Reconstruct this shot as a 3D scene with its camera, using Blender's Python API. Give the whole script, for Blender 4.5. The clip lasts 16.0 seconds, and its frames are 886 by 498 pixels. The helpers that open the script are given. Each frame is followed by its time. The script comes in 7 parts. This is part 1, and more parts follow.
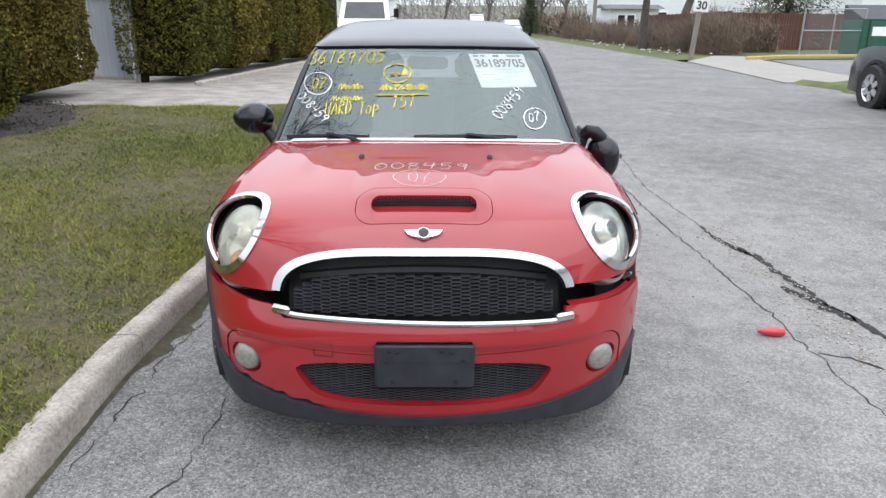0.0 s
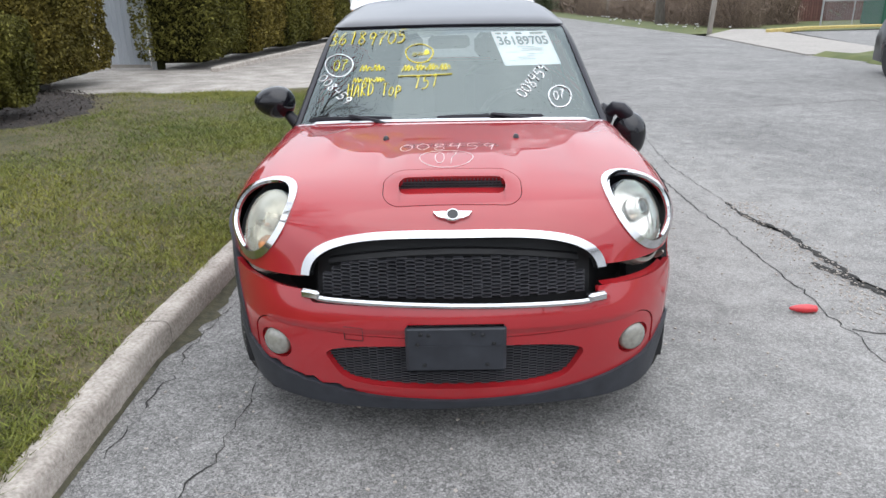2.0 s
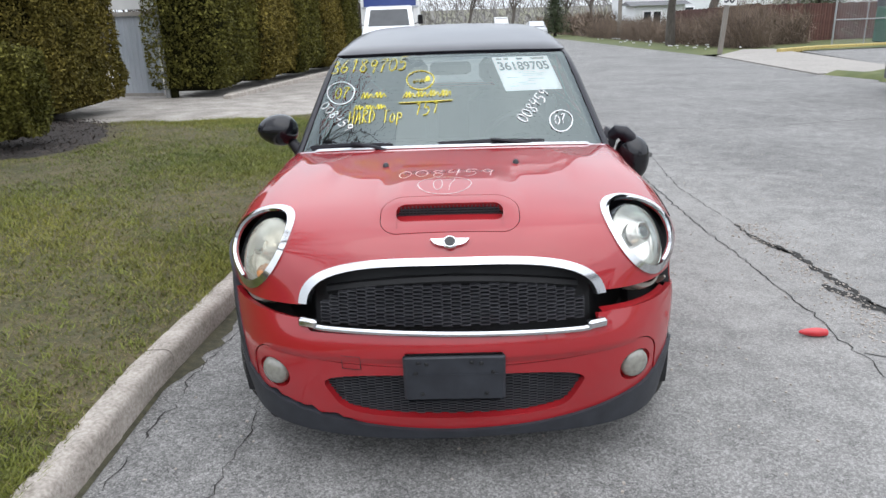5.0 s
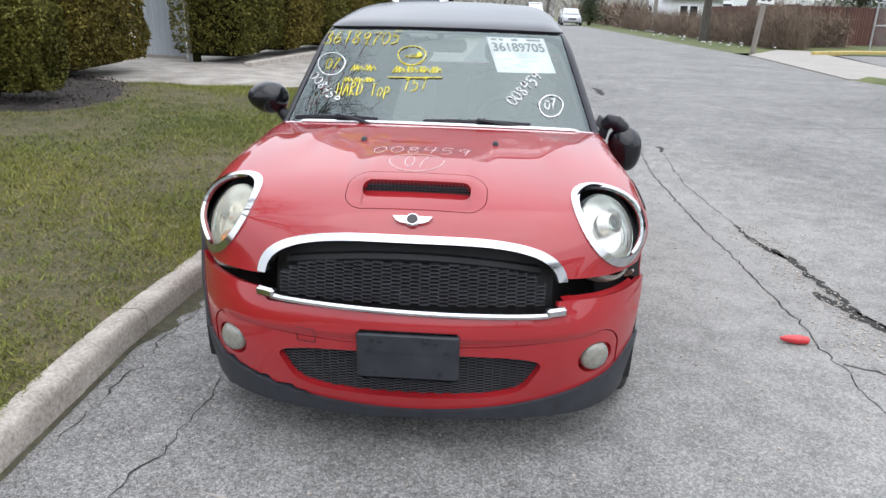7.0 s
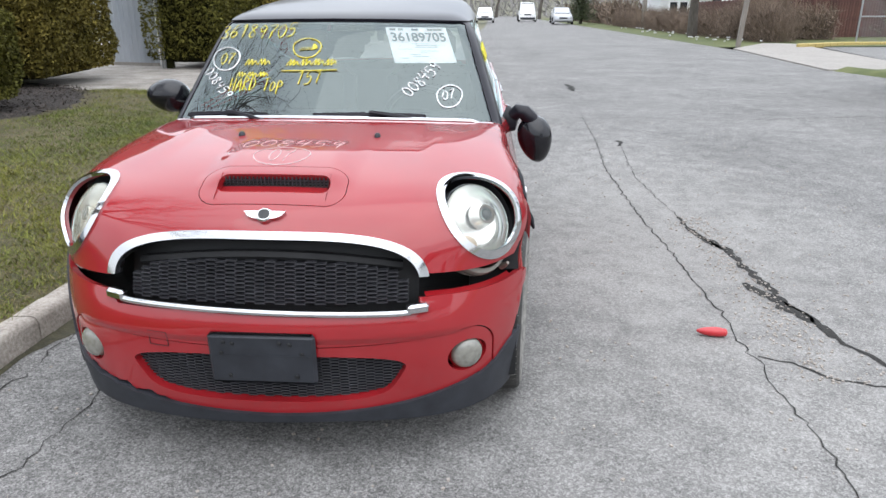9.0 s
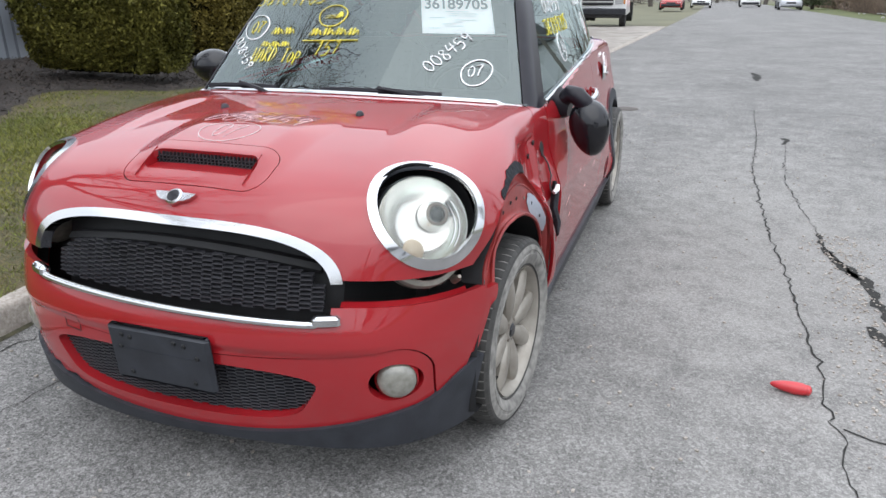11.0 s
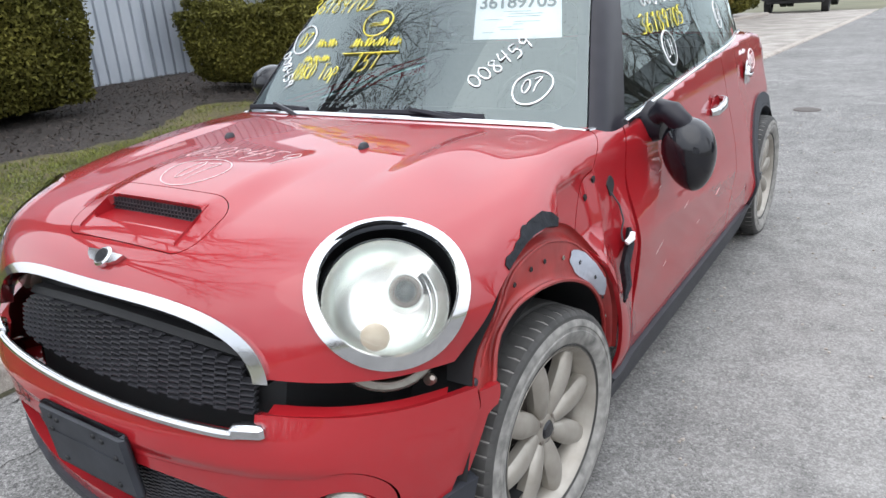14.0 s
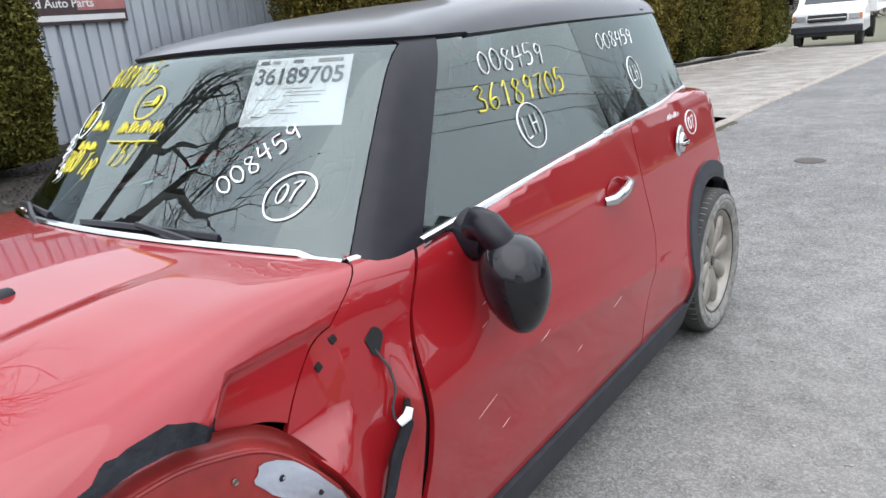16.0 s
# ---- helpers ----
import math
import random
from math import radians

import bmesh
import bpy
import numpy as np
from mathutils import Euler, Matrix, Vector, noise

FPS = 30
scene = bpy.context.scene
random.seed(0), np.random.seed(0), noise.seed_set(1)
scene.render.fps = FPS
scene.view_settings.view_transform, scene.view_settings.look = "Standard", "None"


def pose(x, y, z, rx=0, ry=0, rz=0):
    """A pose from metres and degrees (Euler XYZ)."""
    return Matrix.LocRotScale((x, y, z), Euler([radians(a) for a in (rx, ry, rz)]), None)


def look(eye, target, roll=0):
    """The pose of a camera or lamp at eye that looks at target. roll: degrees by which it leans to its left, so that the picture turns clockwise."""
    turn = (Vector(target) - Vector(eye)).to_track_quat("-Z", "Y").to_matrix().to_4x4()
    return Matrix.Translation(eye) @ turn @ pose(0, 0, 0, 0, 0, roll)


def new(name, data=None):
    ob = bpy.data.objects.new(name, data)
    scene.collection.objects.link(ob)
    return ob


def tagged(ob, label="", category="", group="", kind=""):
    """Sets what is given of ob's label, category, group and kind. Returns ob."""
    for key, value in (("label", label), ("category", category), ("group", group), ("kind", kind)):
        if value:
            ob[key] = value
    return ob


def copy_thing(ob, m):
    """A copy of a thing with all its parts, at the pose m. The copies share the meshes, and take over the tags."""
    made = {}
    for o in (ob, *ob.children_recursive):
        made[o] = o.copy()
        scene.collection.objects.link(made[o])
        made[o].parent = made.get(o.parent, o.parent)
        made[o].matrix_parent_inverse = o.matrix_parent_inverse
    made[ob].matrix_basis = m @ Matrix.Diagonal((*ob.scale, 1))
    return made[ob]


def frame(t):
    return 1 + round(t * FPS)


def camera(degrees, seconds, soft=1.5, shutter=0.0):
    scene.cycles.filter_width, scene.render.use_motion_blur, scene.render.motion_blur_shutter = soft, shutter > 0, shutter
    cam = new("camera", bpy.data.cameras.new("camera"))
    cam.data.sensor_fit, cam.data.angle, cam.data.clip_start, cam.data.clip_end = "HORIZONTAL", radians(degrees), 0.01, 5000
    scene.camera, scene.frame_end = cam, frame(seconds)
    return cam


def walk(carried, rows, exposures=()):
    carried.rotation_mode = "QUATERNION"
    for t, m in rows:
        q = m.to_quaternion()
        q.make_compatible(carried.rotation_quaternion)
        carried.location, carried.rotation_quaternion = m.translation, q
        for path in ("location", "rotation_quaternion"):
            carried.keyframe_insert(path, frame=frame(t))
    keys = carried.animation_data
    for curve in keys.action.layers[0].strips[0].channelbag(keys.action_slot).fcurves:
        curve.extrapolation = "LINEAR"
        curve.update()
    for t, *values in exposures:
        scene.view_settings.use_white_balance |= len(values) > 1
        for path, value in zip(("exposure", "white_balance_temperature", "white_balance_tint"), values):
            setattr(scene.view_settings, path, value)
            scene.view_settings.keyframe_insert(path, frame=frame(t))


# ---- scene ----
cam = camera(63.1, 16.0)
PATH = [
    (0, (0.032, -2.737, 1.508), (0.058, -0.845, 0.86), 0.4),
    (0.5, (0.029, -2.734, 1.513), (0.048, -0.84, 0.872), -1.1),
    (1, (-0.006, -2.728, 1.519), (0.031, -0.837, 0.869), -0.1),
    (1.5, (-0.015, -2.705, 1.505), (-0.034, -0.824, 0.826), -0.4),
    (2, (-0.008, -2.712, 1.499), (-0.029, -0.837, 0.804), -1.1),
    (2.5, (-0.012, -2.703, 1.501), (-0.001, -0.84, 0.773), -0.2),
    (3, (-0.021, -2.686, 1.496), (0.015, -0.838, 0.732), 0.5),
    (3.5, (-0.024, -2.692, 1.501), (0.0, -0.826, 0.781), -1.2),
    (4, (-0.026, -2.702, 1.508), (-0.01, -0.829, 0.806), -1.1),
    (4.2, (-0.032, -2.69, 1.512), (-0.024, -0.813, 0.823), -1.3),
    (6.3, (0.262, -2.695, 1.496), (0.115, -0.791, 0.904), -2.2),
    (6.5, (0.274, -2.691, 1.495), (0.18, -0.803, 0.841), -1.4),
    (7, (0.22, -2.657, 1.485), (0.11, -0.78, 0.804), 1.5),
    (7.5, (0.118, -2.614, 1.493), (-0.135, -0.729, 0.874), -0.0),
    (8, (0.142, -2.57, 1.469), (0.064, -0.7, 0.764), -0.0),
    (8.5, (0.418, -2.567, 1.451), (0.3, -0.686, 0.783), -0.9),
    (8.7, (0.512, -2.558, 1.443), (0.426, -0.676, 0.773), 0.2),
    (10.8, (1.254, -2.114, 1.347), (0.643, -0.348, 0.634), -1.6),
    (11, (1.257, -2.008, 1.337), (0.628, -0.246, 0.631), -0.5),
    (11.5, (1.294, -1.797, 1.353), (0.516, -0.1, 0.635), -1.5),
    (12, (1.459, -1.647, 1.306), (0.356, -0.14, 0.589), -1.0),
    (12.5, (1.555, -1.551, 1.312), (0.41, -0.045, 0.663), -4.7),
    (13, (1.476, -1.508, 1.304), (0.399, 0.016, 0.583), -2.7),
    (13.5, (1.402, -1.465, 1.306), (0.382, 0.084, 0.556), -1.9),
    (14, (1.427, -1.34, 1.309), (0.36, 0.205, 0.618), -4.2),
    (14.5, (1.58, -1.098, 1.316), (0.396, 0.404, 0.73), -2.3),
    (15, (1.656, -0.945, 1.321), (0.48, 0.58, 0.779), -4.6),
    (15.5, (1.594, -0.684, 1.338), (0.43, 0.837, 0.764), -3.8),
    (16, (1.619, -0.445, 1.318), (0.45, 1.068, 0.729), -5.5),
]
walk(cam, [(t, look(eye, target, roll)) for t, eye, target, roll in PATH],
     exposures=[(0, -0.05), (2, -0.04), (3, -0.16), (4.2, -0.16), (6.5, -0.02), (8.5, 0.0), (11, -0.16), (11.5, -0.14), (12.5, 0.08), (13.5, 0.10), (14.5, 0.03), (16, -0.02)])

# ---- world and light: a bright overcast day ----
world = bpy.data.worlds.new("overcast_sky")
scene.world = world
world.use_nodes = True
wn, wl = world.node_tree.nodes, world.node_tree.links
wn.clear()
w_out, w_bg = wn.new("ShaderNodeOutputWorld"), wn.new("ShaderNodeBackground")
w_sky, w_mix = wn.new("ShaderNodeTexSky"), wn.new("ShaderNodeMixRGB")
w_noise, w_ramp, w_co = wn.new("ShaderNodeTexNoise"), wn.new("ShaderNodeValToRGB"), wn.new("ShaderNodeTexCoord")
w_sky.sky_type, w_sky.sun_disc = "NISHITA", False
w_sky.sun_elevation, w_sky.sun_rotation = radians(52), radians(150)
w_noise.inputs["Scale"].default_value, w_noise.inputs["Detail"].default_value = 2.2, 5
w_ramp.color_ramp.elements[0].position, w_ramp.color_ramp.elements[0].color = 0.3, (6.2, 6.75, 7.6, 1)
w_ramp.color_ramp.elements[1].position, w_ramp.color_ramp.elements[1].color = 0.72, (9.3, 9.7, 10.3, 1)
w_mix.inputs["Fac"].default_value = 0.88
w_bg.inputs["Strength"].default_value = 0.215
wl.new(w_co.outputs["Generated"], w_noise.inputs["Vector"])
wl.new(w_noise.outputs["Fac"], w_ramp.inputs["Fac"])
wl.new(w_sky.outputs["Color"], w_mix.inputs["Color1"])
wl.new(w_ramp.outputs["Color"], w_mix.inputs["Color2"])
# an overcast sky is brighter overhead than at the horizon
w_sep, w_map, w_mul = wn.new("ShaderNodeSeparateXYZ"), wn.new("ShaderNodeMapRange"), wn.new("ShaderNodeMixRGB")
w_map.inputs["To Min"].default_value, w_map.inputs["To Max"].default_value = 0.72, 1.70
w_mul.blend_type, w_mul.inputs["Fac"].default_value = "MULTIPLY", 1.0
wl.new(w_co.outputs["Generated"], w_sep.inputs["Vector"])
wl.new(w_sep.outputs["Z"], w_map.inputs["Value"])
wl.new(w_map.outputs["Result"], w_mul.inputs["Color2"])
wl.new(w_mix.outputs["Color"], w_mul.inputs["Color1"])
wl.new(w_mul.outputs["Color"], w_bg.inputs["Color"])
wl.new(w_bg.outputs["Background"], w_out.inputs["Surface"])
sun = new("sun", bpy.data.lights.new("sun", "SUN"))
sun.data.energy, sun.data.angle, sun.data.color = 0.8, radians(75), (1.0, 0.97, 0.93)
sun.matrix_world = look((3, -5, 10), (0, 0, 0))

# ---- materials ----
def surface(name, low, high, scale=8.0, rough=0.6, metal=0.0, bump=0.0, bump_scale=None, coat=0.0, big=0.35, rough_var=0.1,
            spec=0.5, vary=0.0, island=0.0, stretch=(1, 1, 1), coat_rough=0.03):
    """A procedural surface: fine and broad noise between two colours, uneven gloss, fine relief."""
    m = bpy.data.materials.new(name)
    m.use_nodes = True
    n, l = m.node_tree.nodes, m.node_tree.links
    b = n["Principled BSDF"]
    co, mp = n.new("ShaderNodeTexCoord"), n.new("ShaderNodeMapping")
    mp.inputs["Scale"].default_value = stretch
    l.new(co.outputs["Object"], mp.inputs["Vector"])
    fine, broad = n.new("ShaderNodeTexNoise"), n.new("ShaderNodeTexNoise")
    fine.inputs["Scale"].default_value, fine.inputs["Detail"].default_value = scale, 6
    broad.inputs["Scale"].default_value, broad.inputs["Detail"].default_value = scale * 0.11, 4
    l.new(mp.outputs["Vector"], fine.inputs["Vector"])
    l.new(mp.outputs["Vector"], broad.inputs["Vector"])
    mixn = n.new("ShaderNodeMix")
    mixn.inputs["Factor"].default_value = big
    l.new(fine.outputs["Fac"], mixn.inputs["A"])
    l.new(broad.outputs["Fac"], mixn.inputs["B"])
    ramp = n.new("ShaderNodeValToRGB")
    ramp.color_ramp.elements[0].position, ramp.color_ramp.elements[0].color = 0.32, (*low, 1)
    ramp.color_ramp.elements[1].position, ramp.color_ramp.elements[1].color = 0.68, (*high, 1)
    l.new(mixn.outputs["Result"], ramp.inputs["Fac"])
    tint = ramp.outputs["Color"]
    for amount, node, socket in ((vary, "ShaderNodeObjectInfo", "Random"), (island, "ShaderNodeNewGeometry", "Random Per Island")):
        if amount:
            src, mr, hsv = n.new(node), n.new("ShaderNodeMapRange"), n.new("ShaderNodeHueSaturation")
            mr.inputs["To Min"].default_value, mr.inputs["To Max"].default_value = 1 - amount, 1 + amount
            l.new(src.outputs[socket], mr.inputs["Value"])
            l.new(mr.outputs["Result"], hsv.inputs["Value"])
            l.new(tint, hsv.inputs["Color"])
            tint = hsv.outputs["Color"]
    l.new(tint, b.inputs["Base Color"])
    mr = n.new("ShaderNodeMapRange")
    mr.inputs["To Min"].default_value, mr.inputs["To Max"].default_value = max(0.0, rough - rough_var), min(1.0, rough + rough_var)
    l.new(broad.outputs["Fac"], mr.inputs["Value"])
    l.new(mr.outputs["Result"], b.inputs["Roughness"])
    b.inputs["Metallic"].default_value = metal
    b.inputs["Specular IOR Level"].default_value = spec
    b.inputs["Coat Weight"].default_value = coat
    b.inputs["Coat Roughness"].default_value = coat_rough
    if bump:
        bn, bt = n.new("ShaderNodeTexNoise"), n.new("ShaderNodeBump")
        bn.inputs["Scale"].default_value, bn.inputs["Detail"].default_value = bump_scale or scale * 2, 5
        bt.inputs["Strength"].default_value, bt.inputs["Distance"].default_value = 1.0, bump
        l.new(mp.outputs["Vector"], bn.inputs["Vector"])
        l.new(bn.outputs["Fac"], bt.inputs["Height"])
        l.new(bt.outputs["Normal"], b.inputs["Normal"])
    return m


def glazing(name, colour, ior=1.5, gloss=1.0, haze=0.0, film=(0.5, 0.52, 0.5)):
    """Thin clear pane: tinted see-through with a true Fresnel gloss."""
    m = bpy.data.materials.new(name)
    m.use_nodes = True
    n, l = m.node_tree.nodes, m.node_tree.links
    n.clear()
    out, mix, tr, gl, fr = (n.new("ShaderNode" + k) for k in ("OutputMaterial", "MixShader", "BsdfTransparent", "BsdfGlossy", "Fresnel"))
    tr.inputs["Color"].default_value = (*colour, 1)
    gl.inputs["Color"].default_value = (gloss * 0.88, gloss, gloss * 0.98, 1)
    gl.inputs["Roughness"].default_value = 0.004
    fr.inputs["IOR"].default_value = ior
    body = tr.outputs["BSDF"]
    if haze:
        df, hz, nz, co, mr = (n.new("ShaderNode" + k) for k in ("BsdfDiffuse", "MixShader", "TexNoise", "TexCoord", "MapRange"))
        df.inputs["Color"].default_value = (*film, 1)
        nz.inputs["Scale"].default_value, nz.inputs["Detail"].default_value = 5.0, 6
        mr.inputs["From Min"].default_value, mr.inputs["From Max"].default_value = 0.3, 0.75
        mr.inputs["To Min"].default_value, mr.inputs["To Max"].default_value = haze * 0.4, haze * 1.3
        l.new(co.outputs["Object"], nz.inputs["Vector"])
        l.new(nz.outputs["Fac"], mr.inputs["Value"])
        l.new(mr.outputs["Result"], hz.inputs["Fac"])
        l.new(tr.outputs["BSDF"], hz.inputs[1])
        l.new(df.outputs["BSDF"], hz.inputs[2])
        body = hz.outputs["Shader"]
    l.new(fr.outputs["Fac"], mix.inputs["Fac"])
    l.new(body, mix.inputs[1])
    l.new(gl.outputs["BSDF"], mix.inputs[2])
    l.new(mix.outputs["Shader"], out.inputs["Surface"])
    return m


M_RED = surface("red_car_paint", (0.265, 0.008, 0.012), (0.325, 0.012, 0.017), 3, 0.45, 0.0, coat=1.0, rough_var=0.08, coat_rough=0.02, spec=0.10)
M_RED.node_tree.nodes["Principled BSDF"].inputs["Coat IOR"].default_value = 1.66
# dull dirty red of the arch flange, darkened in colour for its shadow
M_RED_DULL = surface("dull_red_flange_coat", (0.19, 0.014, 0.013), (0.34, 0.028, 0.025), 14, 0.5, coat=0.25, bump=0.0006, bump_scale=40)
M_BLACK_PAINT = surface("black_roof_paint", (0.012, 0.012, 0.018), (0.028, 0.028, 0.036), 9, 0.34, coat=0.55, coat_rough=0.12, spec=0.22, big=0.5)
M_PILLAR = surface("satin_black_trim", (0.007, 0.006, 0.010), (0.014, 0.012, 0.018), 20, 0.34, spec=0.32)
M_GLOSS_BLACK = surface("gloss_black_shell", (0.004, 0.004, 0.006), (0.008, 0.008, 0.011), 6, 0.25, spec=0.15, coat=0.75)
M_PLASTIC = surface("weathered_black_plastic", (0.011, 0.0125, 0.017), (0.028, 0.031, 0.039), 16, 0.55, bump=0.0005, bump_scale=160)
M_GRILLE = surface("grille_black_plastic", (0.024, 0.024, 0.028), (0.050, 0.050, 0.056), 30, 0.40)
# near-black for black parts, hollows and gaps; in these the colour holds the shade
M_VOID = surface("near_black", (0.004, 0.004, 0.005), (0.012, 0.012, 0.013), 12, 0.7)
M_CHROME = surface("chrome", (0.58, 0.585, 0.60), (0.70, 0.70, 0.71), 6, 0.09, 1.0, rough_var=0.05)
M_ALLOY = surface("dusty_alloy", (0.25, 0.225, 0.19), (0.42, 0.39, 0.345), 14, 0.45, 0.55, bump=0.0004, bump_scale=90)
M_RUBBER = surface("dusty_tyre_rubber", (0.022, 0.022, 0.021), (0.062, 0.059, 0.055), 20, 0.75, bump=0.0008, bump_scale=90)
M_RUBBER_WORN = surface("scuffed_tyre_sidewall", (0.10, 0.097, 0.09), (0.34, 0.325, 0.30), 30, 0.85, bump=0.001, bump_scale=70)
M_STEEL = surface("dull_steel", (0.16, 0.13, 0.11), (0.28, 0.25, 0.22), 30, 0.5, 0.8)
M_REFLECT = surface("lamp_reflector", (0.80, 0.79, 0.75), (0.92, 0.91, 0.88), 5, 0.20, 0.75)
M_LENS_HAZY = glazing("yellowed_lamp_lens", (0.90, 0.87, 0.78), 1.45, 1.0, 0.44, (0.70, 0.68, 0.58))
M_LENS = glazing("clear_lamp_lens", (0.95, 0.95, 0.94), 1.45, 1.0, 0.06, (0.85, 0.83, 0.76))
M_AMBER = surface("amber_indicator", (0.50, 0.19, 0.06), (0.62, 0.28, 0.11), 20, 0.25)
M_AMBER_PALE = surface("faded_amber", (0.60, 0.50, 0.38), (0.74, 0.64, 0.52), 20, 0.35)
M_FOG = surface("fog_lamp_glass", (0.17, 0.165, 0.14), (0.29, 0.28, 0.245), 60, 0.18, 0.1, coat=0.8)
M_PROJ = surface("projector_lens", (0.012, 0.014, 0.016), (0.03, 0.034, 0.038), 9, 0.05, coat=0.4, spec=0.3)
M_TORN = surface("torn_black_sealant", (0.003, 0.0035, 0.005), (0.014, 0.016, 0.021), 34, 0.65, bump=0.004, bump_scale=60, spec=0.25)
M_GLASS = glazing("windscreen_glass", (0.91, 0.92, 0.91), 2.0)
M_GLASS_SIDE = glazing("side_glass", (0.74, 0.82, 0.80), 2.05)
M_GLASS_DARK = glazing("privacy_glass", (0.35, 0.40, 0.42), 1.6)
M_CABIN = surface("cabin_grey_plastic", (0.04, 0.042, 0.045), (0.075, 0.078, 0.082), 30, 0.7)
M_SEAT = surface("grey_seat_cloth", (0.085, 0.088, 0.092), (0.13, 0.133, 0.138), 60, 0.85)
M_PAPER = surface("white_paper", (0.84, 0.84, 0.86), (0.90, 0.90, 0.91), 6, 0.6)
M_INK = surface("black_ink", (0.02, 0.02, 0.025), (0.05, 0.05, 0.06), 30, 0.6)
M_YELLOW = surface("yellow_paint_marker", (0.62, 0.52, 0.03), (0.80, 0.70, 0.08), 80, 0.55)
M_FADED_MARK = surface("faded_white_marker", (0.50, 0.36, 0.36), (0.82, 0.74, 0.74), 60, 0.6)
M_WHITE_MARK = surface("white_paint_marker", (0.82, 0.83, 0.84), (0.93, 0.93, 0.93), 80, 0.55)

# ---- modelling tools ----
class Geo:
    """Gathers verts and faces of one mesh."""

    def __init__(self):
        self.v, self.f = [], []

    def add(self, verts, faces):
        k = len(self.v)
        self.v.extend(tuple(map(float, p)) for p in verts)
        self.f.extend(tuple(i + k for i in f) for f in faces)
        return self

    def box(self, c, s, m=None, bevel=0.0):
        """A box round c with sizes s; bevel > 0 chamfers its upright corners and the top."""
        x, y, z = (h / 2 for h in s)
        if bevel <= 0:
            vs = [(a * x, b * y, d * z) for a in (-1, 1) for b in (-1, 1) for d in (-1, 1)]
            fs = [(0, 1, 3, 2), (4, 6, 7, 5), (0, 4, 5, 1), (2, 3, 7, 6), (0, 2, 6, 4), (1, 5, 7, 3)]
        else:
            e = min(bevel, x * 0.9, y * 0.9, z * 0.9)
            vs, fs, rings = [], [], []
            for zz, ins in ((-z, e), (-z + e, 0), (z - e, 0), (z, e)):
                a, b = x - ins, y - ins
                ring = [(a - e, -b), (a, -b + e), (a, b - e), (a - e, b), (-a + e, b), (-a, b - e), (-a, -b + e), (-a + e, -b)]
                rings.append([len(vs) + i for i in range(8)])
                vs += [(p, q, zz) for p, q in ring]
            for r0, r1 in zip(rings, rings[1:]):
                fs += [(r0[i], r0[(i + 1) % 8], r1[(i + 1) % 8], r1[i]) for i in range(8)]
            fs += [tuple(rings[0][::-1]), tuple(rings[3])]
        m = m or Matrix()
        return self.add([m @ Vector(p) + Vector(c) for p in vs], fs)

    def tube(self, path, r, sides=8, closed=False, flat=1.0):
        """A tube along a path; r may be one radius or one a point; flat squeezes it along its second axis."""
        pts = [Vector(p) for p in path]
        n = len(pts)
        rs = [float(q) for q in r] if isinstance(r, (list, tuple)) else [float(r)] * n
        vs, up = [], None
        for i, p in enumerate(pts):
            a = pts[(i - 1) % n] if (i or closed) else pts[0]
            b = pts[(i + 1) % n] if (i < n - 1 or closed) else pts[-1]
            d = (b - a).normalized()
            if up is None:
                up = d.orthogonal().normalized() if abs(d.z) > 0.9 else Vector((0, 0, 1))
            side = d.cross(up)
            side = side.normalized() if side.length > 1e-6 else d.orthogonal().normalized()
            up = side.cross(d).normalized()
            for k in range(sides):
                t = 2 * math.pi * k / sides
                vs.append(p + rs[i] * (math.cos(t) * side + flat * math.sin(t) * up))
        fs = []
        for i in range(n if closed else n - 1):
            j = (i + 1) % n
            fs += [(i * sides + k, i * sides + (k + 1) % sides, j * sides + (k + 1) % sides, j * sides + k) for k in range(sides)]
        if not closed:
            fs += [tuple(range(sides))[::-1], tuple((n - 1) * sides + k for k in range(sides))]
        return self.add(vs, fs)

    def lathe(self, profile, segs=48, m=None, bend=None):
        """Turns a profile of (radius, along x) about the x axis; bend(r, x, angle) may move a point."""
        vs = []
        for i in range(segs):
            t = 2 * math.pi * i / segs
            for r, x in profile:
                if bend:
                    r, x = bend(r, x, t)
                vs.append((x, r * math.sin(t), r * math.cos(t)))
        k = len(profile)
        fs = [(i * k + j, ((i + 1) % segs) * k + j, ((i + 1) % segs) * k + j + 1, i * k + j + 1) for i in range(segs) for j in range(k - 1)]
        m = m or Matrix()
        return self.add([m @ Vector(p) for p in vs], fs)

    def sheet(self, us, vs, fn):
        """A grid of points fn(u, v)."""
        n = len(vs)
        return self.add([fn(u, v) for u in us for v in vs],
                        [(i * n + j, (i + 1) * n + j, (i + 1) * n + j + 1, i * n + j + 1) for i in range(len(us) - 1) for j in range(n - 1)])

    def mesh(self, name, material, smooth=True, angle=38):
        me = bpy.data.meshes.new(name)
        me.from_pydata(self.v, [], self.f)
        me.materials.append(material)
        if smooth:
            me.shade_smooth()
            me.set_sharp_from_angle(angle=radians(angle))
        return me


def part(name, geo, material, parent, label="", smooth=True, angle=38):
    """Links one mesh object as a part of parent."""
    ob = new(name, geo.mesh(name, material, smooth, angle) if isinstance(geo, Geo) else geo)
    ob.parent = parent
    return tagged(ob, label)


def thing(name, label, category, m=None, group="", kind=""):
    ob = new(name)
    ob.matrix_world = m or Matrix()
    return tagged(ob, label, category, group, kind)


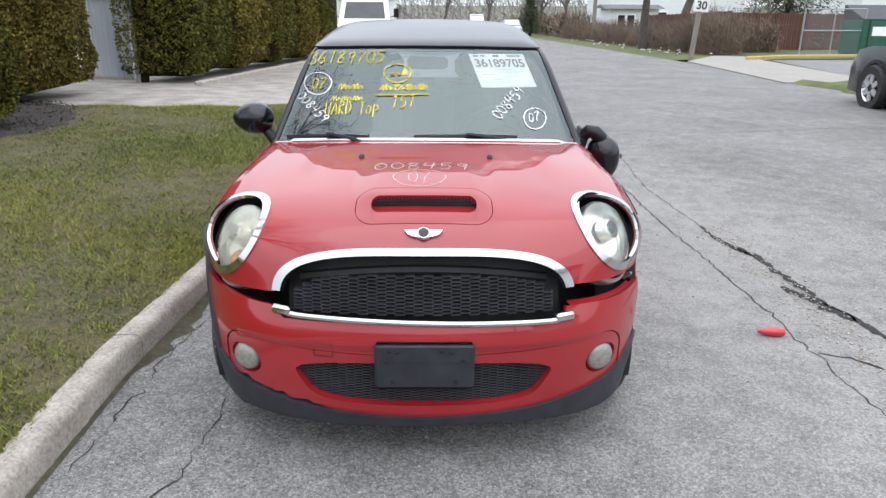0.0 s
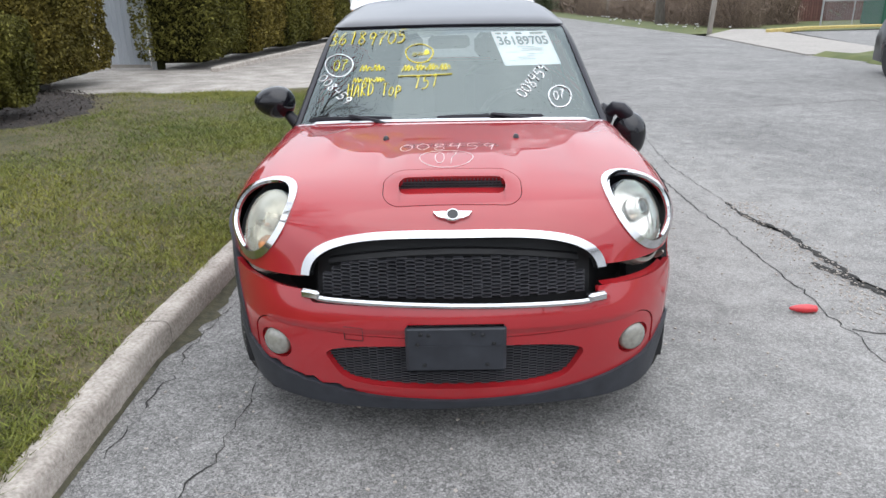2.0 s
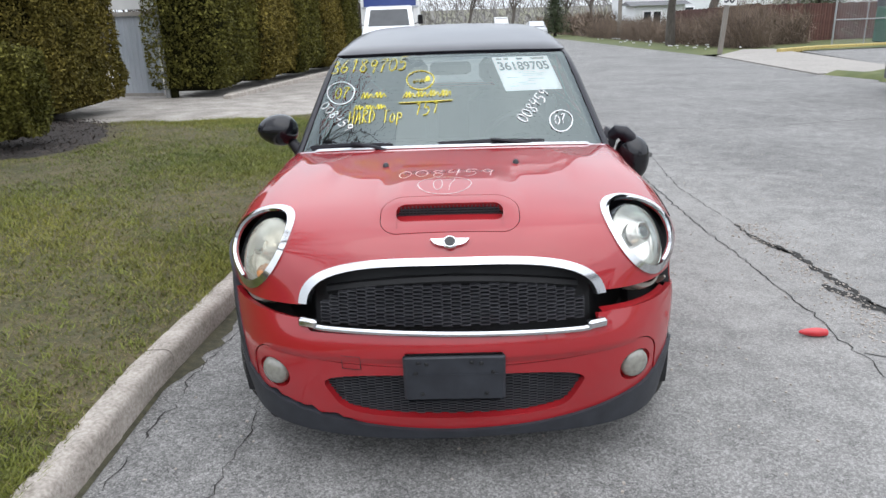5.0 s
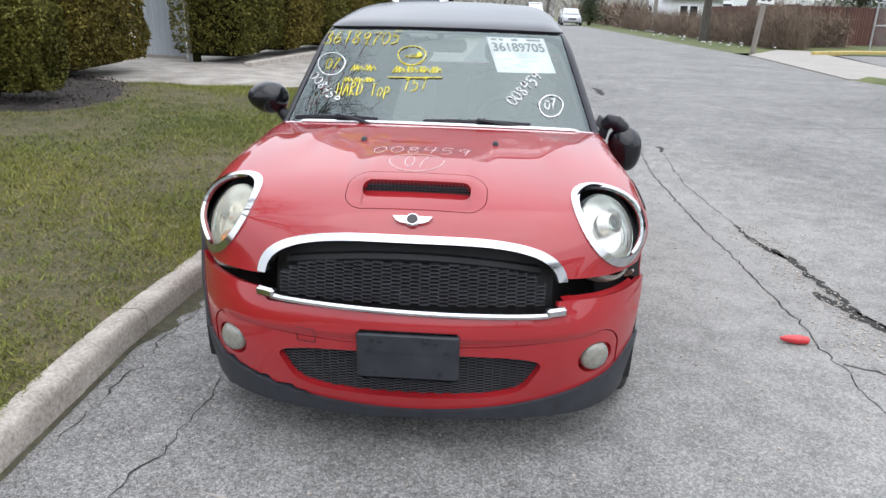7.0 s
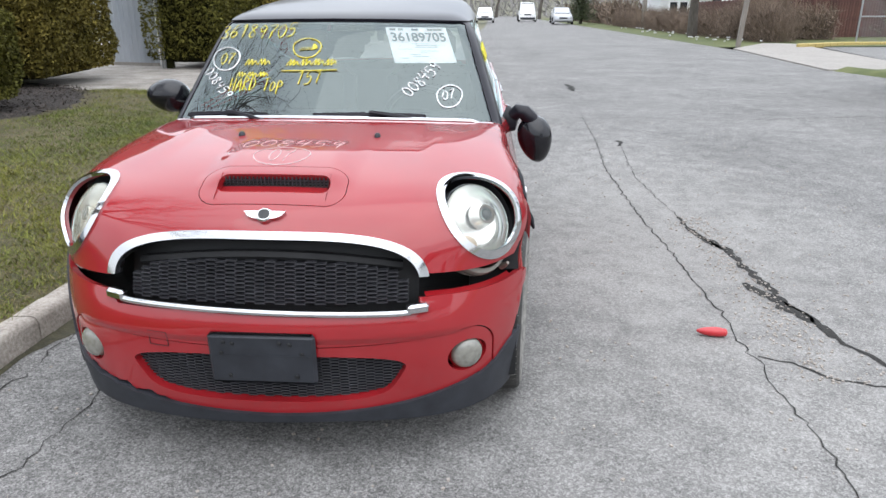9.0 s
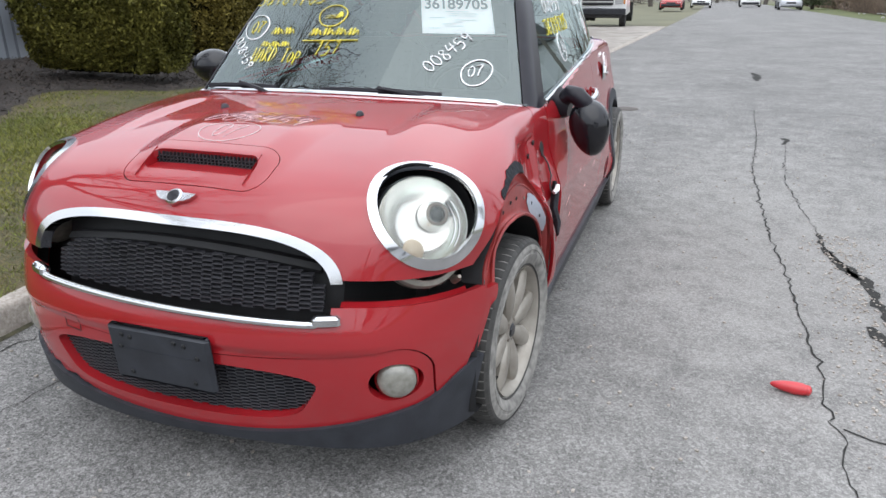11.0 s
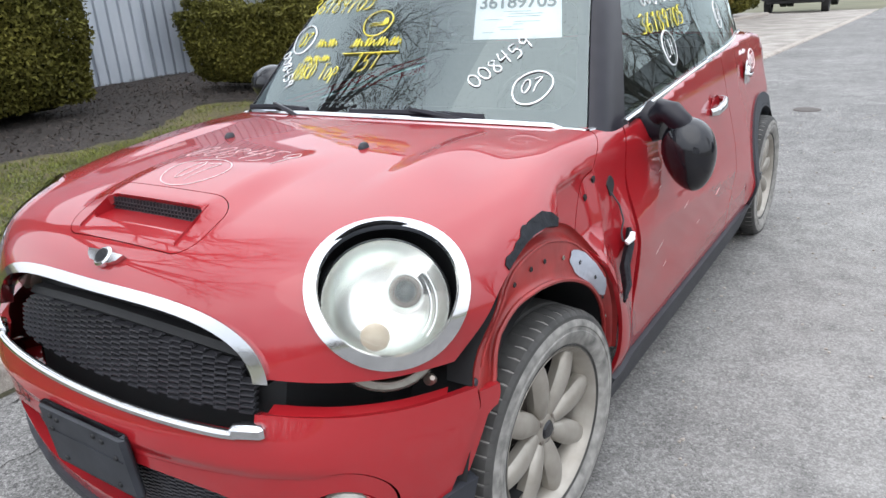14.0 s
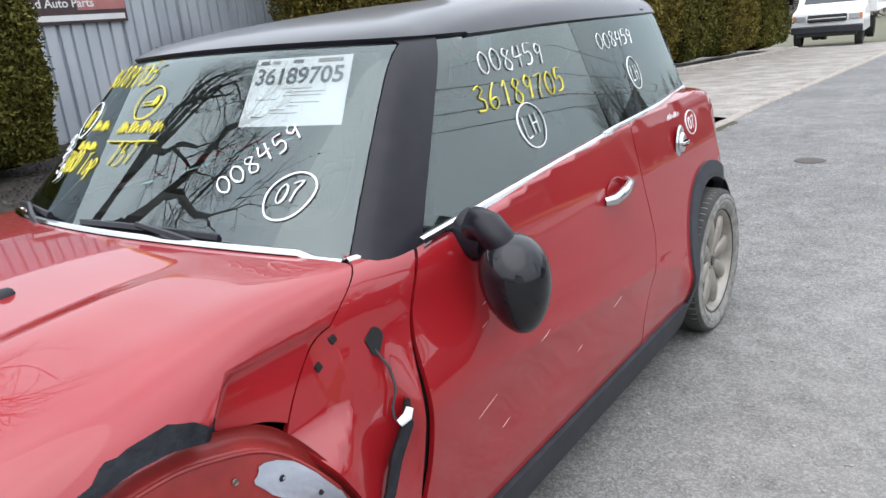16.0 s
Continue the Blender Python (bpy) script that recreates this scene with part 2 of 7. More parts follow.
def solid(name, geo, material, label, category="", kind="", group="", smooth=True, angle=38):
    """Links one mesh as a top-level thing."""
    return tagged(new(name, geo.mesh(name, material, smooth, angle)), label, category, group, kind)


def spline(xs, ys):
    """Natural cubic through the knots, straight beyond them."""
    xs, ys = np.array(xs, float), np.array(ys, float)
    n, h = len(xs), np.diff(xs)
    A, r = np.eye(n), np.zeros(n)
    for i in range(1, n - 1):
        A[i, i - 1:i + 2] = h[i - 1], 2 * (h[i - 1] + h[i]), h[i]
        r[i] = 6 * ((ys[i + 1] - ys[i]) / h[i] - (ys[i] - ys[i - 1]) / h[i - 1])
    k = np.linalg.solve(A, r)

    def at(x):
        x = np.asarray(x, float)
        q = np.clip(x, xs[0], xs[-1])
        i = np.clip(np.searchsorted(xs, q) - 1, 0, n - 2)
        a, b, w = xs[i + 1] - q, q - xs[i], h[i]
        val = (k[i] * a ** 3 + k[i + 1] * b ** 3) / (6 * w) + (ys[i] / w - k[i] * w / 6) * a + (ys[i + 1] / w - k[i + 1] * w / 6) * b
        s0, s1 = (ys[1] - ys[0]) / h[0] - h[0] * k[1] / 6, (ys[-1] - ys[-2]) / h[-1] + h[-1] * k[-2] / 6
        return val + np.minimum(x - xs[0], 0) * s0 + np.maximum(x - xs[-1], 0) * s1
    return at


def smax(a, b, k):
    k = 1.5 * k
    h = np.maximum(k - np.abs(a - b), 0) / k
    return np.maximum(a, b) + h ** 3 * k / 6


def step(x, a, b):
    t = np.clip((x - a) / (b - a), 0, 1)
    return t * t * (3 - 2 * t)


def shell(fn, columns, rises, far=2.6):
    """The surface fn = 0 met by rays: columns of (spine y, spine z, azimuth), rises in degrees. Gives points and quads."""
    oy, oz, az = (np.array(c, float)[:, None] for c in zip(*columns))
    el = np.radians(np.array(rises, float))[None, :]
    az = np.radians(az)
    d = np.stack([np.cos(el) * np.sin(az), -np.cos(el) * np.cos(az), np.sin(el) + 0 * az], -1)
    o = np.stack([0 * oy + 0 * el, oy + 0 * el, oz + 0 * el], -1)
    lo, hi = np.zeros(d.shape[:2]), np.full(d.shape[:2], far)
    for _ in range(34):
        mid = (lo + hi) / 2
        inside = fn((o + d * mid[..., None]).reshape(-1, 3)).reshape(mid.shape) < 0
        lo, hi = np.where(inside, mid, lo), np.where(inside, hi, mid)
    p = (o + d * lo[..., None])
    n, m = d.shape[:2]
    _, first, same = np.unique(np.round(p.reshape(-1, 3), 5), axis=0, return_index=True, return_inverse=True)
    same = same.reshape(-1)
    quads = []
    for i in range(n - 1):
        for j in range(m - 1):
            q = [same[k] for k in (i * m + j, (i + 1) * m + j, (i + 1) * m + j + 1, i * m + j + 1)]
            q = tuple(int(a) for a, b in zip(q, q[1:] + q[:1]) if a != b)
            if len(q) > 2:
                quads.append(q)
    return p.reshape(-1, 3)[first], quads


def clip(points, faces, keep):
    """Cuts the faces along keep = 0 and leaves the side where keep > 0."""
    val = keep(points)
    inside = val > 0
    whole, mixed, edges = [], [], {}
    for f in faces:
        k = sum(inside[i] for i in f)
        if k == len(f):
            whole.append(f)
        elif k:
            mixed.append(f)
            for a, b in zip(f, f[1:] + f[:1]):
                if inside[a] != inside[b]:
                    edges.setdefault((min(a, b), max(a, b)), len(edges))
    if not edges:
        return points, whole
    ea = np.array(list(edges))
    a, b = ea[:, 0].copy(), ea[:, 1].copy()
    swap = ~inside[a]
    a[swap], b[swap] = b[swap], a[swap]
    lo, hi = np.zeros(len(a)), np.ones(len(a))
    for _ in range(14):
        mid = (lo + hi) / 2
        ok = keep(points[a] + (points[b] - points[a]) * mid[:, None]) > 0
        lo, hi = np.where(ok, mid, lo), np.where(ok, hi, mid)
    base = len(points)
    points = np.vstack([points, points[a] + (points[b] - points[a]) * ((lo + hi) / 2)[:, None]])
    for f in mixed:
        out = []
        for p, q in zip(f, f[1:] + f[:1]):
            if inside[p]:
                out.append(p)
            if inside[p] != inside[q]:
                out.append(base + edges[(min(p, q), max(p, q))])
        if len(out) >= 3:
            whole.append(tuple(out))
    return points, whole


def slope(fn, p, e=1e-4):
    g = np.stack([fn(p + d) - fn(p - d) for d in np.eye(3) * e], -1)
    return g / np.maximum(np.linalg.norm(g, axis=1, keepdims=True), 1e-9)


def panel(name, fn, base, cuts, material, parent, label="", proud=0.0, thick=0.012, dent=None):
    """A sheet-metal panel: the shell cut to shape, with folded edges and the true normals of the form."""
    p, f = base
    for c in cuts:
        p, f = clip(p, f, c)
    used = sorted({i for q in f for i in q})
    where = {i: k for k, i in enumerate(used)}
    p, f = p[used], [tuple(where[i] for i in q) for q in f]
    nrm = slope(fn, p)
    q0 = np.array([q[:3] for q in f])
    facing = (np.cross(p[q0[:, 1]] - p[q0[:, 0]], p[q0[:, 2]] - p[q0[:, 0]]) * nrm[q0[:, 0]]).sum()
    if facing < 0:
        f = [q[::-1] for q in f]
    p = p + nrm * proud
    if dent:
        p, nrm = dent(p, nrm)
    count, rim = {}, []
    for q in f:
        for a, b in zip(q, q[1:] + q[:1]):
            count[(a, b)] = 1
    rim = [(a, b) for a, b in count if (b, a) not in count]
    ids = sorted({i for e in rim for i in e})
    at = {i: k for k, i in enumerate(ids)}
    outer, inner = p[ids], p[ids] - nrm[ids] * thick
    k0, k1 = len(p), len(p) + len(ids)
    sides = np.zeros((len(ids), 3))
    quads = []
    for a, b in rim:
        quads.append((k0 + at[b], k0 + at[a], k1 + at[a], k1 + at[b]))
        w = np.cross(p[b] - p[a], nrm[a])
        sides[at[a]] += w
        sides[at[b]] += w
    sides /= np.maximum(np.linalg.norm(sides, axis=1, keepdims=True), 1e-9)
    me = bpy.data.meshes.new(name)
    me.from_pydata([tuple(v) for v in np.vstack([p, outer, inner])], [], f + quads)
    me.materials.append(material)
    me.shade_smooth()
    me.normals_split_custom_set_from_vertices([tuple(v) for v in np.vstack([nrm, sides, sides])])
    ob = new(name, me)
    ob.parent = parent
    return tagged(ob, label)

# ---- the red hatchback: x across, y from the front axle backwards, z up ----
HUB = 0.288
top_line = spline([-0.75, -0.62, -0.52, -0.38, -0.18, 0.08, 0.36, 0.66, 1.2, 1.66, 2.2, 2.62, 3.1],
                  [0.69, 0.775, 0.832, 0.884, 0.918, 0.938, 0.945, 0.940, 0.968, 0.990, 1.0, 1.0, 0.93])
nose_line = spline([0.05, 0.15, 0.25, 0.38, 0.50, 0.60, 0.70, 0.80, 0.95],
                   [-0.60, -0.635, -0.655, -0.672, -0.668, -0.645, -0.615, -0.575, -0.50])
side_line = spline([0.05, 0.18, 0.30, 0.45, 0.60, 0.75, 0.90, 1.05], [0.72, 0.770, 0.798, 0.812, 0.815, 0.803, 0.775, 0.74])


def wheel_gap(p):
    """Distance from the nearer axle, seen from the side."""
    return np.minimum(np.hypot(p[:, 1], p[:, 2] - HUB), np.hypot(p[:, 1] - 2.467, p[:, 2] - HUB))


def body_form(p):
    x, y, z = p[:, 0], p[:, 1], p[:, 2]
    s = np.abs(x)
    scoop = 0.020 * step(y, -0.47, -0.38) * (1 - step(y, -0.24, 0.02)) * (1 - step(s, 0.15, 0.26))
    ridge = 0.010 * step(s, 0.40, 0.47) * (1 - step(s, 0.47, 0.62)) * step(y, -0.30, 0.05) * (1 - step(y, 0.12, 0.34))
    hood = (z - (top_line(y) - 0.065 * s * s - 0.16 * s ** 4 * step(-y, -0.2, 0.6) + scoop + ridge)) * 0.97
    r, full = wheel_gap(p), step(z, 0.60, 0.74)
    flare = 0.026 * np.exp(-((r - 0.385) / 0.075) ** 2) * step(z, 0.2, 0.34)
    w = side_line(z) + flare - (0.085 - 0.045 * full) * np.clip((-y - 0.02) / 0.62, 0, 2) ** 2 - 0.075 * np.clip((y - 1.9) / 0.8, 0, 2) ** 2
    waist = 0.010 * np.exp(-((z - 0.47) / 0.13) ** 2) * step(y, 0.5, 0.8) * (1 - step(y, 1.7, 2.0))
    tuck = 0.048 * step(y, -0.10, 0.30) * (1 - step(y, 0.60, 1.15)) * step(z, 0.58, 0.80)
    side = s - (w - waist - tuck)
    ledge = 0.010 * step(z, 0.450, 0.478) * (1 - step(z, 0.50, 0.60)) * (1 - step(s, 0.52, 0.66))
    front = (nose_line(z) - ledge + 0.24 * s * s + (0.95 - 0.28 * full) * s ** 6 - y) * 0.93
    rear = (y - (3.0 - 0.25 * s * s - 0.9 * s ** 6 - 0.30 * np.clip(z - 0.55, 0, 1) ** 2)) * 0.93
    # the crumpled wing on the driver's side
    hit = np.exp(-(((y - 0.26) / 0.17) ** 2 + ((z - 0.74) / 0.085) ** 2)) * step(x, 0.5, 0.7)
    fold = np.abs(((y * 7.0 + z * 3.2) % 2) - 1) + 0.6 * np.abs(((z * 11.0 - y * 4.0) % 2) - 1)
    crease = 0.013 * hit * (fold - 0.6)
    form = smax(smax(hood, side, 0.155 - 0.09 * step(y, -0.10, 0.42)), smax(front, rear, 0.02), 0.11 - 0.03 * full) + np.where(x > 0, crease + 0.010 * hit, 0)
    form = form + np.where(x > 0, 0.034 * np.exp(-((y - 0.40) / 0.10) ** 2 - ((z - 0.60) / 0.11) ** 2) * (1 - step(y, 0.455, 0.505)), 0)
    # a flat facet hammered into the wing behind the wheel
    near = step(y - 0.9 * (z - 0.78), 0.03, 0.10) * (1 - step(y, 0.31, 0.42)) * step(z, 0.62, 0.70) * (1 - step(z, 0.825, 0.885))
    facet = 0.975 * (x - 0.726) + 0.03 * (y - 0.136) + 0.22 * (z - 0.854) + 0.010 - 0.055 * (1 - near)
    return np.where(x > 0, np.maximum(form, facet), form)


def cabin_form(p):
    x, y, z = p[:, 0], p[:, 1], p[:, 2]
    s = np.abs(x)
    side = (s - (0.706 - 0.345 * (z - 0.90) - 0.030 * (z - 0.9) ** 2 - 0.10 * np.clip((y - 1.5) / 1.1, 0, 2) ** 2)) * 0.94
    roof = z - (roof_line(y) - 0.075 * s * s)
    screen = (0.585 + 1.06 * (z - 1.15) + 0.36 * s * s - y) * 0.69
    back = (y - (2.90 - 0.42 * (z - 0.95) - 0.25 * s * s)) * 0.92
    return smax(smax(side, roof, 0.09), smax(screen, back, 0.02), 0.05)


roof_line = spline([0.5, 0.8, 1.1, 1.5, 1.9, 2.3, 2.7, 3.0], [1.265, 1.325, 1.365, 1.392, 1.397, 1.388, 1.36, 1.32])
half = [(-0.05, 0.52, a) for a in np.linspace(0, 90, 80)] + [(y, 0.52, 90) for y in list(np.linspace(0, 0.6, 52)[1:]) + list(np.linspace(0.6, 2.4, 80)[1:])] + [(2.4, 0.52, a) for a in np.linspace(90, 180, 26)[1:]]
BODY = shell(body_form, [(a, b, -c) for a, b, c in half[::-1]] + half[1:], np.linspace(-36, 90, 141))
half = [(1.25, 1.0, a) for a in np.linspace(0, 90, 70)] + [(y, 1.0, 90) for y in np.linspace(1.25, 2.3, 34)[1:]] + [(2.3, 1.0, a) for a in np.linspace(90, 180, 24)[1:]]
CABIN = shell(cabin_form, [(a, b, -c) for a, b, c in half[::-1]] + half[1:], np.linspace(-16, 90, 71))

def on_body(x=None, z=None, y=None):
    """The body's outer point at given x and z (met from the front) or y and z (met from the driver's side)."""
    if y is None:
        o, d = np.array([x, -1.2, z]), np.array([0, 1.0, 0])
    elif z is None:
        o, d = np.array([x, y, 1.3]), np.array([0, 0, -1.0])
    else:
        o, d = np.array([1.3, y, z]), np.array([-1.0, 0, 0])
    lo, hi = 0.0, 1.25
    for n in (64, 40, 40):
        ts = np.linspace(lo, hi, n)
        k = max(1, int(np.argmax(body_form(o + d * ts[:, None]) < 0)))
        lo, hi = ts[k - 1], ts[k]
    return Vector(o + d * lo)


car = thing("parked_hatchback", "damaged red three-door hatchback with black roof, parked along the kerb", "car")

# seams of the panels
def cowl_y(p): return 0.335 + 0.30 * p[:, 0] ** 2
wing_seam_y = spline([0.60, 0.70, 0.795, 0.86, 0.905, 0.95], [0.17, 0.215, 0.30, 0.39, 0.47, 0.56])
door_front_y = spline([0.24, 0.38, 0.45, 0.56, 0.69, 0.80, 0.90, 0.95], [0.385, 0.435, 0.475, 0.508, 0.530, 0.568, 0.645, 0.69])
def wing_seam(p): return wing_seam_y(p[:, 2])
def door_front(p): return door_front_y(p[:, 2])
def door_rear(p): return 1.80 - 0.16 * step(0.62 - p[:, 2], 0, 0.30)
def belt_z(y): return 0.893 + 0.062 * np.clip((y - 0.6) / 1.1, 0, 1) + 0.012 * np.clip((y - 1.7) / 0.9, 0, 1)
def hood_edge(p): return 0.622 + 0.024 * step(p[:, 0], -0.2, 0.4) - 0.012 * np.clip((np.abs(p[:, 0]) - 0.47) / 0.2, 0, 1)
def bumper_top(p): return 0.580 - np.where(p[:, 0] > 0, 0.012, -0.004) * np.clip((np.abs(p[:, 0]) - 0.50) / 0.2, 0, 1)
lip_line = spline([0, 0.20, 0.42, 0.62, 0.68, 0.72, 0.76, 0.82], [0.194, 0.202, 0.231, 0.274, 0.300, 0.340, 0.362, 0.370])
def lip_top(p): return lip_line(np.abs(p[:, 0])) + 0.004 * np.sin(p[:, 0] * 90) * step(-p[:, 0], 0.3, 0.42)
ARCH_F, ARCH_TRIM = 0.405, 0.352
def above_belt(p): return np.where(p[:, 2] < 0.84, 1.0, cabin_form(p) + 0.012)
arch_out_r = spline([8, 29, 56, 69, 80, 90, 100, 113, 125, 135, 150], [0.350, 0.372, 0.438, 0.486, 0.500, 0.514, 0.516, 0.508, 0.47, 0.44, 0.40])
hood_out_r = spline([55, 61, 70, 80, 90, 97, 109, 114, 122, 130, 138, 150], [0.482, 0.483, 0.485, 0.491, 0.510, 0.516, 0.515, 0.514, 0.501, 0.490, 0.483, 0.48])
def flange_turn(p): return np.degrees(np.arctan2(p[:, 2] - HUB, p[:, 1]))
def arch_out(p): return arch_out_r(flange_turn(p))
def arch_front(p): return np.hypot(p[:, 1], p[:, 2] - HUB)
def arch_rear(p): return np.hypot(p[:, 1] - 2.467, p[:, 2] - HUB)

LAMP_C, LAMP_AZ, LAMP_EL = {1: (0.628, -0.376, 0.780), -1: (-0.636, -0.372, 0.763)}, 46.0, 36.0


def lamp_uv(p, sign):
    """Place of points across a headlamp's axis."""
    a, e = radians(LAMP_AZ), radians(LAMP_EL)
    n = np.array([sign * math.sin(a) * math.cos(e), -math.cos(a) * math.cos(e), math.sin(e)])
    u = np.array([math.cos(a) * sign, math.sin(a), 0.0])
    v = np.cross(n, u) * sign
    d = p - np.array(LAMP_C[sign])
    return d @ u, d @ v, d @ n


def lamp_hole(p, ru, rv):
    """Above nought outside both headlamp openings."""
    out = np.full(len(p), 9.0)
    for sign in (1, -1):
        u, v, w = lamp_uv(p, sign)
        e = np.where(np.abs(w) < 0.25, np.sqrt((u / ru) ** 2 + (v / rv) ** 2) - 1, 9.0)
        out = np.minimum(out, e)
    return out


def one_lamp(p, sign, ru, rv):
    u, v, w = lamp_uv(p, sign)
    return np.where(np.abs(w) < 0.25, np.sqrt((u / ru) ** 2 + (v / rv) ** 2) - 1, 9.0)


def grille_arc(p, gx=0.0, gz=0.0):
    """Above nought outside the upper grille's mouth."""
    x, z = p[:, 0], p[:, 2]
    e = (np.abs(x) / (0.455 + gx)) ** 3.3 + (np.clip(z - 0.585, 0, 1) / (0.148 + gz)) ** 3.3
    return np.where(p[:, 1] < -0.3, e - 1, 9.0)


def scoop_hole(p, w, y0, y1, r=0.03):
    x, y = np.abs(p[:, 0]), p[:, 1]
    cy, hy = (y0 + y1) / 2, (y1 - y0) / 2
    dx, dy = x - (w - r) , np.abs(y - cy) - (hy - r)
    d = np.hypot(np.maximum(dx, 0), np.maximum(dy, 0)) + np.minimum(np.maximum(dx, dy), 0) - r
    return np.where(p[:, 2] > 0.75, d, 9.0)


R_LAMP = (0.153, 0.151)
hood = panel("hood", body_form, BODY, [
    lambda p: p[:, 2] - hood_edge(p), lambda p: cowl_y(p) - 0.008 - p[:, 1], lambda p: wing_seam(p) - 0.003 - p[:, 1],
    lambda p: arch_front(p) - np.where(p[:, 0] > 0, hood_out_r(np.clip(flange_turn(p), 50, 150)) + 0.002 * np.sin(p[:, 1] * 43), ARCH_F), lambda p: grille_arc(p, 0.031, 0.034), lambda p: lamp_hole(p, R_LAMP[0] - 0.006, R_LAMP[1] - 0.006),
    lambda p: scoop_hole(p, 0.227, -0.510, -0.351, 0.06)], M_RED, car, "red clamshell bonnet with an air scoop", thick=0.016)
scoop = panel("scoop_surround", body_form, BODY, [lambda p: -scoop_hole(p, 0.2245, -0.5075, -0.3535, 0.057), lambda p: scoop_hole(p, 0.174, -0.462, -0.398, 0.028)],
              M_RED, hood, "red air scoop", thick=0.02)
for sign in (1, -1):
    ring = panel("headlamp_ring", body_form, BODY, [lambda p: -one_lamp(p, sign, *R_LAMP), lambda p: one_lamp(p, sign, R_LAMP[0] - 0.023, R_LAMP[1] - 0.023)],
                 M_CHROME, car, "chrome headlamp surround", proud=0.006, thick=0.010)
arc = panel("grille_surround", body_form, BODY, [lambda p: -grille_arc(p, 0.031, 0.034), lambda p: grille_arc(p, 0.004, 0.014), lambda p: p[:, 2] - 0.626 - 0.012 * step(p[:, 0], -0.2, 0.4)],
            M_CHROME, car, "chrome arch over the grille", proud=0.010, thick=0.03)
wing = {}
for sign in (1, -1):
    wing[sign] = panel("side_scuttle", body_form, BODY, [
        lambda p: p[:, 0] * sign - 0.3, lambda p: p[:, 1] - wing_seam(p) - 0.002, lambda p: door_front(p) - 0.006 - 0.014 * step(0.80 - p[:, 2], 0, 0.2) * (p[:, 0] > 0) - p[:, 1],
        lambda p: p[:, 2] - 0.25, lambda p: above_belt(p), lambda p: arch_front(p) - (arch_out(p) - 0.006 if sign > 0 else ARCH_F - 0.03)],
        M_RED, car, "dented red wing panel behind the wheel" if sign > 0 else "red wing panel")
    door = panel("door", body_form, BODY, [
        lambda p: p[:, 0] * sign - 0.3, lambda p: p[:, 1] - door_front(p) - 0.004, lambda p: door_rear(p) - 0.003 - p[:, 1],
        lambda p: p[:, 2] - 0.262, lambda p: above_belt(p)], M_RED, car, "scuffed red door")
    if sign > 0:
        left_door = door
    sill = panel("sill_trim", body_form, BODY, [
        lambda p: p[:, 0] * sign - 0.3, lambda p: p[:, 1] - 0.30, lambda p: 2.105 - p[:, 1], lambda p: 0.258 - p[:, 2], lambda p: p[:, 2] - 0.14,
        lambda p: arch_front(p) - 0.34, lambda p: arch_rear(p) - 0.35], M_PLASTIC, car, "black plastic sill", proud=0.014, thick=0.03)
    trim = panel("rear_arch_trim", body_form, BODY, [
        lambda p: p[:, 0] * sign - 0.3, lambda p: arch_rear(p) - 0.345, lambda p: 0.412 - arch_rear(p), lambda p: p[:, 2] - 0.20],
        M_PLASTIC, car, "black plastic arch trim", proud=0.010, thick=0.04)
# near-black strip set behind the seam to paint the shade inside it
part("door_gap", Geo().sheet(np.linspace(0.27, 0.88, 24), [0, 1], lambda z, t: on_body(y=float(door_front_y(z)) - 0.045 + 0.06 * t, z=z) - Vector((0.022, 0, 0))), M_VOID, car, "near-black strip painting the shade in the gap before the door")
quarter = panel("rear_body", body_form, BODY, [
    lambda p: p[:, 1] - door_rear(p) - 0.002, lambda p: p[:, 2] - 0.255, lambda p: arch_rear(p) - 0.40,
    lambda p: above_belt(p)], M_RED, car)
front_trim = panel("front_arch_trim", body_form, BODY, [
    lambda p: -0.3 - p[:, 0], lambda p: arch_front(p) - 0.350, lambda p: 0.415 - arch_front(p), lambda p: p[:, 2] - 0.20],
    M_PLASTIC, car, "black plastic arch trim", proud=0.010, thick=0.04)


def lower_mouth(p, grow=0.0):
    x, z = np.abs(p[:, 0]), p[:, 2]
    e = (x / (0.424 - 0.60 * np.clip(0.37 - z, 0, 0.2) + grow)) ** 5 + (np.abs(z - 0.331) / (0.083 - 0.012 * np.clip(x / 0.42, 0, 1) ** 2 + grow)) ** 5
    return np.where(p[:, 1] < -0.3, e - 1, 9.0)


def fog_hole(p, r):
    return np.where(p[:, 1] < -0.2, np.hypot((np.abs(p[:, 0]) - 0.600) * 0.92, (p[:, 2] - 0.368)) - r, 9.0)


def lower_insert(p, grow):
    """Above nought inside the lower section of the bumper."""
    x = np.abs(p[:, 0])
    d = np.hypot(np.maximum(x - 0.60, 0), np.maximum(p[:, 2] - 0.362 - 0.024 * np.clip(x / 0.6, 0, 1) ** 2, 0)) - 0.080
    return np.where(p[:, 1] < -0.2, grow - d, -1.0)


def lip_gap(p): return (0.016 + 0.004 * np.sin(p[:, 0] * 61) + 0.003 * np.sin(p[:, 0] * 143)) * step(-p[:, 0], 0.26, 0.36) * (1 - 0.6 * step(-p[:, 0], 0.62, 0.72))


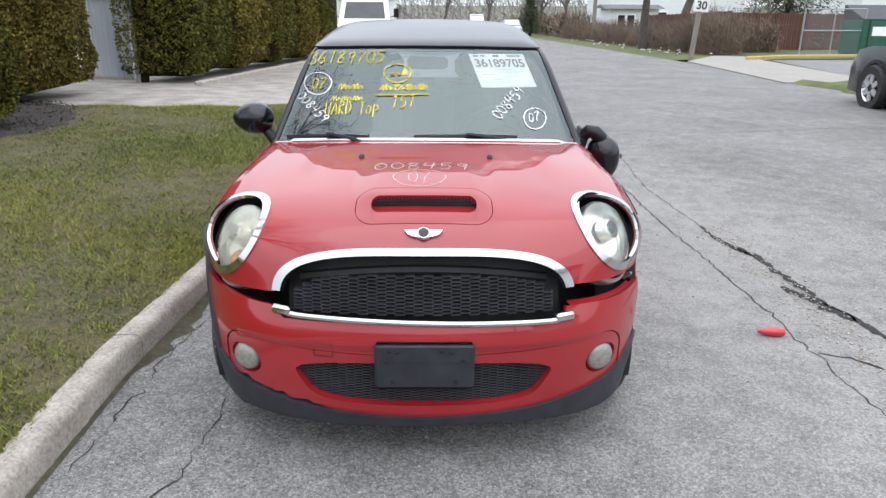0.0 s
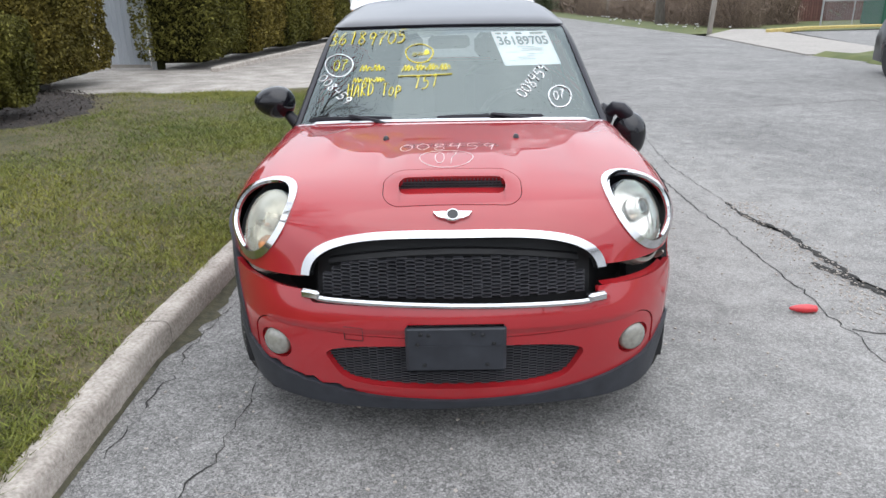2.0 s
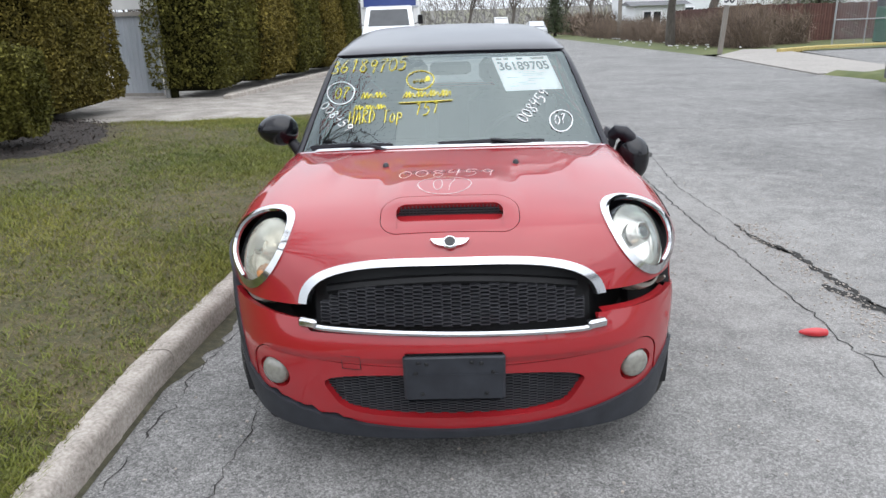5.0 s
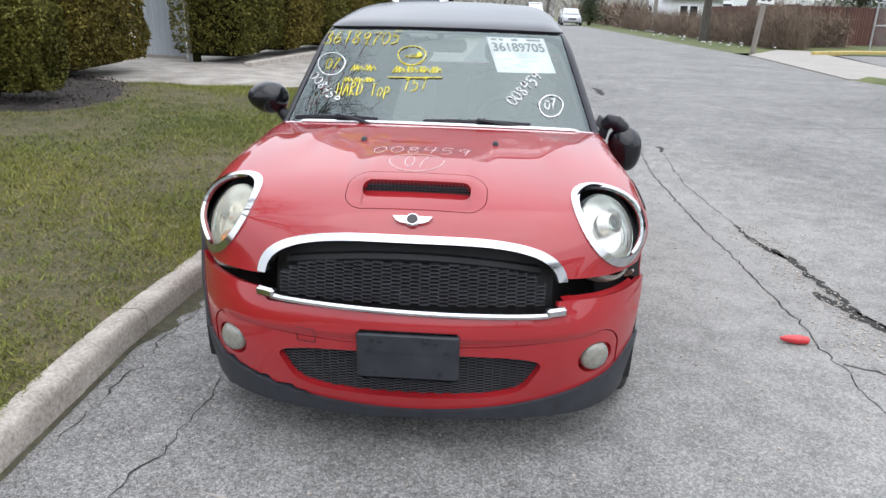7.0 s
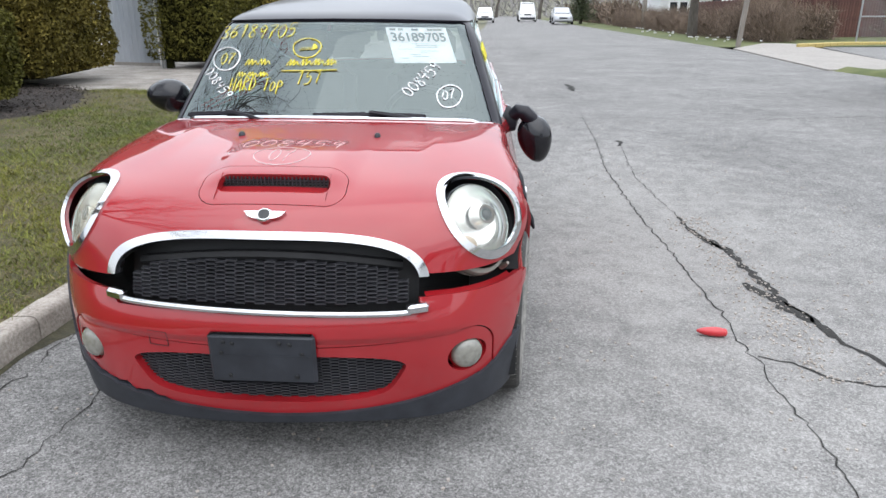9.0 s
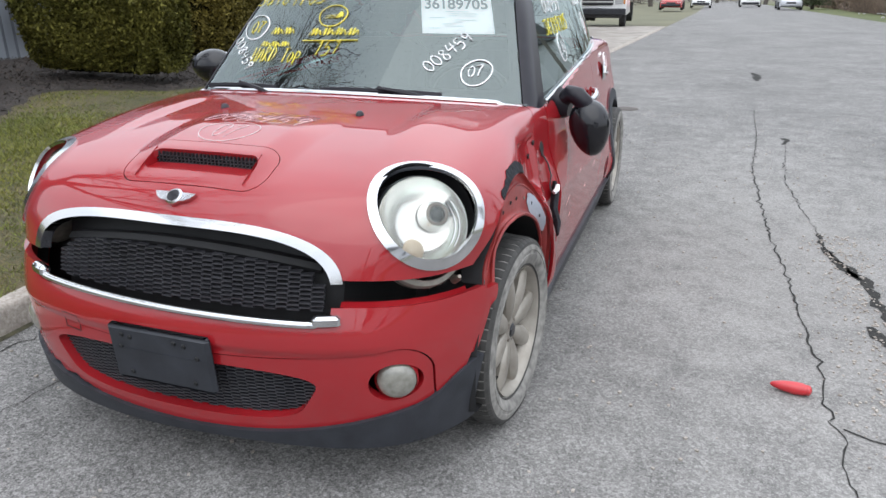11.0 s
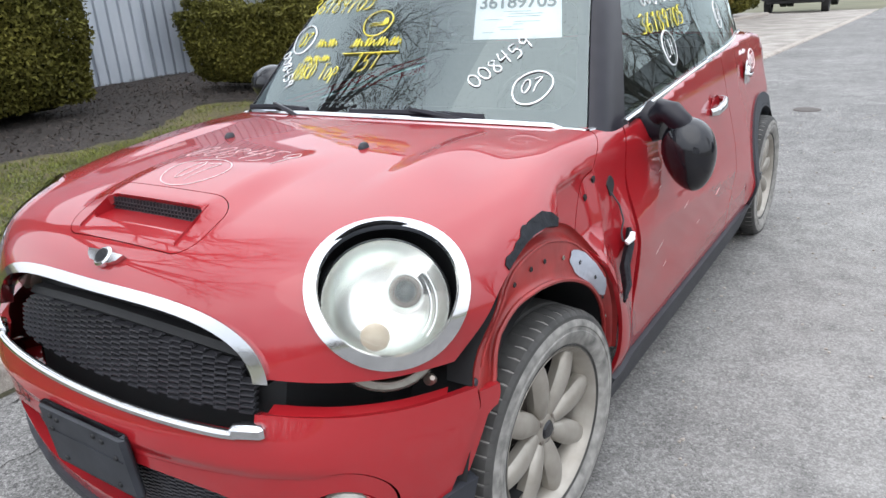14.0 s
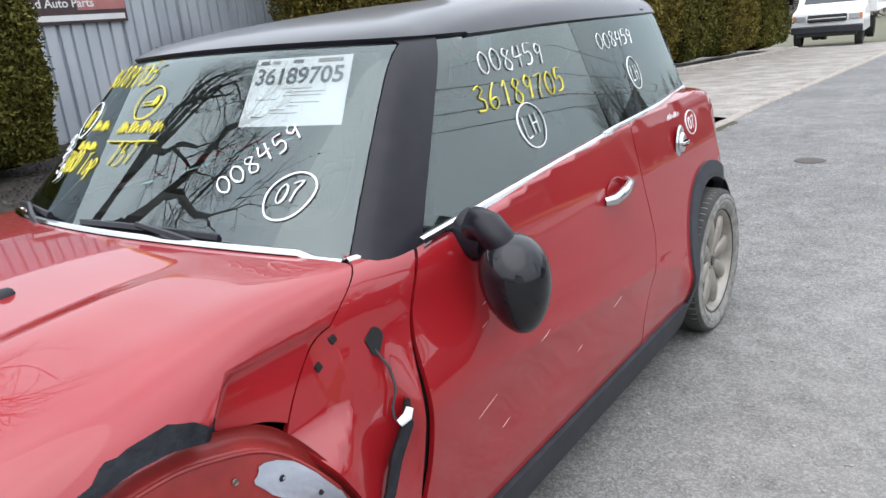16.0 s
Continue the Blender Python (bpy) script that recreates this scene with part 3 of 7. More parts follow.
bumper = panel("front_bumper", body_form, BODY, [
    lambda p: bumper_top(p) - p[:, 2], lambda p: p[:, 2] - lip_top(p) - 0.004 - lip_gap(p), lambda p: arch_front(p) - 0.372, lambda p: np.where(p[:, 0] > 0, -0.306 - 0.45 * np.clip(0.525 - p[:, 2], 0, 0.2) - p[:, 1], -0.10 - p[:, 1]),
    lambda p: np.maximum(p[:, 2] * -1 + 0.545, np.abs(p[:, 0]) - 0.46), lambda p: -lower_insert(p, 0.0)],
    M_RED, car, "loose red front bumper cover", proud=0.004, thick=0.02)
def bumper_end(p): return -0.306 - 0.45 * np.clip(0.525 - p[:, 2], 0, 0.2)
bracket = panel("bumper_bracket", body_form, BODY, [
    lambda p: p[:, 0] - 0.3, lambda p: p[:, 1] - bumper_end(p) - 0.007, lambda p: bumper_end(p) + 0.034 + 0.022 * step(p[:, 2], 0.500, 0.508) - p[:, 1],
    lambda p: p[:, 2] - 0.385, lambda p: 0.552 - p[:, 2], lambda p: arch_front(p) - 0.325], M_RED, bumper, "stepped red mounting strip", proud=-0.004, thick=0.02)
part("bumper_ledge", Geo().sheet(np.linspace(0.478, 0.735, 18), [0, 0.5, 1], lambda x, t: (lambda q: Vector((x * (1 - 0.02 * t), q.y + 0.003 + 0.030 * t, q.z + 0.005 * t)))(on_body(x=x, z=float(bumper_top(np.array([[x, 0, 0]]))[0]) - 0.003))), M_RED, bumper, "folded red top edge")
insert = panel("bumper_insert", body_form, BODY, [
    lambda p: lower_insert(p, -0.0035), lambda p: p[:, 2] - lip_top(p) - 0.004 - lip_gap(p), lambda p: lower_mouth(p), lambda p: fog_hole(p, 0.054)],
    M_RED, bumper, "red lower bumper section", proud=0.001, thick=0.03)
lip = panel("front_lip", body_form, BODY, [
    lambda p: lip_top(p) + 0.01 - p[:, 2], lambda p: p[:, 2] - 0.174 - 0.005 * np.sin(p[:, 0] * 7), lambda p: arch_front(p) - 0.335, lambda p: -0.30 - p[:, 1]],
    M_PLASTIC, car, "scraped black plastic lip spoiler", proud=0.012, thick=0.05)

# roof, pillars and glass
def edge_z(y): return 1.288 + 0.006 * np.clip((y - 1.0) / 0.5, 0, 1) - 0.004 * np.clip((y - 1.8) / 0.6, 0, 2)
def screen_edge(p): return 0.668 - 0.345 * (p[:, 2] - 0.908)
def pillar_y(p): return 0.668 + 0.81 * (p[:, 2] - 0.90)
def door_glass_y(p): return 1.682 - 0.026 * (p[:, 2] - 0.94) / 0.33
def screen_z(p): return 1.306 - 0.04 * p[:, 0] ** 2


def in_screen(p, grow=0.0):
    """Above nought inside the windscreen's outline."""
    return np.minimum(np.minimum(screen_edge(p) + grow - np.abs(p[:, 0]), screen_z(p) + grow - p[:, 2]), 1.1 - p[:, 1])


def clear_screen(p):
    """Above nought where the windscreen is clear of its black border."""
    dx, dz = screen_edge(p) - 0.033 - np.abs(p[:, 0]), p[:, 2] - (0.976 - 0.05 * p[:, 0] ** 2)
    k = 0.06
    a, b = np.maximum(k - dx, 0), np.maximum(k - dz, 0)
    inner = k - np.hypot(a, b)
    return np.minimum(inner, screen_z(p) - 0.012 - p[:, 2])


roof = panel("roof", cabin_form, CABIN, [lambda p: np.maximum(p[:, 2] - edge_z(p[:, 1]) + 0 * p[:, 0], -1) - 0.0,
    lambda p: np.where(p[:, 1] < 1.1, p[:, 2] - screen_z(p), 1.0)], M_BLACK_PAINT, car, "black roof with water-stained paint", proud=0.010, thick=0.022)
screen = panel("windscreen", cabin_form, CABIN, [lambda p: in_screen(p, -0.003), lambda p: p[:, 2] - 0.885], M_GLASS, car, "windscreen with paint-marker writing", thick=0.004)
border = panel("screen_border", cabin_form, CABIN, [lambda p: in_screen(p, -0.004), lambda p: p[:, 2] - 0.885, lambda p: -clear_screen(p)], M_PILLAR, screen, "black glazed border", proud=-0.006, thick=0.002)
for sign in (1, -1):
    pillar = panel("windscreen_pillar", cabin_form, CABIN, [
        lambda p: p[:, 0] * sign - 0.3, lambda p: -in_screen(p, 0.0), lambda p: pillar_y(p) - 0.004 - p[:, 1],
        lambda p: edge_z(p[:, 1]) - p[:, 2] + 0.01, lambda p: p[:, 2] - 0.87], M_PILLAR, car, "black windscreen pillar", proud=0.003, thick=0.03)
    glass = panel("door_window", cabin_form, CABIN, [
        lambda p: p[:, 0] * sign - 0.3, lambda p: p[:, 1] - pillar_y(p), lambda p: door_glass_y(p) - 0.003 - p[:, 1],
        lambda p: edge_z(p[:, 1]) - p[:, 2] + 0.006, lambda p: p[:, 2] - belt_z(p[:, 1]) + 0.02], M_GLASS_SIDE, car, "frameless door window with paint-marker writing", thick=0.004)
rear_glass = panel("rear_window", cabin_form, CABIN, [
    lambda p: p[:, 1] - door_glass_y(p), lambda p: edge_z(p[:, 1]) - p[:, 2] + 0.006, lambda p: p[:, 2] - belt_z(p[:, 1]) + 0.02],
    M_GLASS_DARK, car, "wrap-round rear glass", thick=0.004)


def side_at(y, z, out=0.0, sign=1):
    p = on_body(y=y, z=z)
    return Vector((sign * (p.x + out), p.y, p.z))


def belt_at(y, sign=1, out=0.004):
    z = float(belt_z(y))
    x = 0.706 - 0.345 * (z - 0.90) - 0.10 * max(0.0, (y - 1.5) / 1.1) ** 2
    return Vector((sign * (x + out), y, z))


def screen_at(x, z, out=0.0):
    """The windscreen's point at x and z."""
    y = 0.585 + 1.06 * (z - 1.15) + 0.36 * x * x
    return Vector((x, y - 0.69 * out, z + 0.72 * out))


# chrome belt strip all round
for sign in (1, -1):
    path = [belt_at(y, sign, 0.006) for y in np.linspace(0.655, 1.655, 24)]
    part("belt_strip", Geo().tube(path, 0.011, 8, flat=1.2), M_CHROME, car, "chrome belt strip")
    path = [belt_at(y, sign, 0.004) + Vector((0, 0, 0.006)) for y in np.linspace(1.60, 2.70, 24)]
    part("belt_strip", Geo().tube(path, 0.010, 8), M_CHROME, car, "chrome belt strip")
cowl = []
for x in np.linspace(-0.668, 0.668, 49):
    y = 0.335 + 0.30 * x * x + 0.002
    q = on_body(x=x, y=y - 0.012)
    cowl.append((x, y, max(0.945 - 0.088 * x * x, q.z + 0.003) if abs(x) < 0.60 else 0.945 - 0.088 * x * x))
ends = [Vector((0.672 + 0.025 * t, 0.478 + 0.172 * t, 0.904 - 0.008 * t)) for t in np.linspace(0, 1, 6)]
part("cowl_strip", Geo().tube(cowl, 0.009, 8), M_CHROME, car, "chrome strip behind the bonnet")
for sign in (1, -1):
    part("belt_strip", Geo().tube([(sign * e.x, e.y, e.z) for e in ends], 0.010, 8, flat=1.2), M_CHROME, car, "chrome belt strip")

# dark scuttle tray under the windscreen
g = Geo().sheet(np.linspace(-0.665, 0.665, 30), np.linspace(0, 1, 5),
                lambda x, t: (x, 0.340 + 0.30 * x * x + t * 0.10, top_line(0.36) - 0.065 * x * x - 0.014 - 0.018 * math.sin(t * 3.1) - (abs(x) / 0.665) ** 6 * 0.012))
part("scuttle_tray", g, M_PILLAR, car, "black plastic scuttle tray")


def front_at(x, z, out=0.0):
    p = on_body(x=x, z=z)
    return Vector((p.x, p.y - out, p.z))


# near-black sheet that paints the shade behind the grille and around the lamps
def inner_wall(x, z):
    return (x, float(nose_line(z)) + 0.24 * x * x + 0.95 * x ** 6 + 0.085 + 0.16 * float(step(abs(x), 0.44, 0.50)), z)


part("engine_bay_liner", Geo().sheet(np.linspace(-0.70, 0.70, 40), np.linspace(0.16, 0.80, 16), inner_wall), M_VOID, car, "near-black sheet painting the shade behind the grille")


def lattice(x_half, z0, z1, inside, pitch_x, pitch_z, depth, bar):
    """Honeycomb of flat cells on the nose, staggered column by column."""
    g = Geo()
    cols = int(2 * x_half / pitch_x)
    nose = lambda x, z: float(nose_line(z)) + 0.24 * x * x + 0.95 * x ** 6 + depth
    for c in range(cols + 1):
        x = -x_half + c * pitch_x
        zs = [z for z in np.arange(z0, z1, pitch_z / 2) if inside(x, z)]
        if len(zs) > 1:
            path = [(x + (0.0035 if i % 2 else -0.0035), nose(x, z), z) for i, z in enumerate(zs)]
            g.tube(path, bar * 0.8, 4)
        off = 0.5 * pitch_z * (c % 2)
        for z in np.arange(z0 + off, z1, pitch_z):
            a, b = x, x + pitch_x
            if inside(a, z) and inside(b, z):
                m = (a + b) / 2
                d = Vector((b - a, nose(b, z) - nose(a, z), 0))
                turn = Matrix.Rotation(math.atan2(d.y, d.x), 4, "Z")
                g.box((m, nose(m, z) + 0.004, z), (d.length + 0.001, 0.020, bar * 1.7), turn)
    return g


def in_upper(x, z): return (abs(x) / 0.428) ** 3.4 + (max(z - 0.575, 0) / 0.104) ** 3.4 < 1 and z > 0.552
def in_lower(x, z): return (abs(x) / (0.438 - 0.60 * min(0.2, max(0, 0.37 - z)))) ** 6 + (abs(z - 0.3335) / (0.088 - 0.018 * min(1, abs(x) / 0.42) ** 2)) ** 6 < 1
part("upper_grille", lattice(0.45, 0.556, 0.70, in_upper, 0.030, 0.0115, 0.045, 0.0022), M_GRILLE, car, "black honeycomb grille", smooth=False)
part("lower_grille", lattice(0.434, 0.244, 0.43, in_lower, 0.026, 0.0105, 0.030, 0.0022), M_GRILLE, car, "black honeycomb lower grille", smooth=False)
brace = [(x, float(nose_line(0.70)) + 0.24 * x * x + 0.95 * x ** 6 + 0.06, 0.690 - 0.25 * x * x) for x in np.linspace(-0.40, 0.40, 17)]
part("slam_panel", Geo().tube(brace, 0.022, 6, flat=0.7), M_VOID, car, "black plastic slam panel")
# chrome bar under the grille, ends turned up
bar = []
for x in np.linspace(-0.478, 0.478, 41):
    z = 0.552 - 0.010 * x / 0.46 + 0.014 * step(abs(x), 0.425, 0.455)
    q = on_body(x=x, z=z)
    bar.append((x, q.y - 0.008, z))
bar_part = part("grille_bar", Geo().tube(bar, [0.0105 + 0.003 * step(abs(p[0]), 0.43, 0.46) for p in bar], 10), M_CHROME, car, "chrome bar under the grille")
for e0, e1 in ((bar[0], bar[2]), (bar[-1], bar[-3])):
    e0, e1 = Vector(e0), Vector(e1)
    part("bar_end", Geo().box((e0 + e1) / 2 + Vector((0, 0.002, 0.003)), ((e0 - e1).length + 0.016, 0.030, 0.031), Matrix.Rotation(math.atan2(e1.y - e0.y, e1.x - e0.x), 4, "Z"), 0.007), M_CHROME, bar_part)

# winged badge, kept plain
bc = on_body(x=0.0, y=-0.545)
bm = Matrix.Translation(bc + Vector((0, -0.004, 0.006))) @ Matrix.Rotation(radians(40), 4, "X")
badge = part("badge", Geo().lathe([(0.0001, 0.008), (0.020, 0.008), (0.024, 0.004), (0.024, -0.006)], 32, bm @ Matrix.Rotation(radians(-90), 4, "Y")), M_CHROME, hood, "chrome winged badge with a dark centre")
part("badge_centre", Geo().lathe([(0.0001, 0.0095), (0.0165, 0.0095), (0.018, 0.007)], 32, bm @ Matrix.Rotation(radians(-90), 4, "Y")), M_GLOSS_BLACK, hood)
for sign in (1, -1):
    out = [(0.018, 0.013), (0.062, 0.012), (0.050, -0.004), (0.034, -0.012), (0.018, -0.014)]
    top = [bm @ Vector((sign * a, b, 0.005)) for a, b in out]
    low = [bm @ Vector((sign * a, b, -0.006)) for a, b in out]
    part("badge_wing", Geo().add(top + low, [tuple(range(5)), tuple(range(5, 10))[::-1]] + [(i, (i + 1) % 5, 5 + (i + 1) % 5, 5 + i) for i in range(5)]), M_CHROME, hood)

# plate holder
pc = Vector((0.004, -0.672, 0.412))
plate = part("plate_holder", Geo().box(pc + Vector((0, -0.012, 0)), (0.318, 0.022, 0.164), Matrix.Rotation(radians(4), 4, "X"), 0.009), M_PLASTIC, car, "empty dark plastic plate holder with screw holes")
for a, b in ((-0.11, 0.057), (-0.085, 0.053), (0.055, 0.057), (0.12, 0.022), (0.10, -0.055), (-0.10, -0.055), (-0.12, 0.02), (0.085, 0.053)):
    part("plate_screw", Geo().lathe([(0.0001, 0.004), (0.0045, 0.004), (0.007, 0.0005), (0.007, -0.004)], 12,
         Matrix.Translation(pc + Vector((a, -0.0235 - b * 0.07, b))) @ Matrix.Rotation(radians(-90), 4, "Z")), M_VOID, plate)
part("plate_rib", Geo().box(pc + Vector((0, -0.0245, 0.015)), (0.28, 0.003, 0.003)), M_PLASTIC, plate)

# outline of the towing-eye cover
for (xa, za), (xb, zb) in (((-0.352, 0.478), (-0.292, 0.476)), ((-0.292, 0.476), (-0.292, 0.428)), ((-0.292, 0.428), (-0.352, 0.430)), ((-0.352, 0.430), (-0.352, 0.478))):
    part("cover_seam", Geo().tube([front_at(xa + (xb - xa) * t, za + (zb - za) * t, 0.0038) for t in (0, 0.5, 1)], 0.0011, 5), M_VOID, bumper)

# fog lamps
for sign in (1, -1):
    q = on_body(x=0.600, z=0.368)
    m = Matrix.Translation((sign * q.x, q.y + 0.012, q.z)) @ Matrix.Rotation(radians(-90 + sign * 24), 4, "Z") @ Matrix.Diagonal((1, 1.15, 1.15, 1))
    fog = part("fog_lamp", Geo().lathe([(0.0001, 0.022), (0.014, 0.021), (0.028, 0.017), (0.039, 0.010), (0.0445, 0.001), (0.045, -0.03)], 36, m), M_FOG, car, "dull round fog lamp")
    part("bezel", Geo().lathe([(0.045, -0.004), (0.0465, 0.000), (0.050, -0.006), (0.050, -0.06), (0.03, -0.07)], 36, m), M_RED, fog)

# headlamps: a deep bucket coloured near-black for shade, and a lamp that has slipped down in it
for sign in (1, -1):
    a, e = radians(LAMP_AZ), radians(LAMP_EL)
    n = Vector((sign * math.sin(a) * math.cos(e), -math.cos(a) * math.cos(e), math.sin(e)))
    c = Vector(LAMP_C[sign])
    turn = n.to_track_quat("X", "Z").to_matrix().to_4x4()
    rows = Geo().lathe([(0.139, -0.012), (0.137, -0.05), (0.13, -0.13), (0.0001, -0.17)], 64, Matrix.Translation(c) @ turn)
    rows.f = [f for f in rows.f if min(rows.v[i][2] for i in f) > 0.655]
    part("headlamp_bucket", rows, M_VOID, car, "headlamp bucket, near-black as its inner shade")
    u, v = Vector((sign * math.cos(a), math.sin(a), 0)), Vector((-sign * math.sin(a) * math.sin(e), math.cos(a) * math.sin(e), math.cos(e)))
    face = (n * 0.92 + Vector((0, -0.10, -0.14))).normalized()
    c2 = c - n * 0.024 - v * 0.024 - u * 0.006
    t2 = Matrix.Translation(c2) @ face.to_track_quat("X", "Z").to_matrix().to_4x4()
    lamp = part("headlamp", Geo().lathe([(0.124, 0.000), (0.127, -0.008), (0.124, -0.03), (0.10, -0.08), (0.06, -0.10), (0.0001, -0.11)], 48, t2), M_PLASTIC, car,
                "yellowed headlamp slipped down in its opening" if sign < 0 else "headlamp with a cleared lens slipped down in its opening")
    part("reflector", Geo().lathe([(0.121, 0.006), (0.116, 0.000), (0.102, -0.014), (0.082, -0.026), (0.06, -0.034), (0.036, -0.038), (0.0001, -0.040)], 48, t2), M_REFLECT, lamp, "silver reflector")
    t3 = t2 @ Matrix.Translation((0.006, sign * 0.040, 0.018)) @ Matrix.Scale(0.80, 4)
    part("projector", Geo().lathe([(0.052, -0.045), (0.047, -0.012), (0.042, 0.004), (0.039, 0.006)], 36, t3), M_REFLECT, lamp)
    part("projector_lens", Geo().lathe([(0.0001, 0.012), (0.010, 0.0105), (0.017, 0.006), (0.022, 0.0)], 36, t3), M_PROJ, lamp)
    part("projector_ring", Geo().lathe([(0.038, 0.003), (0.034, 0.004), (0.029, -0.002)], 36, t3), M_STEEL, lamp, "dull metal ring")
    part("projector_rim", Geo().lathe([(0.022, -0.001), (0.025, 0.006), (0.030, 0.0)], 36, t3), M_CHROME, lamp)
    for k in range(2):
        arc_ = [t2 @ Vector((0.002 + 0.006 * k, sign * (0.086 + 0.010 * k) * math.cos(q), (0.086 + 0.010 * k) * math.sin(q) - 0.004)) for q in np.linspace(-0.75, 0.55, 12)]
        part("reflector_step", Geo().tube(arc_, 0.0030, 6, flat=0.6), M_CHROME, lamp)
    part("bezel_wing", Geo().sheet(np.linspace(-0.25, 0.75, 8), [0, 1], lambda q, w_: t3 @ Vector((0.004 - 0.012 * w_, sign * (0.042 + 0.020 * w_) * math.cos(q), (0.042 + 0.020 * w_) * math.sin(q)))), M_VOID, lamp, "black facets beside the projector")
    part("indicator", Geo().lathe([(0.0001, 0.020), (0.014, 0.018), (0.026, 0.008), (0.032, -0.004), (0.034, -0.03)], 28, t2 @ Matrix.Translation((-0.032 if sign > 0 else 0.014, sign * -0.028, -0.064))), M_AMBER_PALE if sign > 0 else M_AMBER, lamp, "faded amber indicator")
    cover = part("lens", Geo().lathe([(0.0001, 0.042), (0.035, 0.040), (0.066, 0.033), (0.090, 0.024), (0.112, 0.013), (0.126, -0.004)], 48, t2), M_LENS_HAZY if sign < 0 else M_LENS, lamp, "hazy yellowed lens" if sign < 0 else "clear lens")
    cover.visible_shadow = False
    # the lamp's rounded underside, bare where the bumper has dropped away
    t4 = Matrix.Translation(c2 - n * 0.020 - v * 0.030 + Vector((0, -0.010, -0.012))) @ face.to_track_quat("X", "Z").to_matrix().to_4x4()
    shell_ = Geo().lathe([(0.100, 0.016), (0.113, 0.010), (0.1185, -0.002), (0.1195, -0.012), (0.117, -0.016), (0.119, -0.020), (0.116, -0.050), (0.095, -0.085)], 64, t4)
    shell_.f = [f for f in shell_.f if max(shell_.v[i][2] for i in f) < 0.665]
    under = part("lamp_underside", shell_, M_FOG, lamp, "grimy clear underside of the headlamp")
    part("lamp_rim", Geo().tube([t4 @ Vector((0.017, 0.101 * math.sin(q), -0.101 * math.cos(q))) for q in np.linspace(-0.85, 0.85, 20)], 0.0022, 6), M_STEEL, under, "dull metal rim")


# wheels
def wheel(parent, m, flat=0.0):
    """A tyre on an eight-spoke alloy; the outer face looks along x."""
    def tread(r, x, t):
        if r > 0.295:
            k = int(t / (2 * math.pi) * 420 + 0.5)
            if k % 7 == (2 if x > 0 else 0) and abs(x) > 0.036:
                r -= 0.0035
        low = max(0.0, r * -math.cos(t) - 0.285 + flat)
        return r - low * 0.9 * max(0, -math.cos(t)), x + (1 if x > 0 else -1) * low * 0.5
    tyre = part("tyre", Geo().lathe([(0.205, -0.085), (0.222, -0.100), (0.262, -0.106), (0.288, -0.098), (0.299, -0.080),
        (0.301, -0.036), (0.294, -0.034), (0.294, -0.026), (0.302, -0.024), (0.303, 0.0), (0.302, 0.024), (0.294, 0.026), (0.294, 0.034), (0.301, 0.036),
        (0.299, 0.080), (0.2955, 0.093), (0.286, 0.101), (0.278, 0.103)], 420, m, tread), M_RUBBER, parent, "worn dusty tyre", angle=22)
    part("tread_dust", Geo().lathe([(0.2945, -0.092), (0.2972, -0.080), (0.2985, -0.038), (0.292, -0.03), (0.2980, 0.0), (0.292, 0.03), (0.2985, 0.038), (0.2972, 0.080), (0.2935, 0.0925)], 90, m,
         lambda r, x, t: (r - max(0.0, r * -math.cos(t) - 0.285 + flat) * 0.9 * max(0, -math.cos(t)), x)), M_RUBBER_WORN, tyre, "pale dust in the tread grooves")
    part("sidewall", Geo().lathe([(0.278, 0.103), (0.268, 0.107), (0.262, 0.1075), (0.260, 0.105), (0.252, 0.1055), (0.250, 0.108), (0.240, 0.107), (0.231, 0.103), (0.220, 0.097), (0.211, 0.090), (0.205, 0.080)], 90, m,
         lambda r, x, t: (r - max(0.0, r * -math.cos(t) - 0.285 + flat) * 0.9, x)), M_RUBBER_WORN, tyre, "scuffed grey sidewall")
    part("rim_groove", Geo().lathe([(0.2175, 0.0960), (0.2150, 0.0965), (0.2120, 0.0920)], 72, m,
         lambda r, x, t: (r - max(0.0, r * -math.cos(t) - 0.285 + flat) * 0.9, x)), M_RUBBER, tyre)
    m = m @ Matrix.Diagonal((1, 0.915, 0.915, 1))
    rim = part("rim", Geo().lathe([(0.215, -0.09), (0.206, -0.06), (0.20, 0.02), (0.206, 0.066), (0.218, 0.078), (0.229, 0.088), (0.226, 0.094), (0.218, 0.087), (0.210, 0.072)], 72, m), M_ALLOY, parent, "dusty silver alloy rim")
    part("barrel", Geo().lathe([(0.208, 0.06), (0.198, 0.0), (0.196, -0.07), (0.05, -0.075), (0.0001, -0.07)], 48, m), M_VOID, rim)
    part("brake_disc", Geo().lathe([(0.14, -0.03), (0.14, -0.05)] + [(0.07, -0.05)], 40, m), M_STEEL, rim)
    for k in range(8):
        t = Matrix.Rotation(2 * math.pi * k / 8 + 0.2, 4, "X")
        rows = []
        for i, r in enumerate(np.linspace(0.040, 0.214, 9)):
            u = i / 8
            w = 0.020 + 0.012 * math.sin(u * math.pi) ** 0.8 + 0.005 * u
            h = 0.070 + 0.020 * math.sin(u * 2.2) - 0.008 * u
            for dy, dh in ((-w, -0.035), (-w, -0.014), (-w * 0.72, -0.004), (-w * 0.3, 0.0), (w * 0.3, 0.0), (w * 0.72, -0.004), (w, -0.014), (w, -0.035)):
                rows.append(m @ (t @ Vector((h + dh, dy, r))))
        fs = [(i * 8 + j, i * 8 + j + 1, (i + 1) * 8 + j + 1, (i + 1) * 8 + j) for i in range(8) for j in range(7)]
        part("spoke", Geo().add(rows, fs), M_ALLOY, rim)
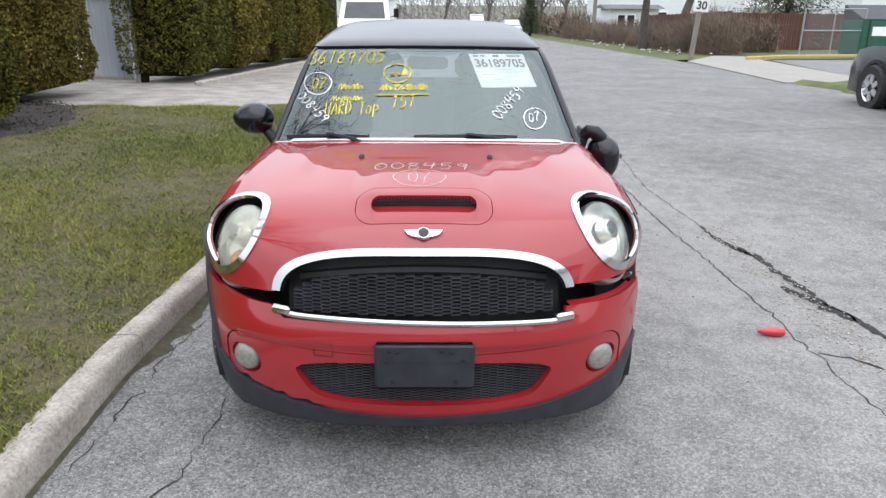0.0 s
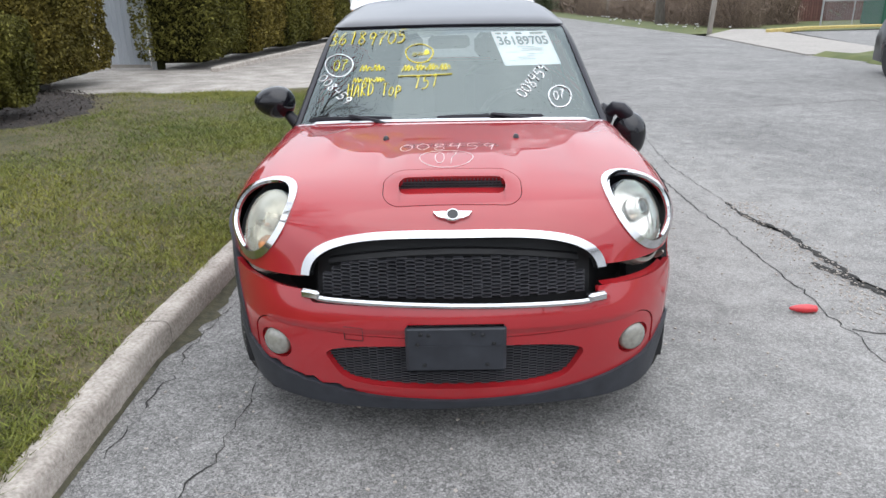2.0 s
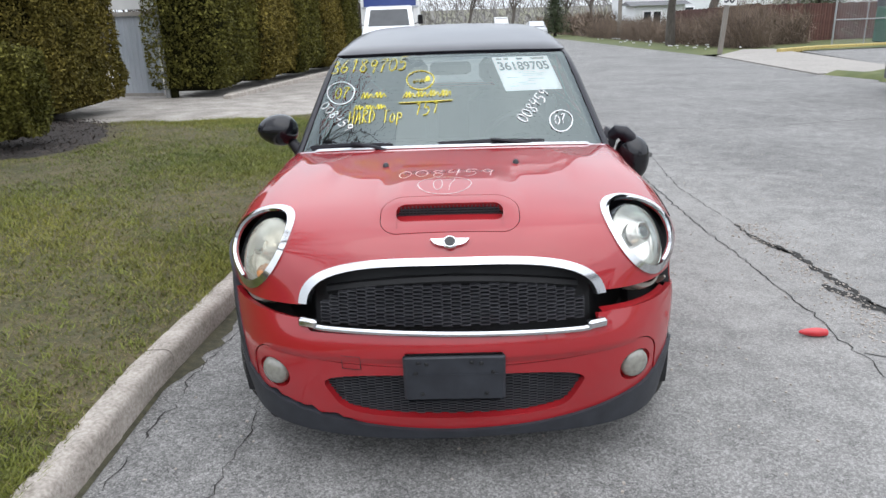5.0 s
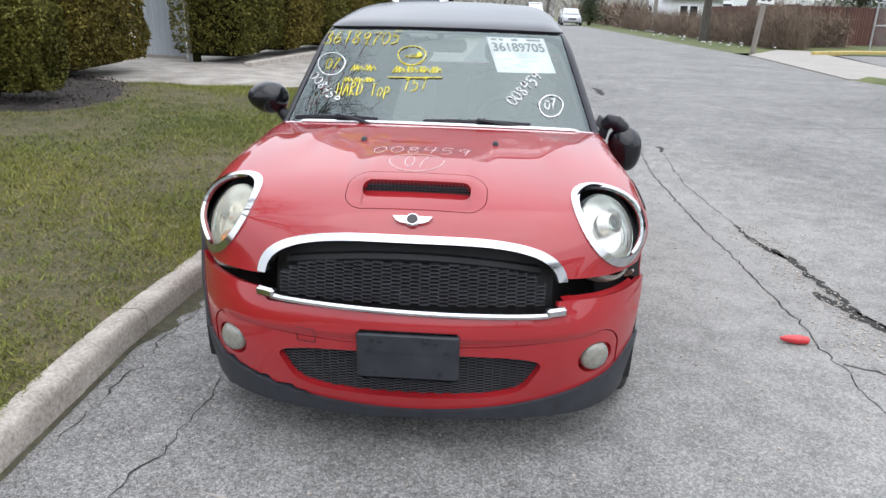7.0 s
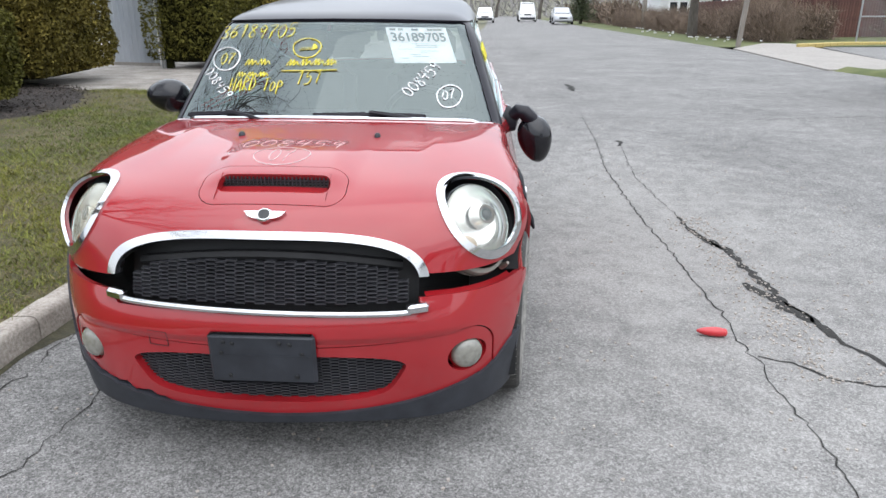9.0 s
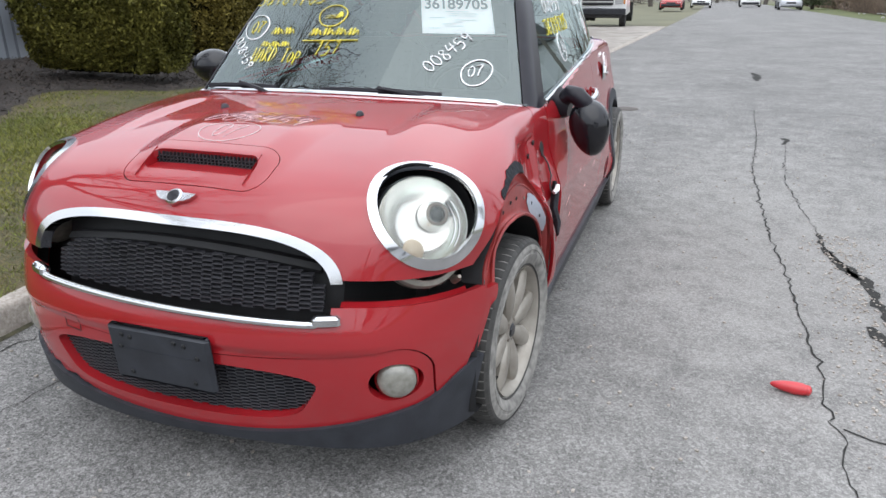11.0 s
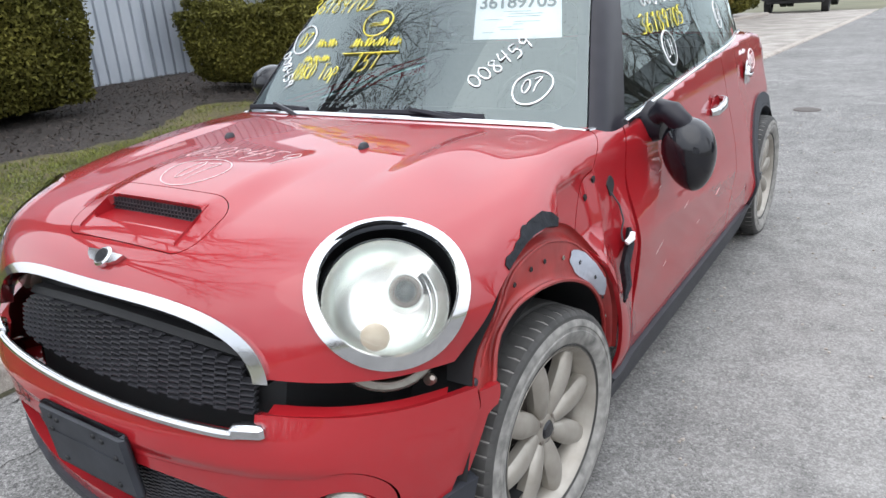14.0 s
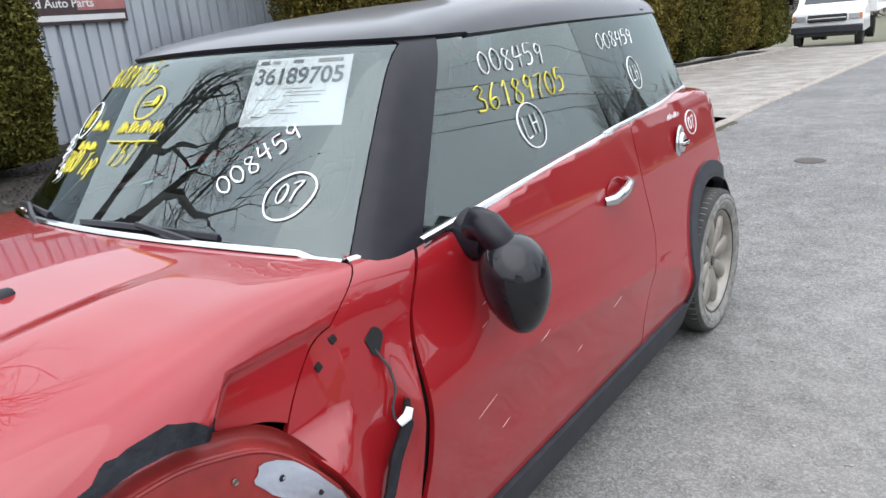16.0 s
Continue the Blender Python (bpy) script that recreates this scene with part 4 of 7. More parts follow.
    part("hub", Geo().lathe([(0.0001, 0.072), (0.030, 0.072), (0.042, 0.068), (0.052, 0.058), (0.056, 0.03)], 32, m), M_ALLOY, rim)
    part("hub_cap", Geo().lathe([(0.0001, 0.078), (0.020, 0.077), (0.026, 0.072)], 24, m), M_GLOSS_BLACK, rim)
    for k in range(4):
        q = Matrix.Rotation(2 * math.pi * (k + 0.5) / 4, 4, "X") @ Matrix.Translation((0.066, 0, 0.038))
        part("wheel_bolt", Geo().lathe([(0.0001, 0.006), (0.006, 0.006), (0.008, 0.0), (0.008, -0.01)], 8, m @ q), M_STEEL, rim)


for x, y, name in ((0.70, 0, "wheel"), (0.70, 2.467, "wheel"), (-0.672, 0, "wheel"), (-0.70, 2.467, "wheel")):
    w = new(name)
    w.parent = car
    m = Matrix.Translation((x, y, HUB)) @ Matrix.Rotation(radians(0 if y else -5), 4, "Z") @ (Matrix() if x > 0 else Matrix.Rotation(math.pi, 4, "Z"))
    wheel(w, m, 0.006 if y else 0.014)

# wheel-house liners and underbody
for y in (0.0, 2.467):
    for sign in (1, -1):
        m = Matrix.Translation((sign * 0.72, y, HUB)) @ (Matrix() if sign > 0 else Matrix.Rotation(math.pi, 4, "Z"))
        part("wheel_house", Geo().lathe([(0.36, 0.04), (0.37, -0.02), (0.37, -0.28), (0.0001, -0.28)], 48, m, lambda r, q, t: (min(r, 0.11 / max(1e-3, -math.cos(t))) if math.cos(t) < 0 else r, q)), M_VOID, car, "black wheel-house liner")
g = Geo().box((0, 1.2, 0.175), (1.30, 3.4, 0.05), None, 0.02)
part("underbody", g, M_VOID, car)

# air scoop: a red ramp that dips to a dark slot
def ramp(x, t):
    y = -0.466 + t * 0.071
    return (x, y, on_body(x=x, y=-0.466).z - 0.004 + t * 0.008)


part("scoop_ramp", Geo().sheet(np.linspace(-0.172, 0.172, 13), np.linspace(0, 1, 6), ramp), M_RED, scoop)
for sign in (1, -1):
    part("scoop_cheek", Geo().add([(sign * 0.170, -0.492, 0.845), (sign * 0.170, -0.39, 0.90), (sign * 0.170, -0.39, 0.80), (sign * 0.170, -0.492, 0.80)], [(0, 1, 2, 3)]), M_RED, scoop)
g = Geo()
for k in range(27):
    g.box((-0.16 + k * 0.0123, -0.396, 0.862), (0.003, 0.01, 0.05))
for k in range(5):
    g.box((0, -0.396, 0.840 + k * 0.009), (0.34, 0.01, 0.002))
part("scoop_mesh", g, M_GRILLE, scoop, "black scoop mesh", smooth=False)
part("scoop_duct", Geo().box((0, -0.36, 0.86), (0.345, 0.04, 0.07)), M_VOID, scoop)

# washer jets
for x in (-0.25, 0.25):
    p = on_body(x=x, y=0.045)
    part("washer_jet", Geo().lathe([(0.0001, 0.014), (0.006, 0.013), (0.010, 0.008), (0.012, 0.0), (0.012, -0.01)], 16, Matrix.Translation(p) @ Matrix.Rotation(radians(-90), 4, "Y") @ Matrix.Diagonal((1, 1.5, 1, 1))), M_PLASTIC, hood, "black washer jet")

# wipers
for x0, x1 in ((-0.62, -0.25), (-0.055, 0.395)):
    blade = [screen_at(x, 0.944 - 0.055 * x * x + 0.004 * math.sin((x - x0) / (x1 - x0) * 3.1), 0.016) for x in np.linspace(x0, x1, 12)]
    wiper = part("wiper", Geo().tube(blade, 0.008, 6, flat=1.4), M_PILLAR, car, "black wiper resting on the windscreen")
    mid = (x0 + x1) / 2
    arm = [screen_at(mid, 0.950 - 0.05 * mid * mid, 0.030), screen_at(mid + 0.11, 0.936 - 0.05 * mid * mid, 0.030), screen_at(mid + 0.25, 0.915 - 0.06 * mid * mid, 0.010), screen_at(mid + 0.27, 0.905 - 0.06 * mid * mid, 0.0)]
    part("wiper_arm", Geo().tube(arm, [0.007, 0.009, 0.012, 0.014], 6), M_PILLAR, wiper)


def egg(c, size, axis, n=20):
    """A smooth egg with its long axis along axis, blunt end first."""
    prof = [(max(0.0001, math.sin(t) * (1 + 0.16 * math.cos(t))), -math.cos(t)) for t in np.linspace(0, math.pi, n)]
    m = Matrix.Translation(c) @ Vector(axis).to_track_quat("X", "Z").to_matrix().to_4x4() @ Matrix.Diagonal((size[0], size[1], size[2], 1))
    return Geo().lathe(prof, 32, m)


# door mirrors: one in place, the other hanging from its broken stalk
mir = part("door_mirror", egg((-0.845, 0.80, 0.968), (0.098, 0.070, 0.076), (-1, -0.1, 0.05)), M_GLOSS_BLACK, car, "gloss black door mirror")
part("mirror_stalk", Geo().tube([(-0.80, 0.81, 0.93), (-0.775, 0.80, 0.895), (-0.745, 0.79, 0.865)], [0.030, 0.026, 0.032], 10), M_PILLAR, mir)
part("mirror_glass", Geo().lathe([(0.0001, 0.0), (0.065, 0.0), (0.066, -0.012)], 32, Matrix.Translation((-0.845, 0.866, 0.968)) @ Matrix.Rotation(radians(90), 4, "Z") @ Matrix.Diagonal((1, 1.25, 0.95, 1))), M_CHROME, mir)
mir = part("door_mirror", egg((0.868, 0.765, 0.792), (0.108, 0.074, 0.078), (0.22, -0.10, -1)), M_GLOSS_BLACK, car, "gloss black door mirror hanging from a broken stalk")
part("mirror_stalk", Geo().tube([(0.765, 0.775, 0.895), (0.785, 0.765, 0.918), (0.815, 0.755, 0.912), (0.845, 0.752, 0.885), (0.855, 0.755, 0.86)], [0.030, 0.034, 0.036, 0.034, 0.030], 12), M_PILLAR, mir, "matt black stalk")
part("mirror_mount", Geo().tube([(0.715, 0.80, 0.885), (0.755, 0.795, 0.868), (0.785, 0.79, 0.862)], [0.046, 0.044, 0.030], 12, flat=1.3), M_PILLAR, mir, "cracked black mount")

# door handle, lock and fuel flap
for sign in (1, -1):
    cup = Geo().lathe([(0.0001, -0.012), (0.03, -0.010), (0.047, 0.0015), (0.050, 0.0)], 28, Matrix.Translation(side_at(1.565, 0.792, 0.002, sign)) @ (Matrix() if sign > 0 else Matrix.Rotation(math.pi, 4, "Z")) @ Matrix.Diagonal((1, 1.25, 0.9, 1)))
    hold = part("door_handle", Geo().tube([side_at(1.475, 0.782, 0.004, sign), side_at(1.50, 0.785, 0.026, sign), side_at(1.57, 0.794, 0.034, sign), side_at(1.64, 0.802, 0.026, sign), side_at(1.665, 0.805, 0.004, sign)],
                [0.010, 0.013, 0.014, 0.013, 0.010], 10, flat=1.3), M_CHROME, left_door if sign > 0 else car, "chrome door handle")
    part("handle_recess", cup, M_RED, hold, "dark red recess behind the handle") if sign > 0 else None
fuel = part("fuel_flap", Geo().lathe([(0.0001, 0.016), (0.028, 0.016), (0.036, 0.012), (0.040, 0.004), (0.060, 0.002), (0.066, -0.004)], 36, Matrix.Translation(side_at(2.225, 0.822, 0.004)) @ Matrix.Rotation(radians(8), 4, "Z")), M_CHROME, car, "chrome fuel flap")
part("fuel_grip", Geo().box(side_at(2.225, 0.822, 0.022), (0.012, 0.070, 0.018), None, 0.005), M_CHROME, fuel)

# driver's side wheel arch: bare flange, torn paint, holes and dangling repeater
def ragged(p): return 0.005 * np.sin(p[:, 1] * 61) + 0.005 * np.sin(p[:, 1] * 143 + 1)
flange_out_r = spline([8, 29, 56, 69, 80, 90, 100, 112, 117, 124, 134, 140], [0.350, 0.372, 0.438, 0.486, 0.500, 0.512, 0.514, 0.503, 0.486, 0.464, 0.432, 0.408])


flange_in_r = spline([8, 40, 60, 80, 95, 105, 112, 118, 125, 133, 140], [0.335, 0.352, 0.360, 0.372, 0.394, 0.412, 0.418, 0.410, 0.388, 0.358, 0.345])


def sound_side(y, z):
    """Half width of the undamaged side at y and z."""
    ts = np.linspace(0.55, 0.90, 240)
    inside = body_form(np.stack([-ts, 0 * ts + y, 0 * ts + z], -1)) < 0
    return float(ts[max(0, int(inside.sum()) - 1)])


def flange_at(deg, t, out=0.0):
    """A point of the bare arch flange: t runs from its outer edge inwards; its front end is bent out and down."""
    ro, a, loose = float(flange_out_r(deg)), radians(deg), float(step(deg, 112, 138))
    r = ro + (float(flange_in_r(deg)) - ro) * t
    fold = float(np.interp(t, [0, 0.06, 0.16, 0.24, 0.30, 0.36, 0.6, 0.85, 0.95, 1.0], [0.006, 0.022, 0.030, 0.026, 0.012, 0.012, 0.022, 0.030, 0.028, 0.020]))
    y, z = r * math.cos(a), HUB + r * math.sin(a)
    q = sound_side(y, z)
    return Vector((q - 0.012 - fold * (1 - 0.5 * loose) - 0.016 * t + 0.014 * loose + out, y, z))


flange = part("arch_flange", Geo().sheet(np.linspace(10, 138, 80), [0, 0.03, 0.06, 0.11, 0.16, 0.20, 0.24, 0.27, 0.30, 0.33, 0.36, 0.48, 0.6, 0.75, 0.85, 0.95, 1.0], lambda d, t: flange_at(d, t)), M_RED_DULL, car, "bare red wheel-arch flange bent down before the wheel", angle=60)
part("flange_lip", Geo().tube([flange_at(d, 1.0, 0.004) for d in np.linspace(10, 138, 60)], 0.006, 6), M_RED_DULL, flange)
part("flange_bead", Geo().tube([flange_at(d, 0.315, 0.001) for d in np.linspace(50, 132, 40)], 0.0035, 6), M_RED_DULL, flange)
part("flange_web", Geo().sheet(np.linspace(10, 138, 60), [0, 1], lambda d, t: flange_at(d, 1.0) + Vector((-0.16 * t, 0, 0))), M_VOID, flange)
part("flange_back", Geo().sheet(np.linspace(96, 138, 24), [0, 1], lambda d, t: flange_at(d, 0.0) + Vector((-0.004 - 0.06 * t, 0, 0))), M_VOID, flange)
part("flap_clip", Geo().lathe([(0.0001, 0.006), (0.007, 0.005), (0.010, 0.0)], 12, Matrix.Translation(flange_at(136.5, 0.20, 0.002))), M_PLASTIC, flange)
for deg in (108, 99, 91, 78, 66, 54, 40, 28, 18):
    part("clip_hole", Geo().lathe([(0.0001, 0.001), (0.004, 0.001), (0.0050, 0.002), (0.006, 0.0)], 10, Matrix.Translation(flange_at(deg, 0.62, 0.002))), M_VOID if deg not in (78, 28) else M_STEEL, flange)
# also backs the gap before the flange with near-black in place of shade
part("arch_liner", Geo().sheet(np.linspace(84, 158, 26), np.linspace(0, 1, 6), lambda d, q: (lambda r: (0.63 - 0.03 * float(step(d, 105, 122)), r * math.cos(radians(d)), HUB + r * math.sin(radians(d))))(0.33 + q * (0.21 - 0.075 * float(step(d, 105, 122))))), M_VOID, car, "black arch liner")
M_BARE = surface("bare_grey_primer", (0.30, 0.32, 0.37), (0.44, 0.46, 0.51), 18, 0.5, bump=0.001, bump_scale=50)
part("bare_patch", Geo().sheet(np.linspace(41, 73, 24), np.linspace(0.345, 0.90, 12), lambda d, t: flange_at(57 + (d - 57) * math.sqrt(max(0.0, 1 - (2 * (t - 0.62) / 0.62) ** 2)) + 0.6 * math.sin(t * 30), t, 0.0022)), M_BARE, flange, "scraped bare metal")
torn = panel("torn_edge", body_form, BODY, [
    lambda p: p[:, 0] - 0.3, lambda p: arch_front(p) - hood_out_r(np.clip(flange_turn(p), 50, 150)) - 0.001, lambda p: np.interp(flange_turn(p), [75, 78, 83, 88, 94, 99, 104, 110, 116], [0.500, 0.508, 0.522, 0.540, 0.543, 0.539, 0.533, 0.528, 0.520]) + ragged(p) * 0.45 - arch_front(p), lambda p: flange_turn(p) - 79, lambda p: 111 - flange_turn(p)],
    M_TORN, hood, "black torn patch above the wheel arch", proud=0.003, thick=0.012)
for r, name in ((0.021, "lamp_hole"),):
    pts = [side_at(0.445 + (r + 0.004 * math.sin(3 * t + 0.4)) * math.cos(t), 0.772 + (r * 1.15 + 0.005 * math.sin(2 * t)) * math.sin(t), 0.003) for t in np.linspace(0, 2 * math.pi, 18, endpoint=False)]
    part(name, Geo().add(pts + [v - Vector((0.02, 0, 0)) for v in pts], [tuple(range(18))] + [(i, (i + 1) % 18, 18 + (i + 1) % 18, 18 + i) for i in range(18)]), M_VOID, wing[1], "torn hole where the side lamp sat")
for y, z in ((0.353, 0.812), (0.318, 0.772)):
    c0 = side_at(y, z, 0.0015)
    part("clip_hole", Geo().box(c0, (0.006, 0.013, 0.013), Matrix.Rotation(radians(25), 4, "X")), M_VOID, wing[1])
part("lamp_wire", Geo().tube([side_at(0.440, 0.757, 0.002), side_at(0.452, 0.72, 0.012), side_at(0.447, 0.68, 0.016), side_at(0.432, 0.650, 0.012), side_at(0.428, 0.632, 0.014), side_at(0.432, 0.625, 0.014)], 0.0028, 6), M_GRILLE, wing[1], "thin black wire")
rep = part("side_repeater", Geo().tube([side_at(0.462, 0.655, 0.016), side_at(0.448, 0.612, 0.020), side_at(0.400, 0.566, 0.022), side_at(0.345, 0.533, 0.020), side_at(0.300, 0.512, 0.014)],
           [0.010, 0.020, 0.021, 0.017, 0.006], 8, flat=0.6), M_TORN, wing[1], "black side lamp housing dangling by its wire")
part("bulb_socket", Geo().tube([side_at(0.428, 0.622, 0.024), side_at(0.442, 0.632, 0.032), side_at(0.452, 0.646, 0.032)], [0.008, 0.010, 0.007], 10), M_PAPER, rep, "pale plastic bulb socket")
# bumper's loose end and the bracket behind it
part("lamp_adjuster", Geo().tube([(0.700, -0.365, 0.598), (0.715, -0.375, 0.607), (0.722, -0.385, 0.617)], [0.013, 0.009, 0.005], 8), M_STEEL, car, "grey adjuster screw")

# ---- cabin ----
part("dashboard", Geo().sheet(np.linspace(-0.64, 0.64, 16), np.linspace(0, 1, 8), lambda x, t: (x, 0.47 + 0.20 * x * x + t * 0.42, 0.895 - 0.02 * x * x + 0.012 * math.sin(t * 3) - 0.30 * max(0, t - 0.8) / 0.2 * 0.6)), M_CABIN, car, "dark grey dashboard")
for x in (-0.60, 0.60):
    part("door_lining", Geo().box((math.copysign(0.655, x), 1.2, 0.62), (0.03, 1.3, 0.56), None, 0.01), M_CABIN, car)
part("floor_pan", Geo().box((0, 1.5, 0.24), (1.3, 2.5, 0.04)), M_CABIN, car)
part("firewall", Geo().box((0, 0.46, 0.55), (1.3, 0.04, 0.62)), M_CABIN, car)
part("rear_bulkhead", Geo().box((0, 2.45, 0.60), (1.1, 0.06, 0.66)), M_CABIN, car)
part("headlining", Geo().sheet(np.linspace(-0.5, 0.5, 8), np.linspace(1.02, 2.45, 8), lambda x, y: (x, y, float(roof_line(y)) - 0.05 - 0.09 * x * x)), M_SEAT, car)
wheel_m = Matrix.Translation((0.34, 0.93, 0.84)) @ Matrix.Rotation(radians(-68), 4, "X")
steer = part("steering_wheel", Geo().tube([wheel_m @ Vector((0.18 * math.cos(t), 0.18 * math.sin(t), 0)) for t in np.linspace(0, 2 * math.pi, 32, endpoint=False)], 0.016, 8, closed=True), M_CABIN, car, "black steering wheel")
part("wheel_hub", Geo().lathe([(0.0001, 0.03), (0.05, 0.028), (0.065, 0.0)], 24, wheel_m @ Matrix.Rotation(radians(-90), 4, "Y")), M_CABIN, steer)


def seat(x, y, w, back):
    s = part("seat", Geo().box((x, y, 0.50), (w, 0.50, 0.16), None, 0.05), M_SEAT, car, "grey cloth seat")
    lean = Matrix.Rotation(radians(-16), 4, "X")
    part("seat_back", Geo().box((x, y + 0.28, 0.74), (w, 0.14, back), lean, 0.06), M_SEAT, s)
    for hx in ((x,) if w < 0.6 else (x - 0.3, x + 0.3)):
        part("head_rest", Geo().box((hx, y + 0.36, 0.74 + back / 2 + 0.10), (0.25, 0.09, 0.16), lean, 0.04), M_SEAT, s)


for x in (-0.34, 0.34):
    seat(x, 1.22, 0.50, 0.62)
seat(0, 2.02, 1.05, 0.5)
part("inside_mirror", Geo().box((0, 0.90, 1.225), (0.20, 0.035, 0.06), None, 0.015), M_CABIN, car, "black inside mirror")

# ---- paint-marker writing ----
GLYPH = {
    "0": "5,16 2,13 1,8 2,3 5,0 8,3 9,8 8,13 5,16", "1": "3,13 6,16 5,0", "3": "1,14 5,16 8,13 4,9 8,6 7,1 1,1",
    "4": "3,16 1,8 9,9|8,16 6,0", "5": "9,16 3,16 2,9 6,10 8,6 6,1 1,0", "6": "7,16 3,10 1,4 4,0 8,3 7,7 2,6",
    "7": "1,15 9,16 5,8 4,0", "8": "8,14 4,16 2,12 8,5 6,0 2,2 3,7 8,14", "9": "8,13 5,16 2,12 4,8 8,11 8,14|8,12 6,0",
    "H": "1,16 2,0|8,16 8,0|1,8 9,9", "A": "1,0 5,16 9,0|3,6 8,6", "R": "2,0 2,16 8,13 2,8 9,0", "D": "2,0 2,16 8,12 8,4 2,0",
    "T": "1,15 10,16|5,16 5,0", "O": "5,11 2,8 2,2 5,0 8,4 8,8 5,11", "P": "2,-4 2,11 8,9 7,5 2,4", "L": "2,16 2,0 8,0",
    "~": "0,2 2,12 3,2 5,12 6,2 8,9 10,3", "=": "0,6 10,7|0,3 10,4", " ": "",
}


def scribble(name, text, place, width, height, lean, material, parent, r=0.0035, seed=1, label=""):
    """Handwriting along u; place(u, v) sets a stroke point on its surface."""
    rnd, g = random.Random(seed), Geo()
    for k, ch in enumerate(text):
        sx, sy = width / len(text) / 11, height / 16
        jig = rnd.uniform(-0.06, 0.06) * height
        for stroke in GLYPH[ch].split("|"):
            pts = [tuple(map(float, q.split(","))) for q in stroke.split()]
            if len(pts) < 2:
                continue
            fine = []
            for i in range(len(pts) - 1):
                p0, p1, p2, p3 = pts[max(i - 1, 0)], pts[i], pts[i + 1], pts[min(i + 2, len(pts) - 1)]
                for t in (0, 0.25, 0.5, 0.75):
                    fine.append(tuple(0.5 * (2 * b + (c - a) * t + (2 * a - 5 * b + 4 * c - d) * t * t + (3 * b - a - 3 * c + d) * t ** 3) for a, b, c, d in zip(p0, p1, p2, p3)))
            fine.append(pts[-1])
            u0 = k * width / len(text)
            g.tube([place(u0 + a * sx + lean * b * sy, b * sy + jig) for a, b in fine], [r * rnd.uniform(0.55, 1.25) for _ in fine], 5, flat=0.5)
    return part(name, g, material, parent, label)


def loop(name, place, a, b, material, parent, r=0.0025):
    pts = [place(a * math.cos(t) * (1 + 0.04 * math.sin(3 * t)), b * math.sin(t)) for t in np.linspace(0.3, 2 * math.pi + 0.5, 36)]
    return part(name, Geo().tube(pts, r, 5, flat=0.5), material, parent)


def on_screen(x, z, deg=0.0):
    c, s = math.cos(radians(deg)), math.sin(radians(deg))
    return lambda u, v: screen_at(x + u * c - v * s, z + (u * s + v * c) * 0.72, 0.0035)


scribble("yellow_number", "36189705", on_screen(-0.565, 1.225, 3), 0.37, 0.072, 0.2, M_YELLOW, screen, 0.0026, 3, "yellow hand-painted stock number")
scribble("yellow_year", "07", on_screen(-0.535, 1.126), 0.07, 0.058, 0.1, M_YELLOW, screen, 0.0025, 4)
loop("white_ring", on_screen(-0.505, 1.146), 0.066, 0.062, M_WHITE_MARK, screen)
scribble("white_number", "008459", on_screen(-0.605, 1.090, -43), 0.20, 0.045, 0.1, M_WHITE_MARK, screen, 0.0025, 5, "white hand-painted number")
scribble("yellow_word", "~~", on_screen(-0.405, 1.118, 3), 0.12, 0.052, 0.1, M_YELLOW, screen, 0.0025, 6)
scribble("yellow_word", "~~~", on_screen(-0.435, 1.076, 3), 0.15, 0.04, 0.1, M_YELLOW, screen, 0.0025, 7)
scribble("yellow_word", "HARD", on_screen(-0.462, 1.026, 3), 0.125, 0.066, 0.15, M_YELLOW, screen, 0.0026, 8, "yellow hand-painted word")
scribble("yellow_word", "TOP", on_screen(-0.306, 1.033, 3), 0.094, 0.066, 0.15, M_YELLOW, screen, 0.0026, 28, "yellow hand-painted word")
loop("yellow_ring", on_screen(-0.135, 1.196), 0.062, 0.052, M_YELLOW, screen, 0.0025)
scribble("yellow_scrawl", "==~", on_screen(-0.170, 1.180, 6), 0.08, 0.05, 0.3, M_YELLOW, screen, 0.0025, 9)
scribble("yellow_word", "~~~~", on_screen(-0.215, 1.120, 3), 0.22, 0.055, 0.3, M_YELLOW, screen, 0.0025, 10)
part("yellow_underline", Geo().tube([screen_at(x, 1.107 + 0.03 * (x + 0.23), 0.0035) for x in np.linspace(-0.23, 0.01, 8)], 0.004, 5, flat=0.5), M_YELLOW, screen)
scribble("yellow_number", "151", on_screen(-0.165, 1.060, 3), 0.115, 0.066, 0.2, M_YELLOW, screen, 0.0026, 11)
scribble("white_number", "008459", on_screen(0.325, 1.012, 50), 0.20, 0.055, 0.0, M_WHITE_MARK, screen, 0.0024, 12, "white hand-painted number")
scribble("white_year", "07", on_screen(0.458, 0.999, 10), 0.055, 0.046, 0.1, M_WHITE_MARK, screen, 0.0024, 13)
loop("white_ring", on_screen(0.487, 1.012), 0.052, 0.056, M_WHITE_MARK, screen)


def lettering(text, size, material, bold=0.0):
    """Flat printed letters as a mesh, from the built-in font."""
    cu = bpy.data.curves.new("letters", "FONT")
    cu.body, cu.size, cu.align_x, cu.align_y, cu.offset = text, size, "CENTER", "CENTER", bold
    tmp = bpy.data.objects.new("letters", cu)
    scene.collection.objects.link(tmp)
    bpy.context.view_layer.update()
    me = bpy.data.meshes.new_from_object(tmp.evaluated_get(bpy.context.evaluated_depsgraph_get()))
    bpy.data.objects.remove(tmp)
    me.materials.clear()
    me.materials.append(material)
    return me


